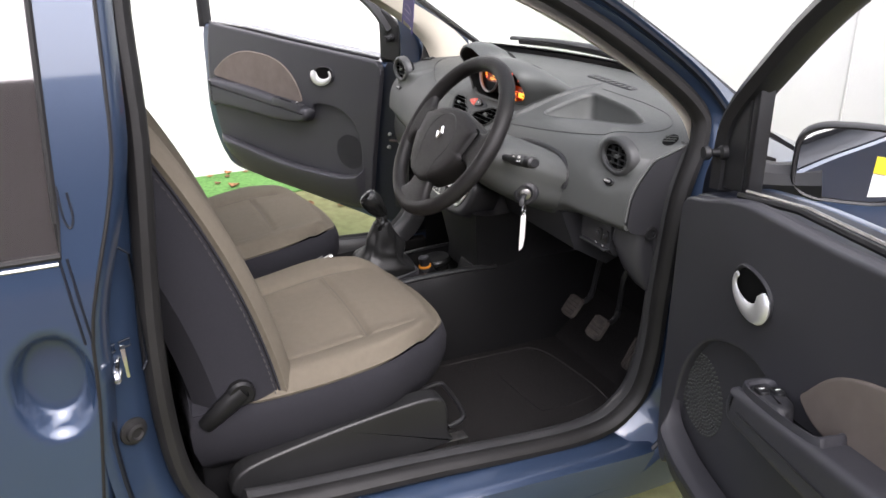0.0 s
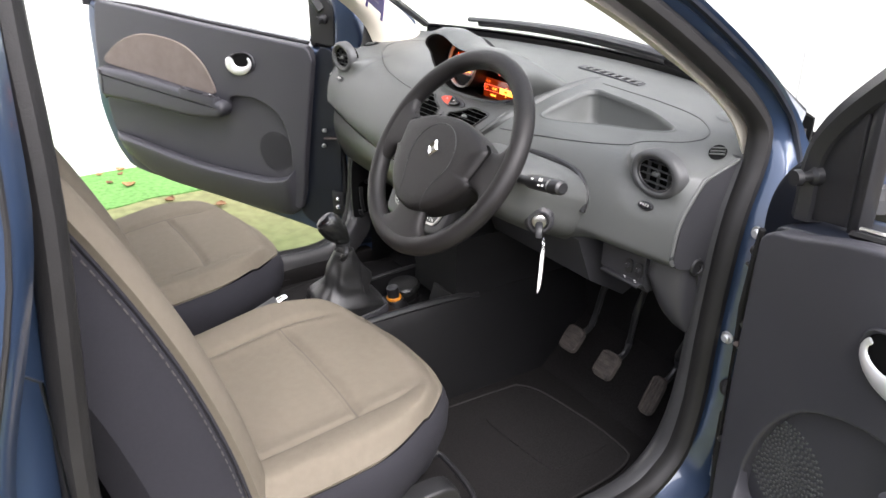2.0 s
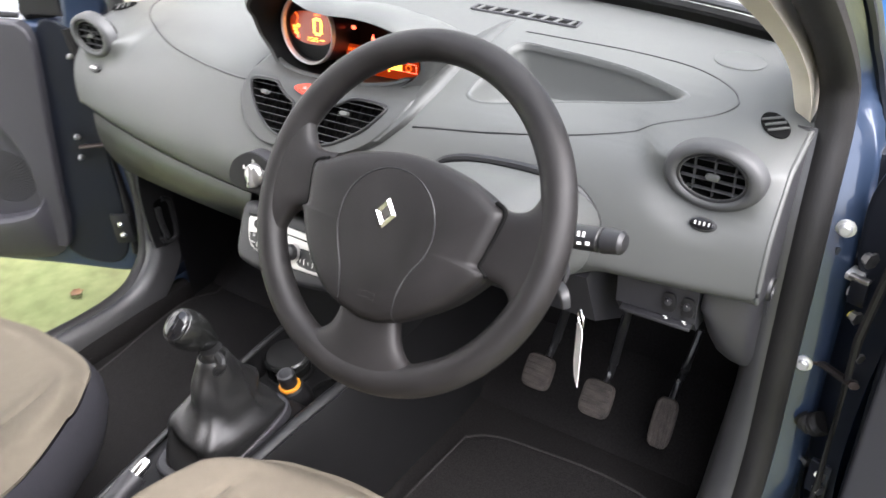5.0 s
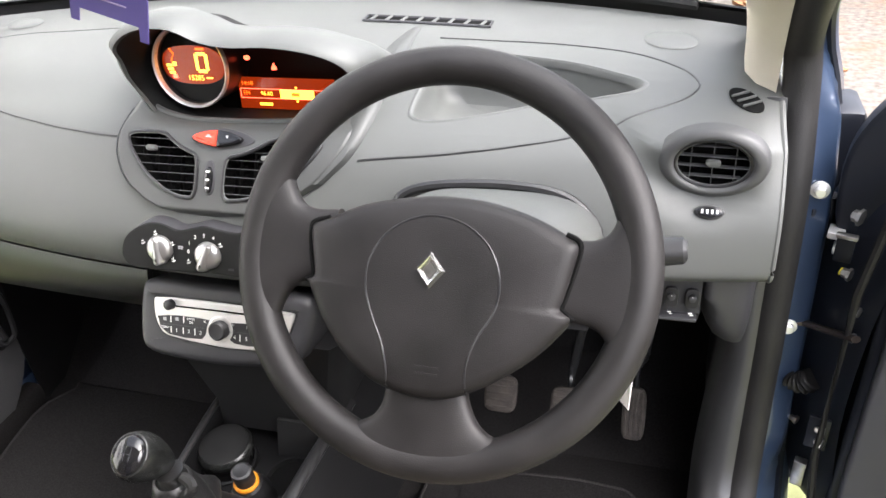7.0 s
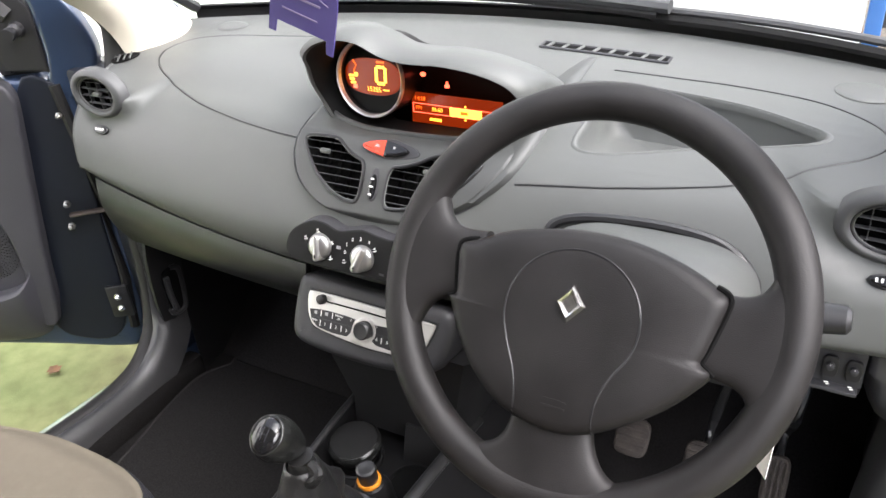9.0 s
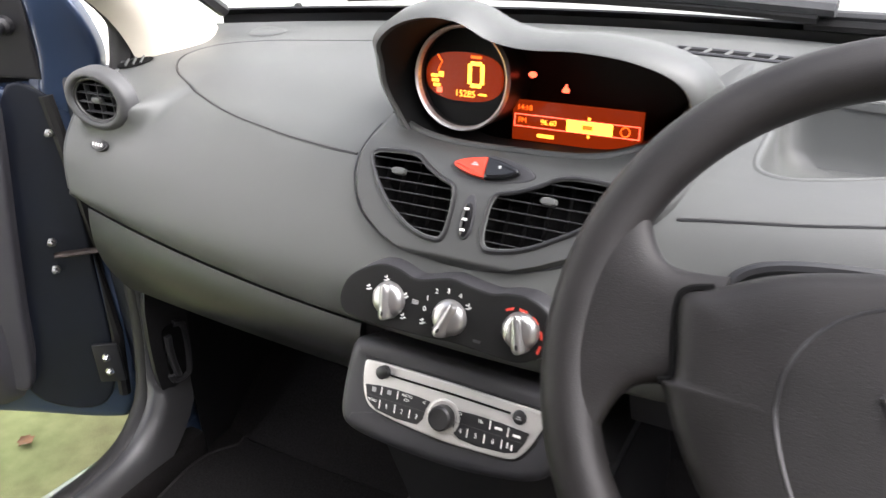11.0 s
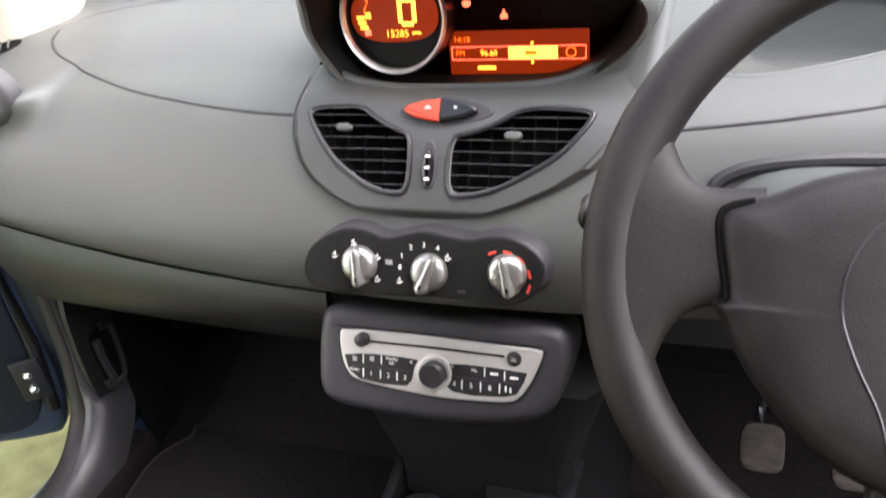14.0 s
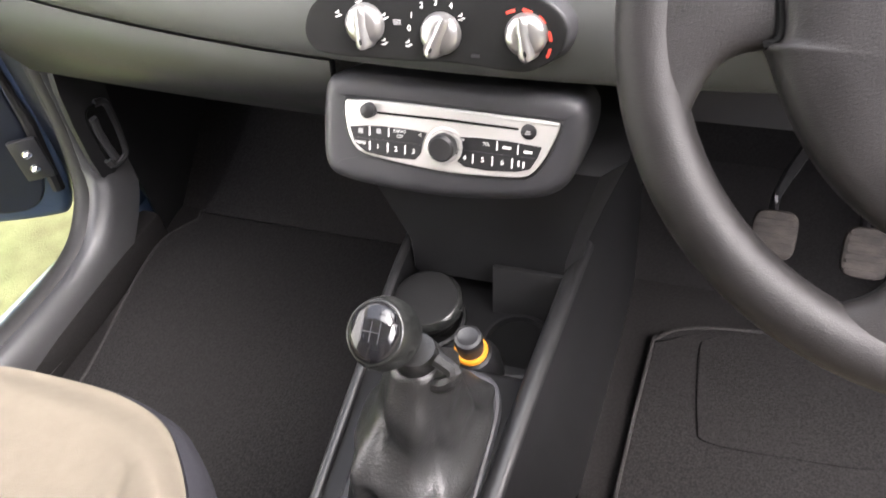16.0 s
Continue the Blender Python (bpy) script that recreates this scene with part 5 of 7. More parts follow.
bars([(-0.004, fh(0.944) + d, 0.005, 0.0022) for d in (-0.011, 0.0, 0.011)], FM @ Matrix.Translation((0, 0, 0.0123)), WHITE_MARK, thumb)


def round_vent(m, label):
    bm = B()
    prof = [(1.50, -0.03), (1.48, -0.014), (1.45, -0.009), (1.41, -0.0058), (1.36, -0.004), (1.28, -0.0018), (1.18, -0.0008), (1.10, -0.0018), (1.04, -0.006), (1.0, -0.014)]
    lathe(bm, [(r, z) for r, z in prof], m @ Matrix.Diagonal((VENT_RX, VENT_RY, 0.8, 1)), 56, cap=False)
    part("vent_pod", bm, RING_SHADED, dash, "rounded ring round the end vent", sharp=70)
    return vent("round_vent", label, oval(VENT_RX, VENT_RY, 36), m, 4, 3, tab=(0, 0), lift=lambda x, y: -0.008, fin_depth=0.008)


round_vent(VENTS[0], "oval slatted vent at the driver's end of the dashboard")
round_vent(VENTS[1], "oval slatted vent at the passenger's end of the dashboard")
for x, z in ((0.638, 0.930), (-0.600, 0.938)):
    b = thing("vent_adjuster", push(x, z), "small oval vent thumbwheel with chrome dashes", "thumbwheel", "vent wheels")
    p = push(x, z, 0.002)
    m = frame_of(p, (1, 0, 0), FUP)
    bm = B()
    slab(bm, oval(0.017, 0.0085, 24), 0.004, m, 0.002)
    part("bezel", bm, BLACK, b)
    bm = B()
    slab(bm, oval(0.0145, 0.0062, 24), 0.003, m @ Matrix.Translation((0, 0, 0.003)), 0.002)
    part("wheel", bm, GLOSS_BLACK, b)
    bars([(d, 0.0005, 0.0026, 0.0048) for d in (-0.0085, -0.0028, 0.0028, 0.0085)], m @ Matrix.Translation((0, 0, 0.0062)), SILVER, b)
# side window demisters
for c, ex in (((0.674, 1.118), (0.55, -0.83)), ((-0.668, 1.128), (0.80, 0.60))):
    s = thing("demister_vent", drop(*c), "small oval slotted demister vent", "air vent", "demister vents")
    p = drop(*c, 0.001)
    up = (drop(c[0], c[1] + 0.02) - drop(c[0], c[1] - 0.02)).normalized()
    side_way = (drop(c[0] + 0.02, c[1]) - drop(c[0] - 0.02, c[1])).normalized()
    nrm = side_way.cross(up)
    exv = (side_way * ex[0] + up * ex[1]).normalized()
    m = frame_of(p, exv, nrm.cross(exv))
    # flat black sheet in place of the shade inside the vent
    bm = B()
    slab(bm, oval(0.029, 0.016, 28), 0.001, m)
    part("throat", bm, RECESS_SHADE, s)
    for d in (-0.012, 0.0, 0.012):
        bm = B()
        box(bm, (d, 0, 0.003), (0.003, 0.027, 0.003), 0.001, m)
        part("slat", bm, DASH, s)

# binnacle hood
hood = thing("instrument_hood", (0.03, 1.05, 1.03), "grey moulded instrument hood with a wavy brow", "instrument hood")
RIM = [(-0.138, 1.016, 1.085), (-0.127, 0.997, 1.110), (-0.102, 0.992, 1.130), (-0.064, 0.988, 1.141), (-0.028, 0.990, 1.138), (0.005, 0.996, 1.121), (0.042, 0.998, 1.115),
       (0.094, 0.998, 1.116), (0.144, 1.0, 1.110), (0.182, 1.006, 1.095), (0.196, 1.016, 1.072), (0.186, 1.035, 1.042), (0.160, 1.042, 1.016), (0.115, 1.022, 0.994), (0.063, 1.012, 0.989),
       (-0.02, 1.010, 0.988), (-0.066, 1.013, 0.990), (-0.112, 1.031, 1.002), (-0.135, 1.037, 1.027), (-0.143, 1.028, 1.056)]
loop = spline(RIM, 5, True)
mid = Vector((0.03, 0, 1.06))


def hood_ring(k, dy, dz, kx=None):
    kx = kx or k
    sink = [smooth((1.035 - p.z) / 0.02) * (1 if k > 1.001 or dy > 0.1 else 0) for p in loop]
    return [Vector((mid.x + (p.x - mid.x) * lerp(kx, min(kx, 1.0), s_), p.y + dy + 0.006 * s_, mid.z + (p.z - mid.z) * k + dz - 0.03 * s_)) for p, s_ in zip(loop, sink)]


bm = B()
rings(bm, [hood_ring(0.985, 0.004, 0), hood_ring(1.0, -0.003, 0.001), hood_ring(1.045, 0.002, 0.004), hood_ring(1.09, 0.03, 0.006, 1.05), hood_ring(1.08, 0.07, 0.001, 1.07), hood_ring(0.95, 0.125, -0.018, 1.05), hood_ring(0.68, 0.185, -0.040, 1.0), hood_ring(0.35, 0.235, -0.05, 0.85)], cap=False)
part("hood_shell", bm, DASH, hood, sharp=70)
bm = B()
rings(bm, [hood_ring(0.986, 0.002, 0), hood_ring(0.965, 0.012, 0), hood_ring(0.93, 0.04, -0.004), hood_ring(0.90, 0.085, -0.006), hood_ring(0.88, 0.115, -0.006)], cap=True, first=False)
part("hood_lining", bm, LINING, hood, "black inner lining")
# round speedometer
GM = frame_of((-0.063, 1.062, 1.064), (1, 0, 0), (0, 0.12, 0.99))
meter = thing("speedometer", (-0.063, 1.08, 1.01), "round digital speedometer glowing orange in a silver ring", "speedometer")
bm = B()
lathe(bm, [(0.0585, -0.001), (0.0585, 0.003), (0.0570, 0.006), (0.0545, 0.004), (0.0535, -0.002)], GM, 56, cap=False)
part("ring", bm, SILVER, meter, "silver bezel ring")
bm = B()
lathe(bm, [(0.0578, -0.06), (0.0578, 0.0), (0.0540, 0.001), (0.0535, -0.011)], GM, 48, cap=False)
part("case", bm, BLACK, meter)
bm = B()
lathe(bm, [(0.0536, -0.012), (0.0536, -0.010)], GM, 48)
part("face", bm, LINING, meter)
bm = B()
slab(bm, [(x, y) for x, y in oval(0.0485, 0.027, 40, (-0.002, 0.0), 2.6)], 0.001, GM @ Matrix.Translation((0, 0, -0.0098)))
part("screen", bm, LCD_DARK, meter, "dim red lit screen")
SM = GM @ Matrix.Translation((0, 0, -0.0083))
bars([(0.0125, 0.0195, 0.013, 0.003)], SM @ Matrix.Translation((0, 0.003, 0)), LCD_RED, meter)
bars([(0.005, 0.004, 0.0045, 0.022), (0.0205, 0.004, 0.0045, 0.022), (0.01275, 0.0155, 0.013, 0.0042), (0.01275, -0.0085, 0.013, 0.0042)], SM, LCD_YELLOW, meter, "digit_stroke")
lettering("15285", 0.0105, SM @ Matrix.Translation((0.0, -0.0185, 0)), LCD_GLOW, meter, "odometer_digits")
bars([(0.0215, -0.0178, 0.010, 0.0022)], SM, LCD_GLOW, meter)
bars([(-0.0395, -0.001, 0.009, 0.0036), (-0.0385, -0.0062, 0.009, 0.0036), (-0.0365, -0.0112, 0.009, 0.0036), (-0.031, 0.001, 0.006, 0.006)], SM, LCD_GLOW, meter, "fuel_bar")
bars([(-0.033, -0.0165, 0.007, 0.006)], SM, TELLTALE, meter, "fuel_bar")
bm = B()
tube(bm, [SM @ Vector((x, y, 0)) for x, y in ((-0.036, 0.0225), (-0.030, 0.015), (-0.034, 0.008), (-0.035, 0.004))], 0.0009, 5)
part("fuel_scale", bm, LCD_RED, meter)
# radio screen
DM = frame_of((0.0575, 1.098, 1.013), (1, 0, 0), (0, 0.08, 0.99))
info = thing("information_screen", (0.0575, 1.10, 0.99), "wide orange lit radio screen with a yellow bar", "screen")
bm = B()
box(bm, (0, 0, 0), (0.150, 0.046, 0.004), 0.001, DM)
part("screen", bm, LCD_DARK, info, "dim red lit screen")
IM = DM @ Matrix.Translation((0, 0, 0.0026))
lettering("14:18", 0.0085, IM @ Matrix.Translation((-0.060, 0.0145, 0)), LCD_RED, info, "clock_digits")
lettering("FM", 0.0085, IM @ Matrix.Translation((-0.0625, 0.0, 0)), LCD_RED, info, "station_text")
lettering("96.60", 0.0085, IM @ Matrix.Translation((-0.031, 0.0, 0)), LCD_GLOW, info, "station_text")
bars([(0, 0.0068, 0.144, 0.0009), (0, -0.0068, 0.144, 0.0009), (-0.0718, 0, 0.0009, 0.014), (0.0718, 0, 0.0009, 0.014)], IM, TELLTALE, info, "frame_line")
bars([(0.0165, 0, 0.052, 0.0125)], IM, LCD_YELLOW, info, "station_bar")
bars([(0.0145, 0.0, 0.012, 0.005)], IM @ Matrix.Translation((0, 0, 0.0006)), LCD_RED, info, "station_text")
bars([(-0.034, -0.0155, 0.02, 0.004), (0.016, 0.0098, 0.003, 0.003), (0.016, -0.0098, 0.003, 0.003)], IM, LCD_GLOW, info, "marking")
bm = B()
tube(bm, [IM @ Vector((0.0565 + 0.005 * math.cos(a), 0.005 * math.sin(a), 0)) for a in (2 * math.pi * i / 16 for i in range(16))], 0.0007, 5, True)
part("marking", bm, LCD_RED, info)
for n_, (x, z) in (("warning_light", (0.007, 1.066)), ("warning_light", (0.046, 1.054))):
    m = frame_of((x, 1.096, z), (1, 0, 0), (0, 0.08, 0.99))
    bm = B()
    slab(bm, oval(0.0048, 0.0034, 16) if x < 0.02 else [(-0.0036, -0.0045), (0.0036, -0.0045), (0.0040, -0.001), (0.0012, 0.002), (0.0012, 0.0045), (-0.0012, 0.0045), (-0.0012, 0.002), (-0.0040, -0.001)], 0.001, m)
    solo(n_, bm, TELLTALE, "small red lit warning light" if x < 0.02 else "red lit belt warning light", "warning light", "warning lights")
# hazard switch
hz = thing("hazard_switch", (0.005, 1.0, 0.99), "pointed oval switch, half red and half black", "switch")
HM = frame_of((0.005, 0.985, 0.9935), (1, 0, 0), (0, 0.62, 0.78))
lens = [(0.037 * math.cos(a), 0.0115 * math.sin(a) * (1 - 0.25 * abs(math.cos(a)))) for a in (2 * math.pi * i / 40 for i in range(40))]
bm = B()
slab(bm, [(x * 1.3 + 0.004, y * 1.4) for x, y in lens], 0.003, HM @ Matrix.Translation((0, 0, -0.004)), 0.002)
part("surround", bm, DASH_DARK, hz)
for sgn, mt in ((-1, RED), (1, GLOSS_BLACK)):
    bm = B()
    half = [(x, y) for x, y in lens if x * sgn > -0.0005]
    half.sort(key=lambda p: math.atan2(p[1], p[0] * sgn))
    slab(bm, half, 0.007, HM, 0.0025)
    part("switch_half", bm, mt, hz)
bars([(-0.012, 0.001, 0.008, 0.0015), (-0.012, 0.003, 0.004, 0.0015), (0.016, 0.002, 0.003, 0.003)], HM @ Matrix.Translation((0, 0, 0.0074)), GREY_MARK, hz)

# panel grooves and oval covers
bm = B()
pg = [(-0.166, 0.996), (-0.221, 1.0), (-0.301, 1.011), (-0.395, 1.032), (-0.483, 1.068), (-0.547, 1.102), (-0.586, 1.136), (-0.604, 1.172)]
tube(bm, [drop(p.x, p.y, -0.0003) for p in spline([(x, y, 0) for x, y in pg], 10)], 0.0021, 6)
part("panel_gap", bm, BLACK, dash)
bm = B()
pg = [(-0.604, 1.172), (-0.606, 1.21), (-0.585, 1.243), (-0.511, 1.259), (-0.411, 1.259), (-0.311, 1.262), (-0.2, 1.264)]
tube(bm, [drop(p.x, p.y, -0.0006) for p in spline([(x, y, 0) for x, y in pg], 10)], 0.0014, 6)
part("panel_gap", bm, DASH_DARK, dash)
bm = B()
lg = [(0.200, 0.985), (0.262, 0.992), (0.324, 1.0), (0.394, 1.013), (0.461, 1.031), (0.520, 1.058), (0.580, 1.095), (0.611, 1.127), (0.616, 1.155), (0.590, 1.192), (0.529, 1.226), (0.433, 1.237), (0.336, 1.236), (0.25, 1.236)]
tube(bm, [drop(p.x, p.y, -0.0003) for p in spline([(x, y, 0) for x, y in lg], 10)], 0.0017, 6)
part("panel_gap", bm, BLACK, dash)
for c, rx, ry in (((0.578, 1.279), 0.037, 0.030), ((-0.551, 1.305), 0.037, 0.022)):
    bm = B()
    ring_pts = [drop(c[0] + rx * math.cos(a), c[1] + ry * math.sin(a), 0.001) for a in (2 * math.pi * i / 28 for i in range(28))]
    rings(bm, [ring_pts, [lerp(p, drop(*c, 0.0035), 0.12) + Vector((0, 0, 0.0012)) for p in ring_pts], [lerp(p, drop(*c, 0.0035), 0.6) + Vector((0, 0, 0.001)) for p in ring_pts]])
    part("oval_cover", bm, DASH, dash, "oval grey cover")
# defroster grille
dg = thing("defroster_grille", drop(0.21, 1.29), "long dark windscreen vent with short ribs", "air vent")
bm = B()
da, db = (0.112, 1.297), (0.315, 1.290)
corner = []
for i in range(24):
    corner.append(drop(lerp(da[0], db[0], i / 23), lerp(da[1], db[1], i / 23) + 0.011, 0.0015))
for i in range(24):
    corner.append(drop(lerp(db[0], da[0], i / 23), lerp(db[1], da[1], i / 23) - 0.011, 0.0015))
# flat sheet coloured as the shade inside the grille
bm.faces.new([bm.verts.new(p) for p in corner])
part("throat", bm, RECESS_SHADE, dg)
for i in range(8):
    t = (i + 0.5) / 8
    x, y = lerp(da[0], db[0], t), lerp(da[1], db[1], t)
    bm = B()
    tube(bm, [drop(x - 0.002, y - 0.0115, 0.002), drop(x + 0.003, y + 0.0115, 0.002)], 0.0024, 6)
    part("rib", bm, DASH, dg)
bm = B()
tube(bm, corner, 0.0022, 6, True)
part("rim", bm, DASH_DARK, dg)
# open tray on the driver's side: a sunk bowl
tray = thing("dash_tray", drop(0.4, 1.12, -0.03), "open storage tray sunk into the dashboard top", "tray")
TO, tc = TRAY, TRAY_MID
bm = B()
loops = []
for k, dz in ((1.03, 0.0002), (1.012, 0.0016), (0.99, 0.0014), (0.968, -0.002), (0.95, -0.009)):
    loops.append([drop(lerp(tc[0], x, k), lerp(tc[1], y, k)) + Vector((0, 0, dz)) for x, y in TO])
rings(bm, loops, cap=False)
part("tray_rim", bm, DASH, tray, sharp=70)
bm = B()
rings(bm, [[drop(lerp(tc[0], x, 0.985), lerp(tc[1], y, 0.985)) + Vector((0, 0, 0.001)) for x, y in TO], [Vector((lerp(tc[0], x, 0.93), lerp(tc[1] + 0.004, y, 0.90), 0.985)) for x, y in TO], [Vector((lerp(tc[0], x, 0.80), lerp(tc[1] + 0.006, y, 0.75), 0.970)) for x, y in TO], [Vector((lerp(tc[0], x, 0.3), lerp(tc[1] + 0.006, y, 0.3), 0.968)) for x, y in TO]], first=False)
part("tray_bowl", bm, DASH, tray, sharp=50)

# heater controls
heat = thing("heater_panel", (0, 0.93, 0.83), "black three dial heater panel with white and red marks", "heater controls")
KM = frame_of((0, 0.9004, 0.8657), (1, 0, 0), (0, 0.30, 0.954))
CC = [(-0.0695, 0.0008), (0.0038, -0.0028), (0.0815, 0.0018)]
bm = B()
outline = smooth_outline([(-0.133, -0.010), (-0.1225, 0.0150), (-0.0917, 0.0335), (-0.0668, 0.0350), (-0.0422, 0.0280), (-0.0185, 0.0330), (-0.0011, 0.0365), (0.022, 0.0330), (0.0447, 0.0310), (0.061, 0.0345), (0.0827, 0.0350), (0.1046, 0.0253), (0.1163, 0.0081), (0.110, -0.0146), (0.0869, -0.0302), (0.065, -0.0320), (0.0423, -0.0305), (0.0077, -0.0290), (-0.0279, -0.0310), (-0.0648, -0.0313), (-0.1029, -0.0313), (-0.125, -0.0265)], 4)
slab(bm, [(x * 1.045, y * 1.10) for x, y in outline], 0.027, KM @ Matrix.Translation((0, 0, -0.028)), 0.006, 3, 0.004)
part("surround", bm, DASH_DARK, heat, sharp=60)
bm = B()
slab(bm, outline, 0.004, KM @ Matrix.Translation((0, 0, -0.0015)), 0.002)
part("panel", bm, LINING, heat)
for i, ((cx, cy), ang) in enumerate(zip(CC, (4, -24, 12))):
    km = KM @ Matrix.Translation((cx, cy, 0.002)) @ Matrix.Rotation(radians(ang), 4, "Z")
    bm = B()
    lathe(bm, [(0.0190, 0), (0.0188, 0.003), (0.0178, 0.0065), (0.0158, 0.0095), (0.0115, 0.0112), (0.005, 0.0117)], km, 36)
    k = part("dial", bm, DIAL, heat, "brushed silver dial", sharp=60)
    bm = B()
    rings(bm, [[km @ Vector((s_ * w, y, z)) for s_, z in ((-1.25, 0.002), (-1.0, 0.0095), (-0.72, 0.0138), (-0.3, 0.0155), (0.3, 0.0155), (0.72, 0.0138), (1.0, 0.0095), (1.25, 0.002))] for y, w in ((-0.0205, 0.0035), (-0.0195, 0.0062), (-0.0165, 0.0078), (-0.010, 0.0074), (0.0, 0.0058), (0.010, 0.0060), (0.0155, 0.0050), (0.0175, 0.003))])
    part("grip", bm, DIAL, k, sharp=70)
    bm = B()
    slab(bm, oval(0.0014, 0.003, 12, (0, -0.0135)), 0.001, km @ Matrix.Translation((0, 0, 0.0152)))
    part("pointer", bm, BLACK, k)
MM = KM @ Matrix.Translation((0, 0, 0.0028))
for ch, x, y in (("0", -0.0267, -0.0004), ("1", -0.0242, 0.0114), ("2", -0.0145, 0.0208), ("3", -0.0011, 0.0237), ("4", 0.0129, 0.0217)):
    lettering(ch, 0.0072, MM @ Matrix.Translation((x, y, 0)), WHITE_MARK, heat)
for x, y in ((0.023, 0.0125), (-0.0274, -0.0144), (-0.0961, 0.0078), (-0.0751, 0.0218), (-0.050, 0.0084), (-0.0511, -0.0145)):
    bars([(x - 0.0016, y + 0.0012, 0.0026, 0.0009), (x + 0.0016, y - 0.0006, 0.0032, 0.0009), (x, y + 0.0024, 0.0009, 0.0026), (x - 0.001, y - 0.0022, 0.0042, 0.0009)], MM, WHITE_MARK, heat)
bars([(-0.0383, 0.0060, 0.0075, 0.0009), (-0.0383, 0.0043, 0.0075, 0.0009), (-0.0383, 0.0026, 0.0075, 0.0009)], MM, GREY_MARK, heat)
bars([(0.036, -0.0205, 0.008, 0.0028)], MM, DASH_DARK, heat)
for a0, mt in ((111, RED_MARK), (79, RED_MARK), (47, RED_MARK), (14, RED_MARK), (-18, RED_MARK)):
    bm = B()
    arc = [(r * math.cos(radians(a)), r * math.sin(radians(a))) for r, seq in ((0.0256, (a0 - 9, a0, a0 + 9)), (0.0282, (a0 + 9, a0, a0 - 9))) for a in seq]
    slab(bm, [(0.0765 + x, -0.0045 + y) for x, y in arc], 0.0006, MM)
    part("marking", bm, mt, heat)

# radio
radio = thing("car_radio", (0, 0.93, 0.70), "car radio with a silver fascia in a grey housing", "radio")
RUP = Vector((0, 0.408, 0.913))
RM = frame_of((0, 0.8945, 0.747), (1, 0, 0), RUP)
bm = B()
slab(bm, [(x, y) for x, y in smooth_outline([(-0.143, -0.01), (-0.141, 0.025), (-0.136, 0.045), (-0.122, 0.053), (-0.08, 0.055), (0.08, 0.053), (0.119, 0.051), (0.132, 0.042), (0.136, 0.025), (0.133, 0.0), (0.124, -0.03), (0.104, -0.049), (0.06, -0.059), (0.0, -0.065), (-0.075, -0.064), (-0.125, -0.058), (-0.141, -0.042)], 3)], 0.085, RM @ Matrix.Translation((0, 0, -0.085)), 0.014, 4)
part("housing", bm, DASH_DARK, radio, "dark grey housing", sharp=50)


FAS = [(-0.112, 0.0263), (-0.102, 0.0295), (-0.066, 0.0311), (-0.002, 0.0308), (0.059, 0.0293), (0.103, 0.0282), (0.110, 0.0235), (0.104, 0.0051), (0.097, -0.0107), (0.087, -0.0243), (0.076, -0.0301), (0.046, -0.0328), (0.004, -0.0344), (-0.034, -0.0325), (-0.067, -0.0293), (-0.094, -0.0246), (-0.105, -0.0142), (-0.111, 0.0033)]
bm = B()
slab(bm, smooth_outline(FAS, 4), 0.004, RM, 0.002)
part("fascia", bm, SILVER, radio, "brushed silver fascia")
bm = B()
tube(bm, [RM @ Vector((x, y, 0.0)) for x, y in smooth_outline([(x * 1.012, y * 1.03) for x, y in FAS], 4)], 0.0016, 6, True)
part("panel_gap", bm, BLACK, radio)
R2 = RM @ Matrix.Translation((0, 0, 0.0042))
bm = B()
slab(bm, [(-0.076, 0.0182), (-0.076, 0.0204), (0.0, 0.0208), (0.071, 0.0194), (0.071, 0.0172), (0.0, 0.0182)], 0.0006, R2)
part("disc_slot", bm, GLOSS_BLACK, radio, "black disc slot")
KEYS_L = [(-0.106, 0.0019), (-0.088, 0.0047), (-0.07, 0.0059), (-0.038, 0.0057), (-0.022, 0.0043), (-0.026, -0.0054), (-0.028, -0.0179), (-0.034, -0.0251), (-0.061, -0.0262), (-0.088, -0.0233), (-0.101, -0.0146)]
KEYS_R = [(0.004, 0.0033), (0.031, 0.0054), (0.061, 0.0053), (0.095, 0.0032), (0.092, -0.0071), (0.085, -0.02), (0.072, -0.0244), (0.04, -0.027), (0.018, -0.0255), (0.011, -0.0211)]
UP = R2 @ Matrix.Translation((0, 0, 0.0011))
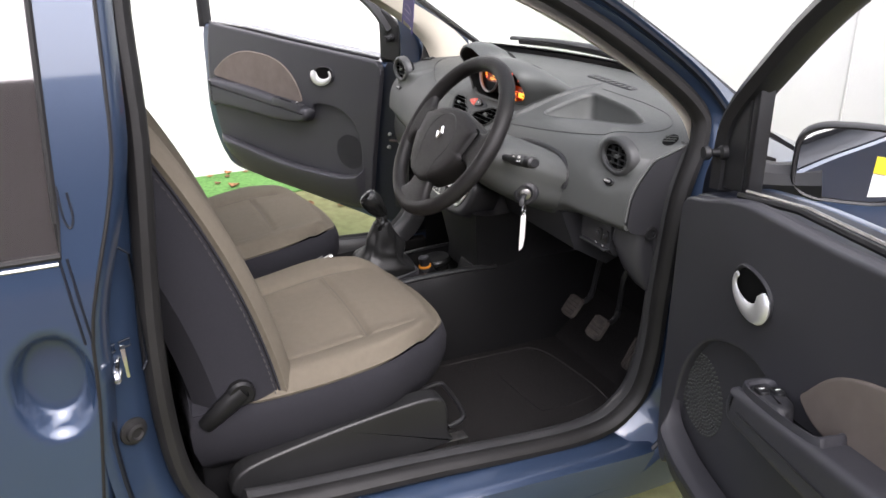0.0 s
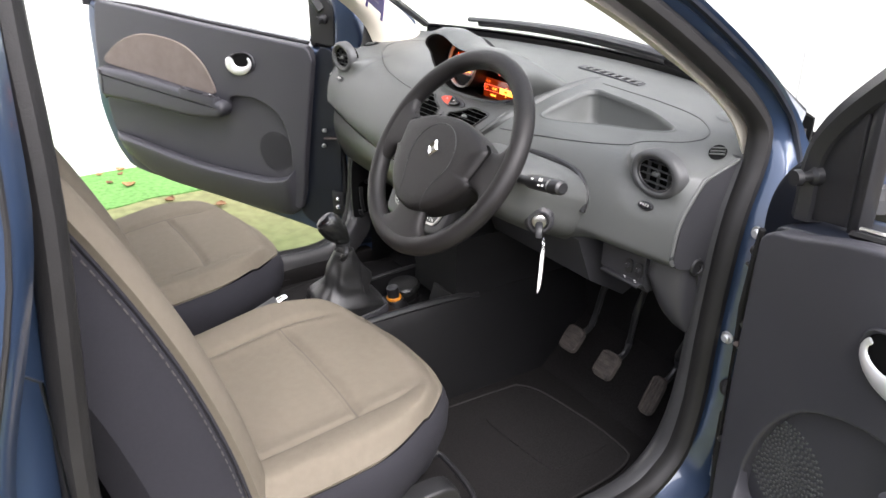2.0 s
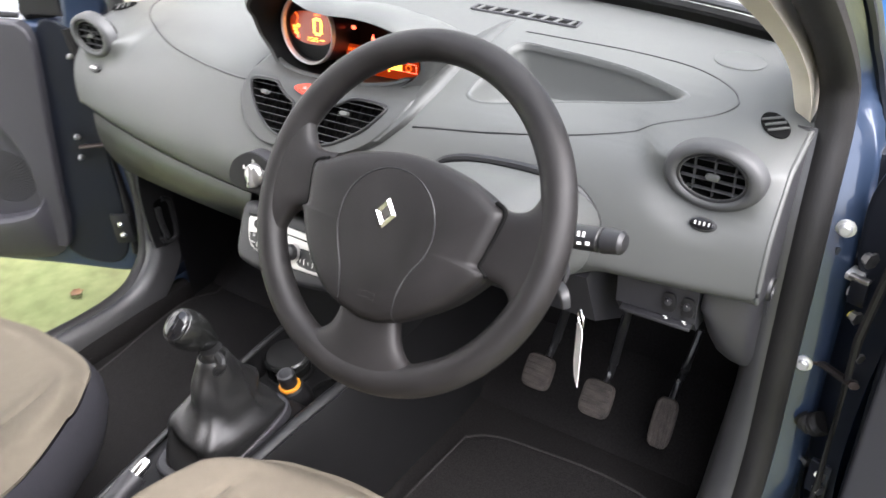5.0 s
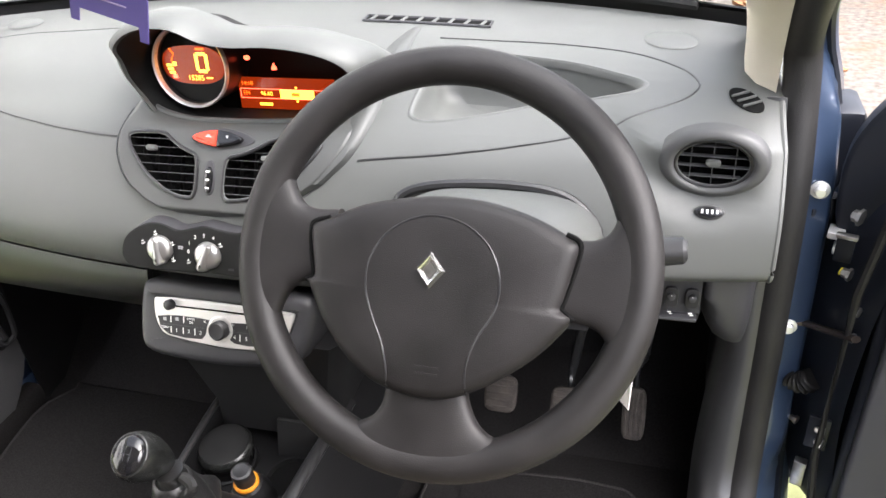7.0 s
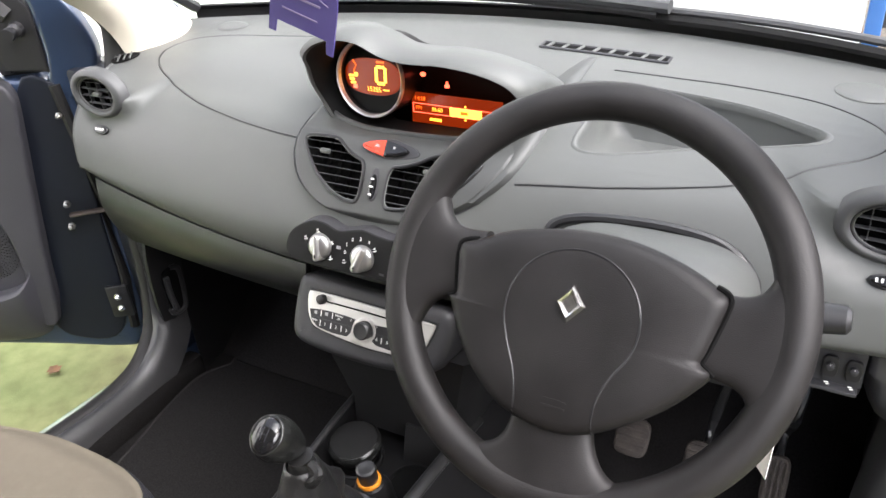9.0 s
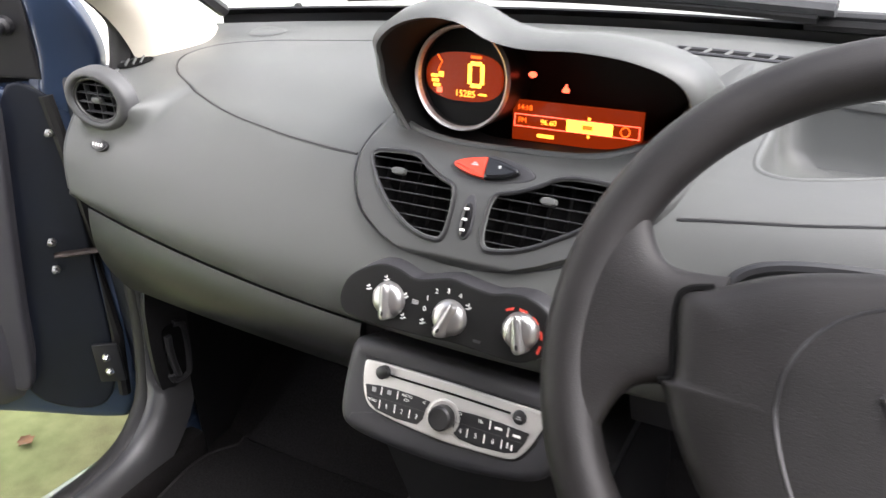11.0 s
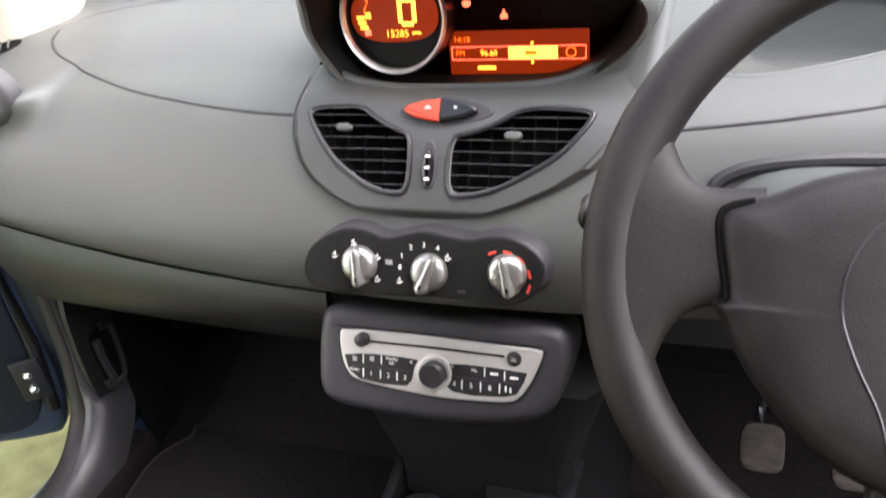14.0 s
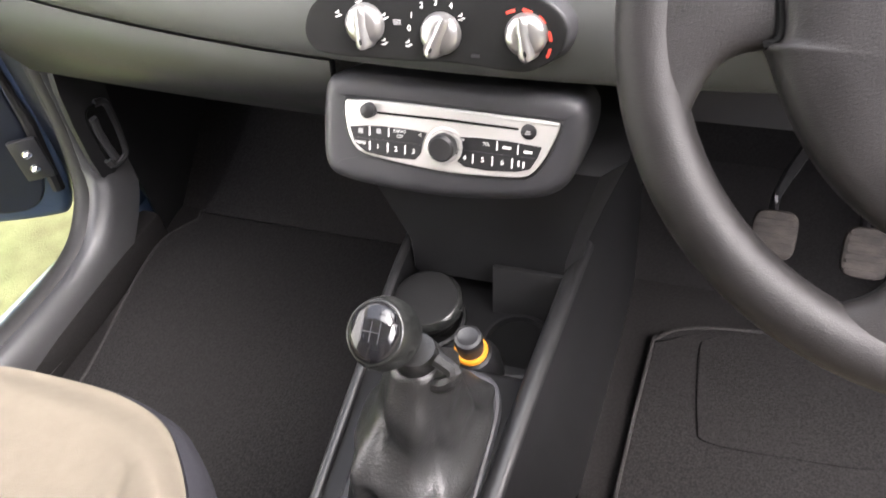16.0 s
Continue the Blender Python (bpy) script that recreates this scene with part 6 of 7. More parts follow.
for field, seps, rows_ in ((KEYS_L, [(-0.084, -0.0005), (-0.063, 0.0004), (-0.084, -0.0159), (-0.064, -0.0158), (-0.045, -0.0158)], [("1", -0.075, -0.0163), ("2", -0.055, -0.0163), ("3", -0.036, -0.0165), ("<", -0.029, 0.0012)]),
                           (KEYS_R, [(0.051, -0.0002), (0.072, -0.0018), (0.027, -0.0164), (0.047, -0.0164), (0.067, -0.0161)], [("4", 0.0185, -0.0165), ("5", 0.037, -0.0165), ("6", 0.057, -0.0165), (">", 0.016, 0.0012), ("TEL", 0.040, 0.0002)])):
    bm = B()
    slab(bm, field, 0.0008, R2)
    ko = part("key_field", bm, BLACK, radio, "black key field")
    bars([(x, y, 0.0013, 0.0095) for x, y in seps], UP, WHITE_MARK, ko, "key_mark")
    lo_, hi_ = min(x for x, y in field) + 0.006, max(x for x, y in field) - 0.006
    bars([((lo_ + hi_) / 2, -0.0088, hi_ - lo_, 0.0008)], UP, DASH_DARK, ko, "key_gap")
    for ch, x, y in rows_:
        lettering(ch, 0.0045 if len(ch) > 1 else 0.0074, UP @ Matrix.Translation((x, y, 0)), WHITE_MARK, ko)
    if field is KEYS_L:
        lettering("RADIO", 0.0045, UP @ Matrix.Translation((-0.051, 0.0026, 0)), WHITE_MARK, ko)
        lettering("CD", 0.0045, UP @ Matrix.Translation((-0.051, -0.0024, 0)), WHITE_MARK, ko)
        lettering("MENU", 0.0045, UP @ Matrix.Translation((-0.0945, -0.0135, 0)), WHITE_MARK, ko)
        bars([(-0.094, -0.0012, 0.005, 0.0050), (-0.074, 0.0004, 0.005, 0.0050)], UP, GREY_MARK, ko)
    else:
        bars([(0.061, -0.0012, 0.0085, 0.0026), (0.082, -0.0032, 0.0085, 0.0026), (0.0735, -0.0155, 0.0018, 0.006), (0.0785, -0.0165, 0.0018, 0.006)], UP, WHITE_MARK, ko)
bm = B()
lathe(bm, [(0.0195, -0.001), (0.0195, 0.0012), (0.0168, 0.0018), (0.0160, 0.0008)], R2 @ Matrix.Translation((-0.0035, -0.0072, 0)), 36)
part("knob_ring", bm, SILVER, radio)
bm = B()
lathe(bm, [(0.0138, 0), (0.0136, 0.011), (0.0115, 0.0135), (0.006, 0.0130)], R2 @ Matrix.Translation((-0.0035, -0.0072, 0.0005)), 36)
part("volume_knob", bm, BLACK, radio, "black turning knob")
for x, y, h in ((-0.0840, 0.0215, 0.008), (0.081, 0.0166, 0.001)):
    bm = B()
    lathe(bm, [(0.0078, 0), (0.0075, h), (0.006, h + 0.001)], R2 @ Matrix.Translation((x, y, 0)), 20)
    part("round_key", bm, BLACK, radio)
bars([(0.081, 0.0150, 0.006, 0.001), (0.081, 0.0172, 0.004, 0.0012)], R2 @ Matrix.Translation((0, 0, 0.0024)), GREY_MARK, radio)

# ---- steering column and switches ----
column = thing("steering_column", (0.387, 0.9, 0.85), "dark grey plastic steering column cowl", "steering column")
bm = B()
loops = []
for y, hw, zt, zb, xc in ((0.755, 0.05, 0.99, 0.93, 0.387), (0.775, 0.08, 1.0, 0.905, 0.388), (0.82, 0.105, 1.005, 0.87, 0.392), (0.88, 0.122, 0.992, 0.835, 0.392), (0.94, 0.130, 0.967, 0.815, 0.39), (1.02, 0.13, 0.93, 0.80, 0.39)):
    zc, hh = (zt + zb) / 2, (zt - zb) / 2
    loops.append([Vector((xc + hw * math.copysign(abs(math.cos(a)) ** 0.6, math.cos(a)) * (1 if math.sin(a) > 0 else 0.92), y, zc + hh * math.copysign(abs(math.sin(a)) ** 0.8, math.sin(a)))) for a in (2 * math.pi * i / 36 for i in range(36))])
rings(bm, loops)
part("cowl", bm, DASH, column, sharp=50)
bm = B()
tube(bm, spline([push(0.258, 0.915, 0.004), push(0.264, 0.938, 0.004), push(0.307, 0.951, 0.004), push(0.40, 0.954, 0.004), push(0.47, 0.944, 0.004), push(0.508, 0.915, 0.004), push(0.513, 0.885, 0.004)], 6), 0.0065, 8)
part("cowl_gap", bm, BLACK, column)


def stalk(sx):
    st = thing("column_stalk", (0.387 + sx * 0.10, 0.80, 0.975), "black column stalk with white symbols", "stalk", "column stalks")
    a, b = Vector((0.387 + sx * 0.095, 0.812, 0.972)), Vector((0.387 + sx * 0.222, 0.812, 0.990))
    w = (b - a).normalized()
    bm = B()
    pts = [a.lerp(b, t) for t in (0, 0.25, 0.35, 0.55, 0.78, 0.80)]
    tube(bm, pts, [0.009, 0.011, 0.0155, 0.0165, 0.0165, 0.013], 16, False, 0.8)
    part("lever", bm, BLACK, st)
    bm = B()
    tube(bm, [a.lerp(b, t) for t in (0.80, 0.82, 0.97, 1.0)], [0.013, 0.0165, 0.015, 0.010], 16, False, 0.85)
    part("turning_tip", bm, BLACK, st)
    m = frame_of(a.lerp(b, 0.62) + Vector((0, -0.013, 0.008)), w if w.x > 0 else -w, (0, 0.5, 0.85))
    bars([(-0.02, 0.002, 0.006, 0.003), (0.0, 0.003, 0.003, 0.006), (0.006, 0.003, 0.003, 0.006), (0.012, -0.006, 0.005, 0.004), (0.002, -0.007, 0.005, 0.003)], m, WHITE_MARK, st)
    return st


stalk(1)
stalk(-1)
lock = thing("ignition_lock", (0.507, 0.853, 0.87), "ignition lock barrel in the column cowl", "ignition lock")
way = Vector((0.75, -0.62, 0.2)).normalized()
LM = frame_of((0.493, 0.862, 0.882), Vector((0, 0, 1)).cross(way), (0, 0, 1))
LM = LM if LM.to_3x3().col[2].dot(way) > 0 else LM @ Matrix.Rotation(math.pi, 4, "Y")
bm = B()
lathe(bm, [(0.030, -0.02), (0.028, 0.004), (0.022, 0.010), (0.018, 0.010), (0.017, 0.003)], LM, 28)
part("barrel", bm, DASH_DARK, lock)
bm = B()
lathe(bm, [(0.0135, 0.0), (0.0135, 0.0105), (0.011, 0.012)], LM, 20)
part("lock_face", bm, STEEL, lock)
key = thing("car_key", (0.54, 0.835, 0.88), "metal key on a split ring with a white paper tag", "key")
bm = B()
p0 = LM @ Vector((0, 0, 0.010))
box(bm, (0, 0, 0.018), (0.010, 0.0025, 0.02), 0.0008, LM)
tube(bm, spline([p0 + way * 0.014, p0 + way * 0.028 + Vector((0, 0, 0.001)), p0 + way * 0.042 + Vector((0, 0, -0.007)), p0 + way * 0.048 + Vector((0, 0, -0.022))], 5), [0.006 + 0.0015 * math.sin(i * 0.2) for i in range(16)], 8, False, 0.6)
part("key_bow", bm, BLACK, key)
kr = Vector((0.560, 0.818, 0.868))
bm = B()
tube(bm, [kr + Vector((0.011 * math.cos(a) * 0.65, -0.011 * math.cos(a) * 0.76, 0.011 * math.sin(a))) for a in (2 * math.pi * i / 24 for i in range(24))], 0.0012, 6, True)
part("split_ring", bm, CHROME, key)
tag_m = frame_of(kr + Vector((0.0, 0, -0.009)), (0.6, -0.8, 0), (0.05, 0, 1))
bm = B()
slab(bm, [(-0.015, -0.068), (-0.006, -0.085), (0.015, -0.085), (0.015, -0.004), (0.006, 0.002), (-0.008, 0.0), (-0.015, -0.01)], 0.0008, tag_m)
part("paper_tag", bm, CARD, key, "white paper tag")
# lower panels
lowp = thing("knee_panel", (0.4, 1.0, 0.70), "lower dashboard panel with a switch row, darkened for its shade", "dashboard panel")
# panels darker than the dash, since shade is put into their colour
bm = B()
rings(bm, [[Vector((x, p.x + 0.018 * t, p.y)) for p in spline([(1.006, 0.85, 0), (0.998, 0.80, 0), (1.002, lerp(0.76, zb + 0.07, 0.7), 0), (1.022, zb + 0.025, 0), (1.06, zb, 0), (1.20, zb - 0.01, 0)], 5)] + [Vector((x, 1.20, 0.84))]
           for x, t, zb in ((0.645, 0.5, 0.748), (0.648, 0.1, 0.74), (0.656, 0, 0.722), (0.668, 0.2, 0.70), (0.685, 0.7, 0.682), (0.70, 1.2, 0.672), (0.708, 1.7, 0.668), (0.712, 2.4, 0.668))])
part("side_panel", bm, DASH_DARK, lowp, sharp=60)
bm = B()
rings(bm, [[(x, 1.0, 0.85), (x, 0.997, 0.772), (x, 1.01, 0.752), (x, 1.10, 0.75), (x, 1.10, 0.85)] for x in (0.53, 0.643)])
part("switch_panel", bm, DASH_DARK, lowp)
bm = B()
box(bm, (0.59, 0.993, 0.768), (0.10, 0.016, 0.006), 0.002)
part("ledge", bm, DASH_DARK, lowp)
bm = B()
rings(bm, [[(x, 0.96, 0.82), (x, 1.0, 0.72), (x, 1.10, 0.66), (x, 1.2, 0.70), (x, 1.1, 0.84)] for x in (0.17, 0.50)])
part("knee_bolster", bm, DASH_DARK, lowp)
for x in (0.606, 0.632):
    m = frame_of((x, 0.9965, 0.797), (1, 0, 0), (0, 0.05, 1))
    bm = B()
    slab(bm, oval(0.009, 0.015, 18, power=3.5), 0.004, m, 0.001)
    sw = part("switch", bm, BLACK, lowp)
    bm = B()
    lathe(bm, [(0.005, 0), (0.005, 0.007), (0.003, 0.008)], m @ Matrix.Translation((0, 0.003, 0.002)), 12)
    part("switch_wheel", bm, DASH_DARK, sw)
    bars([(-0.001, -0.0185, 0.0045, 0.0016), (0.001, -0.0210, 0.004, 0.0012), (0.0, 0.004, 0.001, 0.006)], m @ Matrix.Translation((0, 0, 0.0095)), WHITE_MARK, lowp)
airbag = thing("airbag_switch", (0.718, 1.05, 0.79), "small round key switch in the dashboard's end", "switch")
AM = frame_of((0.717, 1.05, 0.825), (0, 1, 0), (0, 0, 1))
bm = B()
lathe(bm, [(0.017, 0), (0.016, 0.004), (0.012, 0.005), (0.011, 0.002)], AM, 24)
part("bezel", bm, BLACK, airbag)
bars([(0, 0.004, 0.003, 0.006), (0.003, -0.006, 0.004, 0.004)], AM @ Matrix.Translation((0, 0, 0.0055)), CHROME, airbag)
gl = thing("glovebox", (-0.4, 1.0, 0.72), "lower glovebox panel, blackened for the shade below the dashboard", "glovebox")
bm = B()


def glove(x, v):
    s2 = ((x - 0.02) / 0.66) ** 2
    y0, z0 = 0.946 + 0.055 * s2, 0.796 + 0.030 * s2
    return Vector((x, y0 - 0.010 * math.sin(math.pi * v) + 0.034 * v ** 2, z0 - 0.006 - (0.088 + 0.055 * s2) * v))


# lid coloured nearly black: the dashboard overhang's shade is in its colour
grid(bm, glove, frange(-0.68, -0.14, 30), frange(0, 1, 10), 0.012)
part("glovebox_lid", bm, EDGE_BLACK, gl, sharp=60)
bm = B()
tube(bm, spline([glove(-0.442, 0.30) + Vector((0, -0.001, 0)), glove(-0.425, 0.42) + Vector((0, -0.001, 0)), glove(-0.418, 0.46) + Vector((0, -0.001, 0))], 4), 0.003, 6)
tube(bm, spline([glove(-0.392, 0.50) + Vector((0, -0.001, 0)), glove(-0.372, 0.56) + Vector((0, -0.001, 0)), glove(-0.355, 0.55) + Vector((0, -0.001, 0))], 4), 0.004, 6)
part("finger_slot", bm, BLACK, gl)
bm = B()
tube(bm, [glove(-0.209, v) + Vector((0, -0.001, 0)) for v in frange(0.02, 0.30, 6)], 0.0018, 6)
part("panel_gap", bm, BLACK, gl)

# steering wheel dressing
bm = B()
cover = [(-0.033, -0.119), (-0.034, -0.100), (-0.040, -0.077), (-0.051, -0.054), (-0.0595, -0.030)]
cover += [(0.002 + 0.063 * math.cos(a), -0.018 + 0.061 * math.sin(a)) for a in (radians(d) for d in range(172, -13, -12))]
cover += [(0.060, -0.042), (0.048, -0.063), (0.041, -0.084), (0.040, -0.100), (0.041, -0.116)]
tube(bm, [on_pad(p.x, p.y, -0.0004) for p in spline([(x, y, 0) for x, y in cover], 4)], 0.0012, 6)
part("cover_line", bm, BLACK, wheel)
for seam_pts in (((-0.106, 0.0345), (-0.119, 0.031), (-0.1245, 0.024), (-0.1225, 0.003), (-0.1185, -0.021), (-0.1255, -0.0262)), ((0.118, 0.036), (0.128, 0.032), (0.1315, 0.025), (0.129, 0.008), (0.122, -0.020), (0.1195, -0.030), (0.124, -0.0345), (0.130, -0.0395))):
    bm = B()
    tube(bm, [WM @ Vector((p.x, p.y, 0.0125)) for p in spline([(x, y, 0) for x, y in seam_pts], 4)], 0.0024, 6)
    part("cover_line", bm, RECESS_SHADE, wheel, "dark gap round the airbag cover")
bm = B()
dia_o = [(0, 0.0172), (0.0142, 0), (0, -0.0172), (-0.0142, 0)]
dia_i = [(0, 0.0082), (0.0066, 0), (0, -0.0082), (-0.0066, 0)]
top_o = [on_pad(x, y - 0.0065) for x, y in dia_o]
mid_r = [on_pad(x * 0.76, y * 0.76 - 0.0065, 0.0042) for x, y in dia_o]
low_i = [on_pad(x, y - 0.0065, 0.0006) for x, y in dia_i]
rings(bm, [top_o, mid_r, low_i], cap=False)
part("badge", bm, CHROME, wheel, "plain chrome diamond badge", sharp=10)
bm = B()
bm.faces.new([bm.verts.new(p + WN * 0.0003) for p in low_i])
part("badge_centre", bm, STEEL, wheel)
# faint pressed bars on the airbag cover
for dy in (0.0, -0.006):
    bm = B()
    box(bm, (0, 0, 0), (0.022, 0.002, 0.0006), 0, frame_of(on_pad(0.004, -0.094 + dy, 0.0002), (1, 0, 0), WUP))
    part("pressed_mark", bm, WHEEL, wheel)

# ---- centre console ----
console = thing("centre_console", (CX, 0.7, 0.42), "black plastic centre console with cup holders", "console")
bm = B()
prof = []
for y, hw, z, sunk in ((0.30, 0.075, 0.475, 0.004), (0.45, 0.083, 0.503, 0.004), (0.62, 0.095, 0.524, 0.004), (0.772, 0.110, 0.531, 0.005), (0.782, 0.111, 0.531, 0.012), (0.788, 0.112, 0.532, 0.056), (0.95, 0.120, 0.537, 0.058), (1.12, 0.126, 0.535, 0.056), (1.335, 0.126, 0.53, 0.052)):
    prof.append([(CX + sx * w, y, zz) for sx, w, zz in ((-1, hw + 0.035, 0.27), (-1, hw + 0.004, z - 0.03), (-1, hw - 0.012, z), (-0.86, hw, z - 0.004), (-0.82, hw, z - sunk), (0.82, hw, z - sunk), (0.86, hw, z - 0.004), (1, hw - 0.012, z), (1, hw + 0.004, z - 0.03), (1, hw + 0.035, 0.27))])
rings(bm, prof)
part("console_body", bm, CONSOLE, console, sharp=40)
bm = B()
rings(bm, [[(CX + s_ * hw, y + dy, z) for s_, dy in ((-1, 0.03), (-0.85, 0.0), (0.85, 0.0), (1, 0.03), (1, 0.40), (-1, 0.40))] for hw, y, z in ((0.112, 0.925, 0.50), (0.113, 0.93, 0.55), (0.134, 0.918, 0.63), (0.158, 0.907, 0.71))])
part("centre_pillar", bm, EDGE_BLACK, console, "dark pillar below the radio", sharp=40)
for sx in (-1, 1):
    bm = B()
    tube(bm, spline([(CX + sx * 0.071, 0.33, 0.485), (CX + sx * 0.079, 0.52, 0.514), (CX + sx * 0.091, 0.72, 0.531), (CX + sx * 0.103, 0.88, 0.536), (CX + sx * 0.110, 0.985, 0.530)], 6), 0.006 if sx < 0 else 0.011, 12, False, 0.7)
    part("console_edge", bm, EDGE_BLACK, console)
# cup wells
for x, y, r, d in ((-0.045, 0.868, 0.042, 0.0), (0.072, 0.850, 0.040, 0.0)):
    bm = B()
    m = Matrix.Translation((x, y, 0.479)) @ Matrix.Rotation(radians(6), 4, "X")
    lathe(bm, [(r + 0.006, -0.006), (r + 0.004, 0.005), (r, 0.006), (r - 0.003, 0.0), (r - 0.006, -0.001)], m, 32, cap=False)
    well = part("cup_well", bm, CONSOLE, console)
    # flat disc, black for the shade at the bottom of a deep well
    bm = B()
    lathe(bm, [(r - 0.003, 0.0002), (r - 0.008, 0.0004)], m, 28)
    part("well_floor", bm, RECESS_SHADE, well)
bm = B()
rings(bm, [[(0.028, 0.897 + d, 0.478), (0.112, 0.897 + d, 0.478), (0.114, 0.919 + d, 0.536), (0.026, 0.919 + d, 0.536)] for d in (0.0, 0.006)])
part("ledge", bm, EDGE_BLACK, console)
ash = thing("ashtray", (-0.045, 0.868, 0.525), "black round ashtray in the cup well", "ashtray")
bm = B()
lathe(bm, [(0.030, -0.045), (0.036, -0.008), (0.0415, -0.006), (0.0435, 0.002), (0.0425, 0.010), (0.038, 0.0145), (0.030, 0.0155), (0.012, 0.0125)], Matrix.Translation((-0.045, 0.870, 0.506)) @ Matrix.Rotation(radians(6), 4, "X"), 40)
part("lid", bm, LINING, ash)
bm = B()
lathe(bm, [(0.0405, -0.007), (0.0440, -0.001), (0.0445, 0.006), (0.0425, 0.0105), (0.0395, 0.0135)], Matrix.Translation((-0.045, 0.870, 0.506)) @ Matrix.Rotation(radians(6), 4, "X"), 40, cap=False)
part("lip", bm, KNOB, ash, "glossy rounded lip of the lid")
lighter = thing("cigarette_lighter", (0.034, 0.80, 0.52), "black push knob in an orange ring", "lighter")
m = Matrix.Translation((0.034, 0.80, 0.512)) @ Matrix.Rotation(radians(8), 4, "X")
for nm, mt, prof in (("collar", CONSOLE, [(0.033, -0.045), (0.031, -0.004), (0.026, 0.004), (0.023, 0.016), (0.0195, 0.019), (0.017, 0.018)]), ("ring", ORANGE_PAINT, [(0.0185, 0.016), (0.019, 0.0225), (0.0175, 0.025), (0.015, 0.025)]), ("knob", BLACK, [(0.015, 0.022), (0.015, 0.040), (0.016, 0.043), (0.015, 0.050), (0.0115, 0.0515), (0.005, 0.050)])):
    bm = B()
    lathe(bm, prof, m, 28)
    part(nm, bm, mt, lighter)

# gear lever
gear = thing("gear_lever", (0.03, 0.66, 0.49), "gear lever with a black knob and a creased gaiter", "gear lever")
bm = B()
loops = []
base_c, top_c = Vector((0.022, 0.662, 0.524)), Vector((0.038, 0.666, 0.688))
for i in range(22):
    t = i / 21
    c = base_c.lerp(top_c, t)
    rx, ry = lerp(0.060, 0.0245, t ** 1.05), lerp(0.094, 0.026, t ** 0.9)
    pw = lerp(4.0, 2.0, t)
    ring_ = []
    for j in range(64):
        a = 2 * math.pi * j / 64
        ca, sa = math.cos(a), math.sin(a)
        fold = 1 + 0.34 * math.sin(math.pi * t) * noise.noise(Vector((1.6 * ca, 1.6 * sa, 3.2 * t + 1.0 * ca))) + 0.12 * math.sin(math.pi * t) * (math.cos(4 * a + 0.6) * 0.8 + 0.35 * math.cos(7 * a + 5 * t)) + 0.05 * math.sin(math.pi * t) * math.sin(9 * t + 2 * a) + 0.15 * math.exp(-((t - 0.30 - 0.13 * math.cos(a + 2.2)) / 0.075) ** 2) - 0.12 * math.exp(-((t - 0.52 - 0.16 * math.cos(a + 2.2)) / 0.10) ** 2)
        ring_.append(c + Vector((rx * fold * math.copysign(abs(ca) ** (2 / pw), ca), ry * fold * math.copysign(abs(sa) ** (2 / pw), sa), 0.006 * math.sin(3 * a + 6 * t) * math.sin(math.pi * t))))
    loops.append(ring_)
for k_, dz in ((0.93, 0.006), (0.80, 0.008), (0.68, 0.004), (0.62, -0.004)):
    mid = sum(loops[21], Vector()) / 64
    loops.append([mid + (p - mid) * k_ + Vector((0, 0, dz)) for p in loops[21]])
rings(bm, loops)
part("gaiter", bm, GAITER, gear, "creased black leatherette gaiter", sharp=80)
bm = B()
frame_pts = [(x, y) for x, y in oval(0.066, 0.108, 40, power=4.5)]
m = Matrix.Translation((0.022, 0.660, 0.524)) @ Matrix.Rotation(radians(6), 4, "X")
rings(bm, [[m @ Vector((x * k, y * k, z)) for x, y in frame_pts] for k, z in ((1.0, -0.012), (1.0, 0.004), (0.985, 0.009), (0.95, 0.011), (0.86, 0.009), (0.83, -0.008))], cap=False)
part("gaiter_frame", bm, DASH_DARK, gear, "grey gaiter frame")
bm = B()
tube(bm, [top_c + Vector((0, 0, -0.012)), top_c + Vector((0.002, 0, 0.004)), top_c + Vector((0.001, -0.001, 0.022))], [0.024, 0.021, 0.017], 18)
part("collar", bm, GAITER, gear)
bm = B()
tube(bm, spline([top_c + Vector((0.016, -0.012, -0.008)), top_c + Vector((0.030, -0.016, 0.002)), top_c + Vector((0.038, -0.012, 0.016)), top_c + Vector((0.022, -0.006, 0.022))], 5), 0.007, 8)
part("gaiter_loop", bm, GAITER, gear)
kz = Vector((0.03, -0.58, 0.80)).normalized()
kx = Vector((1, 0, 0.0)).normalized()
km = frame_of((0.0275, 0.645, 0.753), kx, kz.cross(kx)) @ Matrix.Scale(0.88, 4)
bm = B()
lathe(bm, [(0.015, -0.060), (0.019, -0.050), (0.0255, -0.032), (0.0305, -0.012), (0.0318, 0.004), (0.0305, 0.017), (0.0275, 0.0265), (0.0262, 0.0285), (0.0255, 0.0285)], km @ Matrix.Diagonal((0.96, 1.06, 1.0, 1.0)), 40)
knob = part("knob", bm, KNOB, gear, "smooth black gear knob", sharp=60)
bm = B()
lathe(bm, [(0.0256, 0.0275), (0.0248, 0.0300), (0.022, 0.0330), (0.017, 0.0358), (0.010, 0.0378), (0.003, 0.0384)], km @ Matrix.Diagonal((0.90, 1.06, 1.0, 1.0)), 40)
part("cap", bm, GLOSS_BLACK, knob, "glossy shift pattern cap")
bars([(-0.008, 0, 0.0007, 0.018), (0, 0, 0.0007, 0.018), (0.008, 0, 0.0007, 0.018), (0, 0, 0.017, 0.0007)], km @ Matrix.Translation((0, 0, 0.0384)), DASH_DARK, knob)

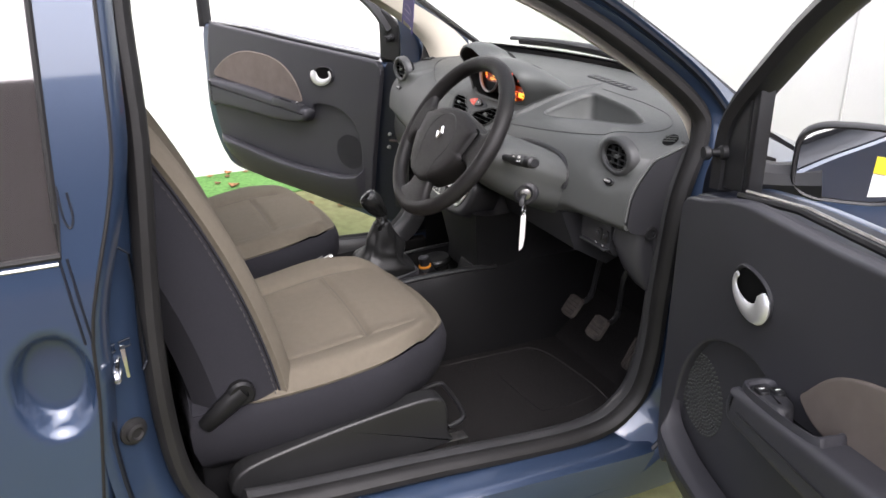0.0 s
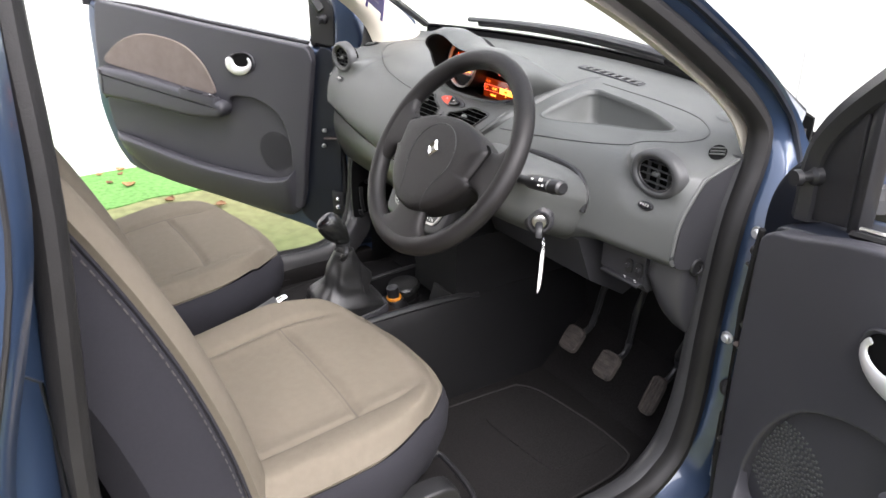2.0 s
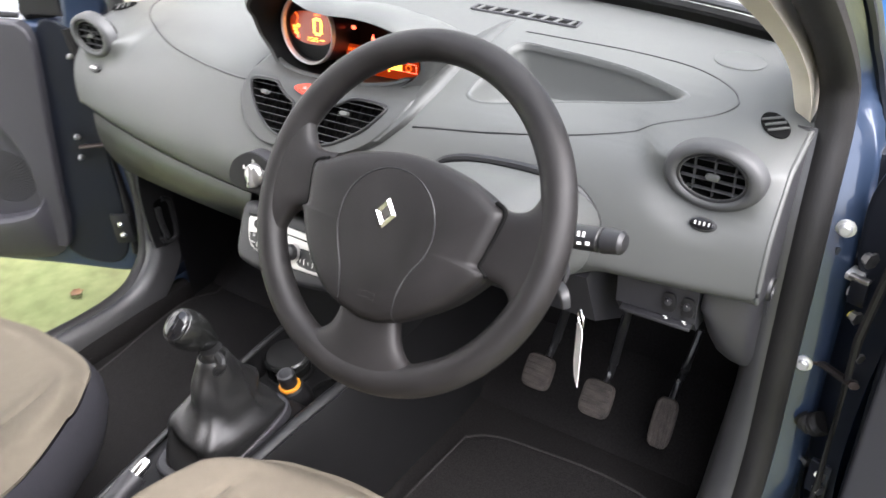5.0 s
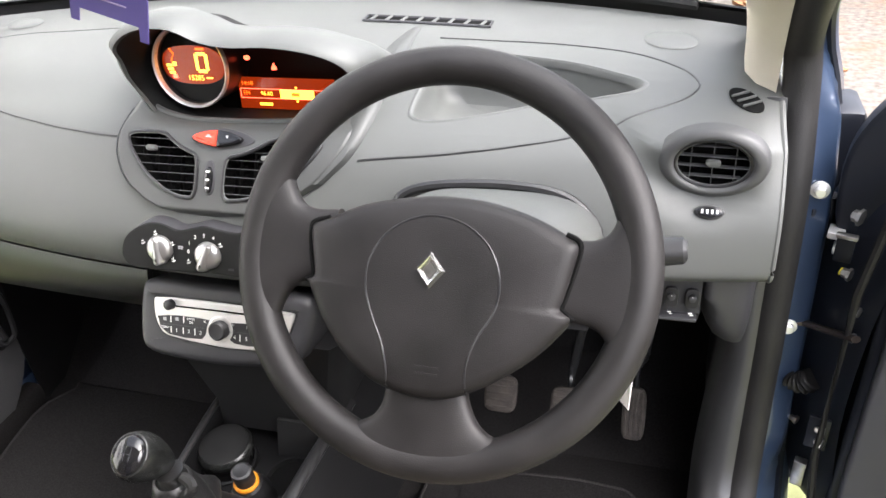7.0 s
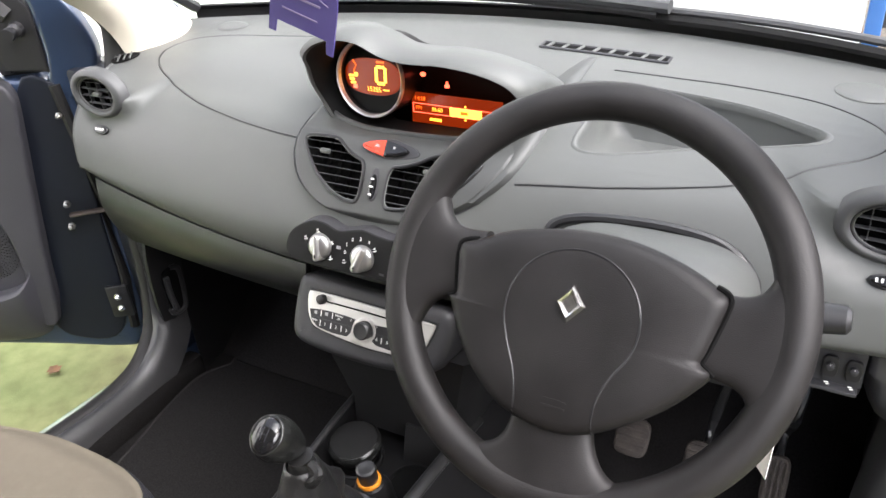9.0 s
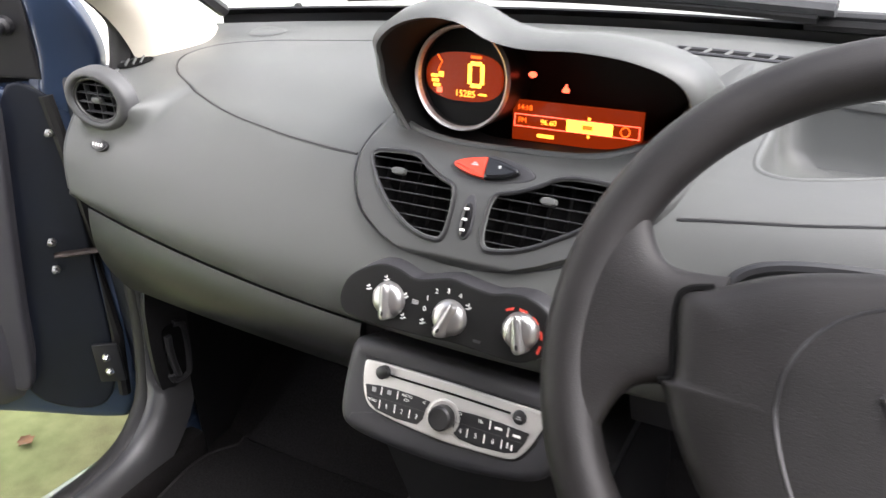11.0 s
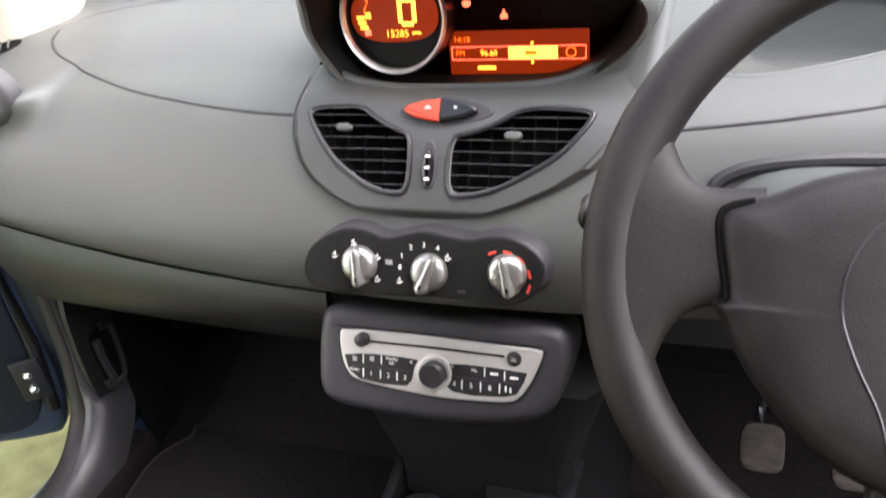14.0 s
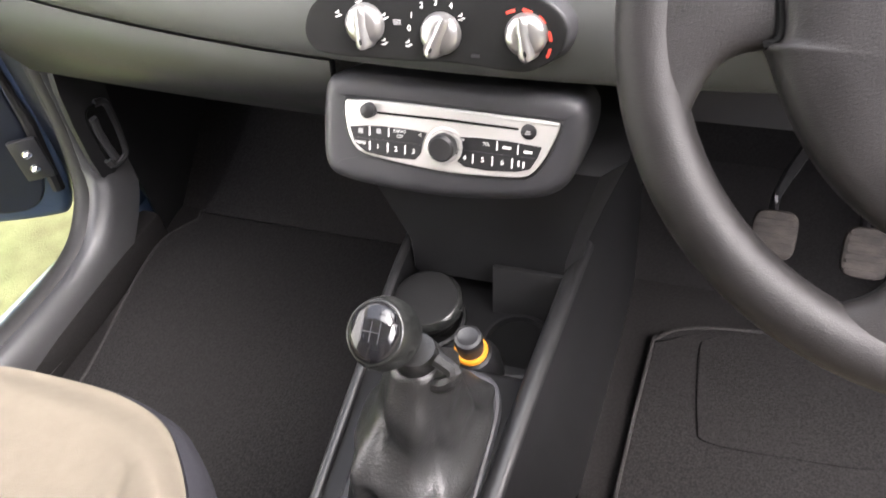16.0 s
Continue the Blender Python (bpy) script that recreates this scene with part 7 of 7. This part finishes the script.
# handbrake
hb = thing("handbrake", (0.05, 0.3, 0.46), "black handbrake lever with a bright button", "handbrake")
bm = B()
tube(bm, spline([(0.045, 0.15, 0.47), (0.048, 0.28, 0.53), (0.052, 0.38, 0.572), (0.057, 0.49, 0.617)], 6), [0.012] * 7 + [0.016] * 12, 12)
part("lever", bm, DASH_DARK, hb)
bm = B()
tube(bm, [(0.057, 0.488, 0.616), (0.0585, 0.505, 0.624), (0.0588, 0.512, 0.627)], [0.0095, 0.0095, 0.007], 14)
part("button", bm, CHROME, hb, "bright release button")


# seat belt buckles
def buckle(p, lean, label):
    b = thing("belt_buckle", p, label, "belt buckle", "belt buckles")
    m = Matrix.Translation(p) @ Matrix.Rotation(radians(lean), 4, "Y") @ Matrix.Rotation(radians(-18), 4, "X")
    bm = B()
    box(bm, (0, 0, 0), (0.055, 0.026, 0.085), 0.007, m)
    part("buckle_body", bm, BLACK, b)
    bm = B()
    box(bm, (0, 0, 0.0425), (0.048, 0.016, 0.008), 0.003, m)
    part("release_button", bm, RED, b, "red release button")
    bm = B()
    tube(bm, [m @ Vector((0, 0, -0.04)), m @ Vector((0, -0.01, -0.12)), m @ Vector((0, -0.02, -0.22))], 0.009, 8, False, 2.0, (0, 1, 0))
    part("stem", bm, BLACK, b)


buckle((0.0455, 0.243, 0.592), 4, "black belt buckle with a red button beside the driver seat")
buckle((-0.030, 0.214, 0.594), -6, "black belt buckle with a red button beside the passenger seat")


# ---- pedals ----
def pedal(c, w, h, tilt, name, label, hang):
    p = thing(name, c, label, "pedal", "pedals")
    m = Matrix.Translation(c) @ Matrix.Rotation(radians(tilt), 4, "X")
    bm = B()
    slab(bm, oval(w / 2, h / 2, 24, power=4), 0.012, m @ Matrix.Rotation(radians(90), 4, "X"), 0.004)
    pad = part("pad", bm, PEDAL_RUBBER, p, "worn ribbed rubber pad")
    k = 5 if h < 0.09 else 4
    for i in range(k):
        bm = B()
        if h < 0.09:
            box(bm, (0, -0.0125, lerp(-h * 0.36, h * 0.36, i / (k - 1))), (w * 0.84, 0.004, h * 0.075), 0.001, m)
        else:
            box(bm, (lerp(-w * 0.33, w * 0.33, i / (k - 1)), -0.0125, 0), (w * 0.12, 0.004, h * 0.86), 0.001, m)
        part("rib", bm, PEDAL_RUBBER, pad)
    bm = B()
    tube(bm, spline([m @ Vector((0, 0.004, h * 0.2)), m @ Vector((0, 0.03, h * 0.8)), Vector(c) + Vector(hang) * 0.6, Vector(c) + Vector(hang)], 5), 0.006, 8, False, 1.4)
    part("arm", bm, BLACK, p, "dark steel pedal arm")


pedal((0.348, 1.114, 0.467), 0.056, 0.064, -38, "clutch_pedal", "clutch pedal with a worn ribbed pad", (0.05, 0.10, 0.24))
pedal((0.462, 1.119, 0.452), 0.058, 0.066, -38, "brake_pedal", "brake pedal with a worn ribbed pad", (0.03, 0.10, 0.25))
pedal((0.572, 1.158, 0.418), 0.040, 0.092, -30, "accelerator_pedal", "long ribbed accelerator pedal", (0.02, 0.08, 0.16))


# ---- floor mats ----
def floor_mat(pts, pad, label, flap=None):
    f = thing("floor_mat", (pts[0][0], pts[0][1], 0.278), label, "floor mat", "floor mats")
    o = smooth_outline(pts, 5)
    bm = B()
    slab(bm, o, 0.012, Matrix.Translation((0, 0, 0.278)), 0.005)
    part("mat", bm, MAT_CARPET, f)
    bm = B()
    tube(bm, [(x, y, 0.2885) for x, y in o], 0.0032, 6, True)
    part("binding", bm, BINDING, f, "stitched dark edge")
    if pad:
        bm = B()
        slab(bm, smooth_outline(pad, 4), 0.004, Matrix.Translation((0, 0, 0.289)), 0.002)
        part("heel_pad", bm, MAT_CARPET, f, "sewn heel pad")
    if flap:
        x0, x1, x2, x3 = flap
        rise = lambda u, v: Vector((lerp(lerp(x0, x2, v), lerp(x1, x3, v), u), lerp(1.150, 1.318, v), lerp(0.288, 0.416, v) - 0.010 * math.sin(math.pi * v)))
        bm = B()
        grid(bm, rise, frange(0, 1, 12), frange(0, 1, 9), 0.010)
        part("toe_flap", bm, MAT_CARPET, f, "mat turned up against the toe board")
        bm = B()
        tube(bm, [rise(0, v) for v in frange(0, 1, 7)] + [rise(u, 1) for u in frange(0.05, 1, 8)], 0.0032, 6)
        part("binding", bm, BINDING, f, "stitched dark edge")


floor_mat([(0.20, 0.35), (0.205, 0.75), (0.218, 1.02), (0.226, 1.05), (0.26, 1.075), (0.33, 1.09), (0.52, 1.10), (0.60, 1.05), (0.62, 0.75), (0.62, 0.35)], [(0.292, 0.92), (0.284, 1.04), (0.296, 1.062), (0.33, 1.075), (0.50, 1.075), (0.53, 1.05), (0.53, 0.93), (0.51, 0.905), (0.41, 0.895), (0.31, 0.892)], "black carpet mat in the driver's footwell")
floor_mat([(-0.60, 0.40), (-0.60, 0.73), (-0.64, 0.97), (-0.645, 1.07), (-0.61, 1.13), (-0.58, 1.16), (-0.24, 1.16), (-0.17, 1.05), (-0.16, 0.80), (-0.16, 0.40)], None, "black carpet mat in the passenger's footwell", (-0.60, -0.20, -0.545, -0.20))

# ---- hanging card and inner mirror ----
inner = thing("inner_mirror", (0.06, 0.60, 1.44), "black rear view mirror on the windscreen", "mirror")
bm = B()
box(bm, (0.06, 0.66, 1.415), (0.22, 0.035, 0.06), 0.015, None, 3)
part("mirror_shell", bm, BLACK, inner)
bm = B()
tube(bm, [(0.05, 0.67, 1.43), (0.045, 0.70, 1.45), (0.04, 0.71, 1.468)], 0.012, 10)
part("stem", bm, BLACK, inner)
card = thing("hanging_card", (0.086, 0.742, 1.222), "purple cardboard hanger with gold print", "card")
HC = frame_of((0.086, 0.742, 1.222), (0.97, -0.05, -0.28), (0.25, 0.0, 0.97)) @ Matrix.Scale(0.93, 4)
bm = B()
slab(bm, [(-0.043, 0.0), (-0.034, 0.0), (-0.033, 0.014), (0.033, 0.014), (0.034, 0.0), (0.043, 0.0), (0.043, 0.05), (0.040, 0.085), (0.02, 0.12), (0.012, 0.20), (0.0, 0.22), (-0.012, 0.20), (-0.02, 0.12), (-0.040, 0.085), (-0.043, 0.05)], 0.0015, HC)
part("card", bm, PURPLE, card)
bm = B()
tube(bm, [HC @ Vector((x, y, 0.002)) for x, y in ((-0.030, 0.052), (-0.022, 0.060), (-0.004, 0.064), (0.012, 0.060), (0.022, 0.053), (0.032, 0.050))], 0.0006, 5)
part("gold_line", bm, GOLD, card)
bars([(-0.004, 0.046, 0.052, 0.0022), (-0.003, 0.030, 0.046, 0.0014)], HC @ Matrix.Translation((0, 0, 0.002)), GOLD, card, "print_bar")


# ---- door dressing ----
def door_switches(D, m, side):
    tilt = m @ (Matrix.Translation((0.603, 0.7865, -0.136)) @ Matrix.Rotation(radians(8.5), 4, "Z") if side > 0 else Matrix.Translation((0.615, 0.790, -0.048)) @ Matrix.Rotation(radians(9), 4, "Z")) @ Matrix.Rotation(radians(90), 4, "X")
    bm = B()
    o = smooth_outline([(-0.16, 0.0), (-0.15, 0.034), (-0.06, 0.040), (0.10, 0.036), (0.155, 0.03), (0.16, 0.0), (0.15, -0.022), (0.0, -0.028), (-0.13, -0.022)], 4)
    o = [(x * (0.64 if side > 0 else 0.5), (y - 0.006) * (0.90 if side > 0 else 0.55)) for x, y in o]
    rings(bm, [[tilt @ Vector((x * k, y * k, z)) for x, y in o] for k, z in ((1.03, 0.02), (1.02, -0.002), (0.99, -0.007), (0.93, -0.007), (0.88, -0.002), (0.87, 0.018))], cap=False)
    part("switch_surround", bm, TRIM, D)
    bm = B()
    slab(bm, [(x * 0.9, y * 0.9) for x, y in o], -0.002, tilt @ Matrix.Translation((0, 0, 0.034 if side > 0 else 0.0015)))
    well = part("grab_recess", bm, GLOSS_BLACK, D)
    bm = B()
    kx, ky = (0.70, 0.86) if side > 0 else (0.5, 0.5)
    if side > 0:
        slab(bm, [(x * kx, y * ky) for x, y in smooth_outline([(-0.135, 0.0), (-0.12, 0.026), (-0.05, 0.029), (-0.01, 0.012), (0.0, -0.01), (-0.02, -0.026), (-0.11, -0.024)], 4)], -0.034, tilt @ Matrix.Translation((0, 0, 0.032)), 0.012, 4)
    else:
        slab(bm, [(x * kx, y * ky) for x, y in smooth_outline([(-0.135, 0.0), (-0.12, 0.024), (-0.05, 0.028), (-0.025, 0.0), (-0.05, -0.022), (-0.11, -0.02)], 4)], -0.006, tilt, 0.003)
    part("switch_block", bm, DASH_DARK, D)
    for x, y in (((-0.064, -0.008), (-0.054, 0.013)) if side > 0 else ((-0.045, 0.001),)):
        bm = B()
        slab(bm, oval(0.014 if side > 0 else 0.009, 0.009 if side > 0 else 0.007, 16, (x, y), 3), -0.006, tilt @ Matrix.Translation((0, 0, -0.001 if side > 0 else -0.005)), 0.003)
        sw = part("window_switch", bm, BLACK, D)
        bars([(x, y, 0.003, 0.008)], tilt @ Matrix.Translation((0, 0, -0.0074 if side > 0 else -0.0114)), WHITE_MARK, sw)


door_switches(door_r, MR, 1)
door_switches(door_l, ML, -1)
for D, m in ((door_r, MR), (door_l, ML)):
    near = D is door_r
    spots = ((0.071, 0.893, -0.052, 0.011), (0.075, 0.812, -0.058, 0.009), (0.096, 0.768, -0.072, 0.007), (0.098, 0.728, -0.075, 0.007), (0.093, 0.550, -0.074, 0.008), (0.096, 0.528, -0.076, 0.008), (0.055, 0.519, -0.032, 0.007)) if near else ((0.075, 0.90, -0.004, 0.007), (0.120, 0.702, -0.004, 0.008), (0.126, 0.648, -0.004, 0.008))
    for x, z, v, r in spots:
        bm = B()
        at = Matrix.Translation((x, z, v)) @ (Matrix.Rotation(radians(-70), 4, "Y") if near else Matrix.Rotation(math.pi, 4, "X"))
        lathe(bm, [(r, 0), (r, 0.004), (r * 0.7, 0.005), (r * 0.7, 0.011), (r * 0.4, 0.013)], m @ at, 6)
        part("hinge_bolt", bm, STEEL, D, "steel hinge bolt")
    if near:
        for c, sz, mt in (((0.046, 0.848, -0.020), (0.020, 0.010, 0.026), SATIN), ((0.054, 0.832, -0.032), (0.016, 0.012, 0.018), SATIN), ((0.060, 0.838, -0.040), (0.022, 0.040, 0.006), PAINT_SHADED), ((0.074, 0.442, -0.058), (0.018, 0.050, 0.014), STEEL), ((0.085, 0.540, -0.066), (0.030, 0.060, 0.008), PAINT_SHADED), ((0.060, 0.860, -0.046), (0.026, 0.006, 0.010), STEEL)):
            bm = B()
            box(bm, c, sz, 0.002, m)
            part("hinge_bracket", bm, mt, D, "folded steel hinge bracket")
        bm = B()
        slab(bm, oval(0.007, 0.005, 12), 0.006, m @ Matrix.Translation((0.068, 0.810, -0.052)) @ Matrix.Rotation(radians(-70), 4, "Y"))
        part("plug", bm, YELLOW, D, "small yellow plastic plug")
        # ribbed rubber sleeve of the door's cable
        bm = B()
        a_, b_ = Vector((0.778, 1.118, 0.605)), m @ Vector((0.062, 0.612, -0.036))
        path = spline([a_, a_.lerp(b_, 0.35) + Vector((0, -0.008, -0.012)), a_.lerp(b_, 0.7) + Vector((0, -0.008, -0.012)), b_], 10)
        tube(bm, path, [0.015 + 0.003 * math.sin(i * 1.9) for i in range(len(path))], 12)
        part("cable_sleeve", bm, RUBBER, D, "ribbed black rubber cable sleeve")
    bm = B()
    tube(bm, [m @ Vector((x, z, v)) for x, z, v in (((0.105, 0.37, -0.080), (0.09, 0.5, -0.078), (0.088, 0.8, -0.076), (0.105, 0.95, -0.078)) if near else ((0.07, 0.36, 0.01), (0.055, 0.5, 0.008), (0.055, 0.8, 0.006), (0.07, 0.96, 0.008)))], 0.006 if near else 0.012, 8)
    part("door_edge_seal", bm, RUBBER, D)
for side in (1, -1):
    st = thing("check_strap", flip((0.77, 1.10, 0.69), side), "dark steel door check strap", "check strap", "check straps")
    m = MR if side > 0 else ML
    bm = B()
    tube(bm, [flip((0.766, 1.106, 0.69), side), flip((0.795, 1.10, 0.695), side) if side > 0 else flip((0.80, 1.13, 0.685), side), m @ (Vector((0.100, 0.733, -0.082)) if side > 0 else Vector((0.120, 0.676, -0.008)))], 0.005, 8, False, 1.6, (1, 0, 0))
    part("strap", bm, STRAP, st)
    for z in (0.845, 0.49):
        # hinges in the blue that is darkened for shade
        bm = B()
        a, b = flip((0.785, 1.125, z), side), m @ Vector((0.04, z, 0.02))
        box(bm, (0, 0, 0), ((b - a).length + 0.03, 0.012, 0.055), 0.004, frame_of((a + b) / 2, b - a, (0, 1, 0) if abs((b - a).y) < abs((b - a).x) else (1, 0, 0)))
        hg = part("door_hinge", bm, PAINT_SHADED, car, "blue painted steel door hinge, coloured dark for shade")
        bm = B()
        lathe(bm, [(0.010, -0.04), (0.010, 0.04)], Matrix.Translation((a + b) / 2), 12)
        part("hinge_pin", bm, PAINT_SHADED, hg)

# bonnet release in the passenger side sill cover
rel = thing("bonnet_release", (-0.660, 1.075, 0.55), "black pull handle in a slot of the sill cover", "handle")
SM2 = frame_of((-0.660, 1.070, 0.520), (0.22, 0.97, 0), (0.14, 0.10, 1))
bm = B()
slab(bm, smooth_outline([(-0.030, 0.15), (0.036, 0.15), (0.038, 0.05), (0.035, -0.055), (0.015, -0.064), (-0.030, -0.064)], 4), -0.016, SM2 @ Matrix.Translation((0, 0, -0.002)), 0.004)
part("side_panel", bm, EDGE_BLACK, rel, "black footwell side panel")
slot = smooth_outline([(-0.012, 0.055), (0.020, 0.058), (0.027, 0.03), (0.027, -0.03), (0.020, -0.054), (-0.006, -0.054), (-0.013, -0.01)], 5)
# shallow plate, its black stands for the shade in the slot
bm = B()
slab(bm, slot, 0.004, SM2 @ Matrix.Translation((0, 0, -0.001)))
part("slot", bm, RECESS_SHADE, rel)
bm = B()
tube(bm, [SM2 @ Vector((x, y, 0.002)) for x, y in slot if x > 0.0 or y < -0.04], 0.0062, 8, False, 1.0, SM2.to_3x3().col[2])
part("slot_rim", bm, SILL_GREY, rel)
bm = B()
rings(bm, [[SM2 @ Vector((x + dx, y, z)) for dx, z in ((-0.006, 0.002), (-0.006, 0.009), (-0.003, 0.012), (0.003, 0.012), (0.006, 0.009), (0.006, 0.002))] for x, y in ((-0.007, 0.046), (-0.007, 0.02), (-0.004, -0.012), (0.002, -0.044))])
part("pull", bm, SILL_GREY, rel)
plate = thing("hinge_plate", (-0.84, 1.08, 0.445), "dark hinge plate with two bright bolts", "hinge plate")
PM = frame_of(ML @ Vector((0.076, 0.445, -0.008)), -ML.to_3x3().col[0], (0, 0, 1))
bm = B()
box(bm, (0, 0, 0.002), (0.05, 0.085, 0.010), 0.004, PM)
part("plate", bm, BLACK, plate)
for d in (-0.0155, 0.0155):
    bm = B()
    lathe(bm, [(0.0085, 0.006), (0.0085, 0.010), (0.005, 0.011), (0.005, 0.017), (0.003, 0.019)], PM @ Matrix.Translation((0, d, 0)), 8)
    part("bolt", bm, CHROME, plate)
# rubber stop and pressed clip seats on the driver side pillar
SP = frame_of((0.797, -0.053, 0.698), (-0.45, 0.89, 0), (0, 0, 1))
stop = thing("door_stop", (0.797, -0.053, 0.698), "round black rubber door stop on the pillar", "door stop")
bm = B()
lathe(bm, [(0.024, 0.0), (0.023, 0.004), (0.017, 0.006), (0.016, 0.012), (0.011, 0.014), (0.009, 0.010)], SP, 28)
part("rubber_stop", bm, RUBBER, stop)
# clip seats and panel edge: crease shade drawn as dark lines
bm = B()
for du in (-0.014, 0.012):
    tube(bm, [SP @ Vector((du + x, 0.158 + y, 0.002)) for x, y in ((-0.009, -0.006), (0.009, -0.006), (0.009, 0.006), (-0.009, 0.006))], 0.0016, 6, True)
part("clip_seat", bm, PAINT_SHADED, car, "pressed clip seat in the pillar, its shade drawn dark")
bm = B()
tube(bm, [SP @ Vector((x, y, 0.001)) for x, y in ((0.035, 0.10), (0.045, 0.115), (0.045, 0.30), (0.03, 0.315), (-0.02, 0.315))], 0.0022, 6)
part("pressed_edge", bm, PAINT_SHADED, car, "pressed panel edge in the pillar, its shade drawn dark")
# seat slide handle
bar = thing("seat_slide_bar", (0.50, 0.60, 0.40), "bent black seat slide bar", "seat bar")
bm = B()
tube(bm, spline([(0.47, 0.55, 0.40), (0.47, 0.635, 0.415), (0.50, 0.652, 0.41), (0.60, 0.645, 0.40), (0.615, 0.60, 0.39)], 6), 0.006, 8)
part("bar", bm, BLACK, bar)

# small fixing on the far wall
fix = thing("wall_fixing", (-1.878, 2.99, 0.743), "small dark round fixing on the white wall", "wall fixing")
bm = B()
lathe(bm, [(0.020, 0.0), (0.018, 0.010), (0.008, 0.014)], frame_of((-1.872, 3.0, 0.752), (1, 0, 0), (0, 0, 1)), 16)
part("cap", bm, BLACK, fix)
bm = B()
tube(bm, [(-1.915, 2.996, 0.745), (-1.895, 2.994, 0.728), (-1.865, 2.993, 0.724), (-1.845, 2.996, 0.718)], 0.004, 6)
part("cord", bm, BLACK, fix)

# ---- leaves on the turf ----
def leaf(p, size, turn, curl):
    bm = B()
    pts = []
    for i in range(13):
        t = i / 12
        w = size * 0.42 * math.sin(math.pi * t) ** 0.8 * (1 + 0.25 * math.sin(t * 19))
        pts.append((t, w))
    rows_ = []
    for t, w in pts:
        x = (t - 0.5) * size
        rows_.append([Vector((x, s_ * w, 0.35 * curl * size * (abs(s_) ** 2 * 0.8 + (2 * t - 1) ** 2))) for s_ in (-1, -0.5, 0, 0.5, 1)])
    vs_ = [[bm.verts.new(Matrix.Translation(p) @ Matrix.Rotation(turn, 4, "Z") @ q) for q in r] for r in rows_]
    for a, b in zip(vs_, vs_[1:]):
        for j in range(4):
            bm.faces.new((a[j], a[j + 1], b[j + 1], b[j]))
    bmesh.ops.remove_doubles(bm, verts=bm.verts[:], dist=1e-6)
    bmesh.ops.solidify(bm, geom=bm.faces[:], thickness=0.0012)
    solo("leaf", bm, LEAF, "curled dry brown leaf on the turf", "leaf", "fallen leaves")


rng = random.Random(7)
for x, y in ((-3.0, 0.72), (-2.97, 0.60), (-2.98, 0.83), (-2.95, 0.95), (-2.99, 0.42), (-2.94, 0.38), (-2.90, 1.05), (-2.92, 0.70), (-2.80, 0.62), (-2.70, 0.70), (-2.35, 0.82), (-2.2, 0.95), (-2.15, 1.02), (-2.05, 1.18), (-2.4, 0.45), (-2.3, 0.3), (-1.9, 1.3), (-1.7, 1.0), (-1.35, 1.12), (-2.6, 1.3)):
    leaf((x, y, 0.026), rng.uniform(0.04, 0.075), rng.uniform(0, 6.28), rng.uniform(0.2, 0.7))
for i in range(26):
    leaf((rng.uniform(0.55, 2.2), rng.uniform(3.6, 6.8), 0.02), rng.uniform(0.06, 0.12), rng.uniform(0, 6.28), rng.uniform(0.3, 1.0))
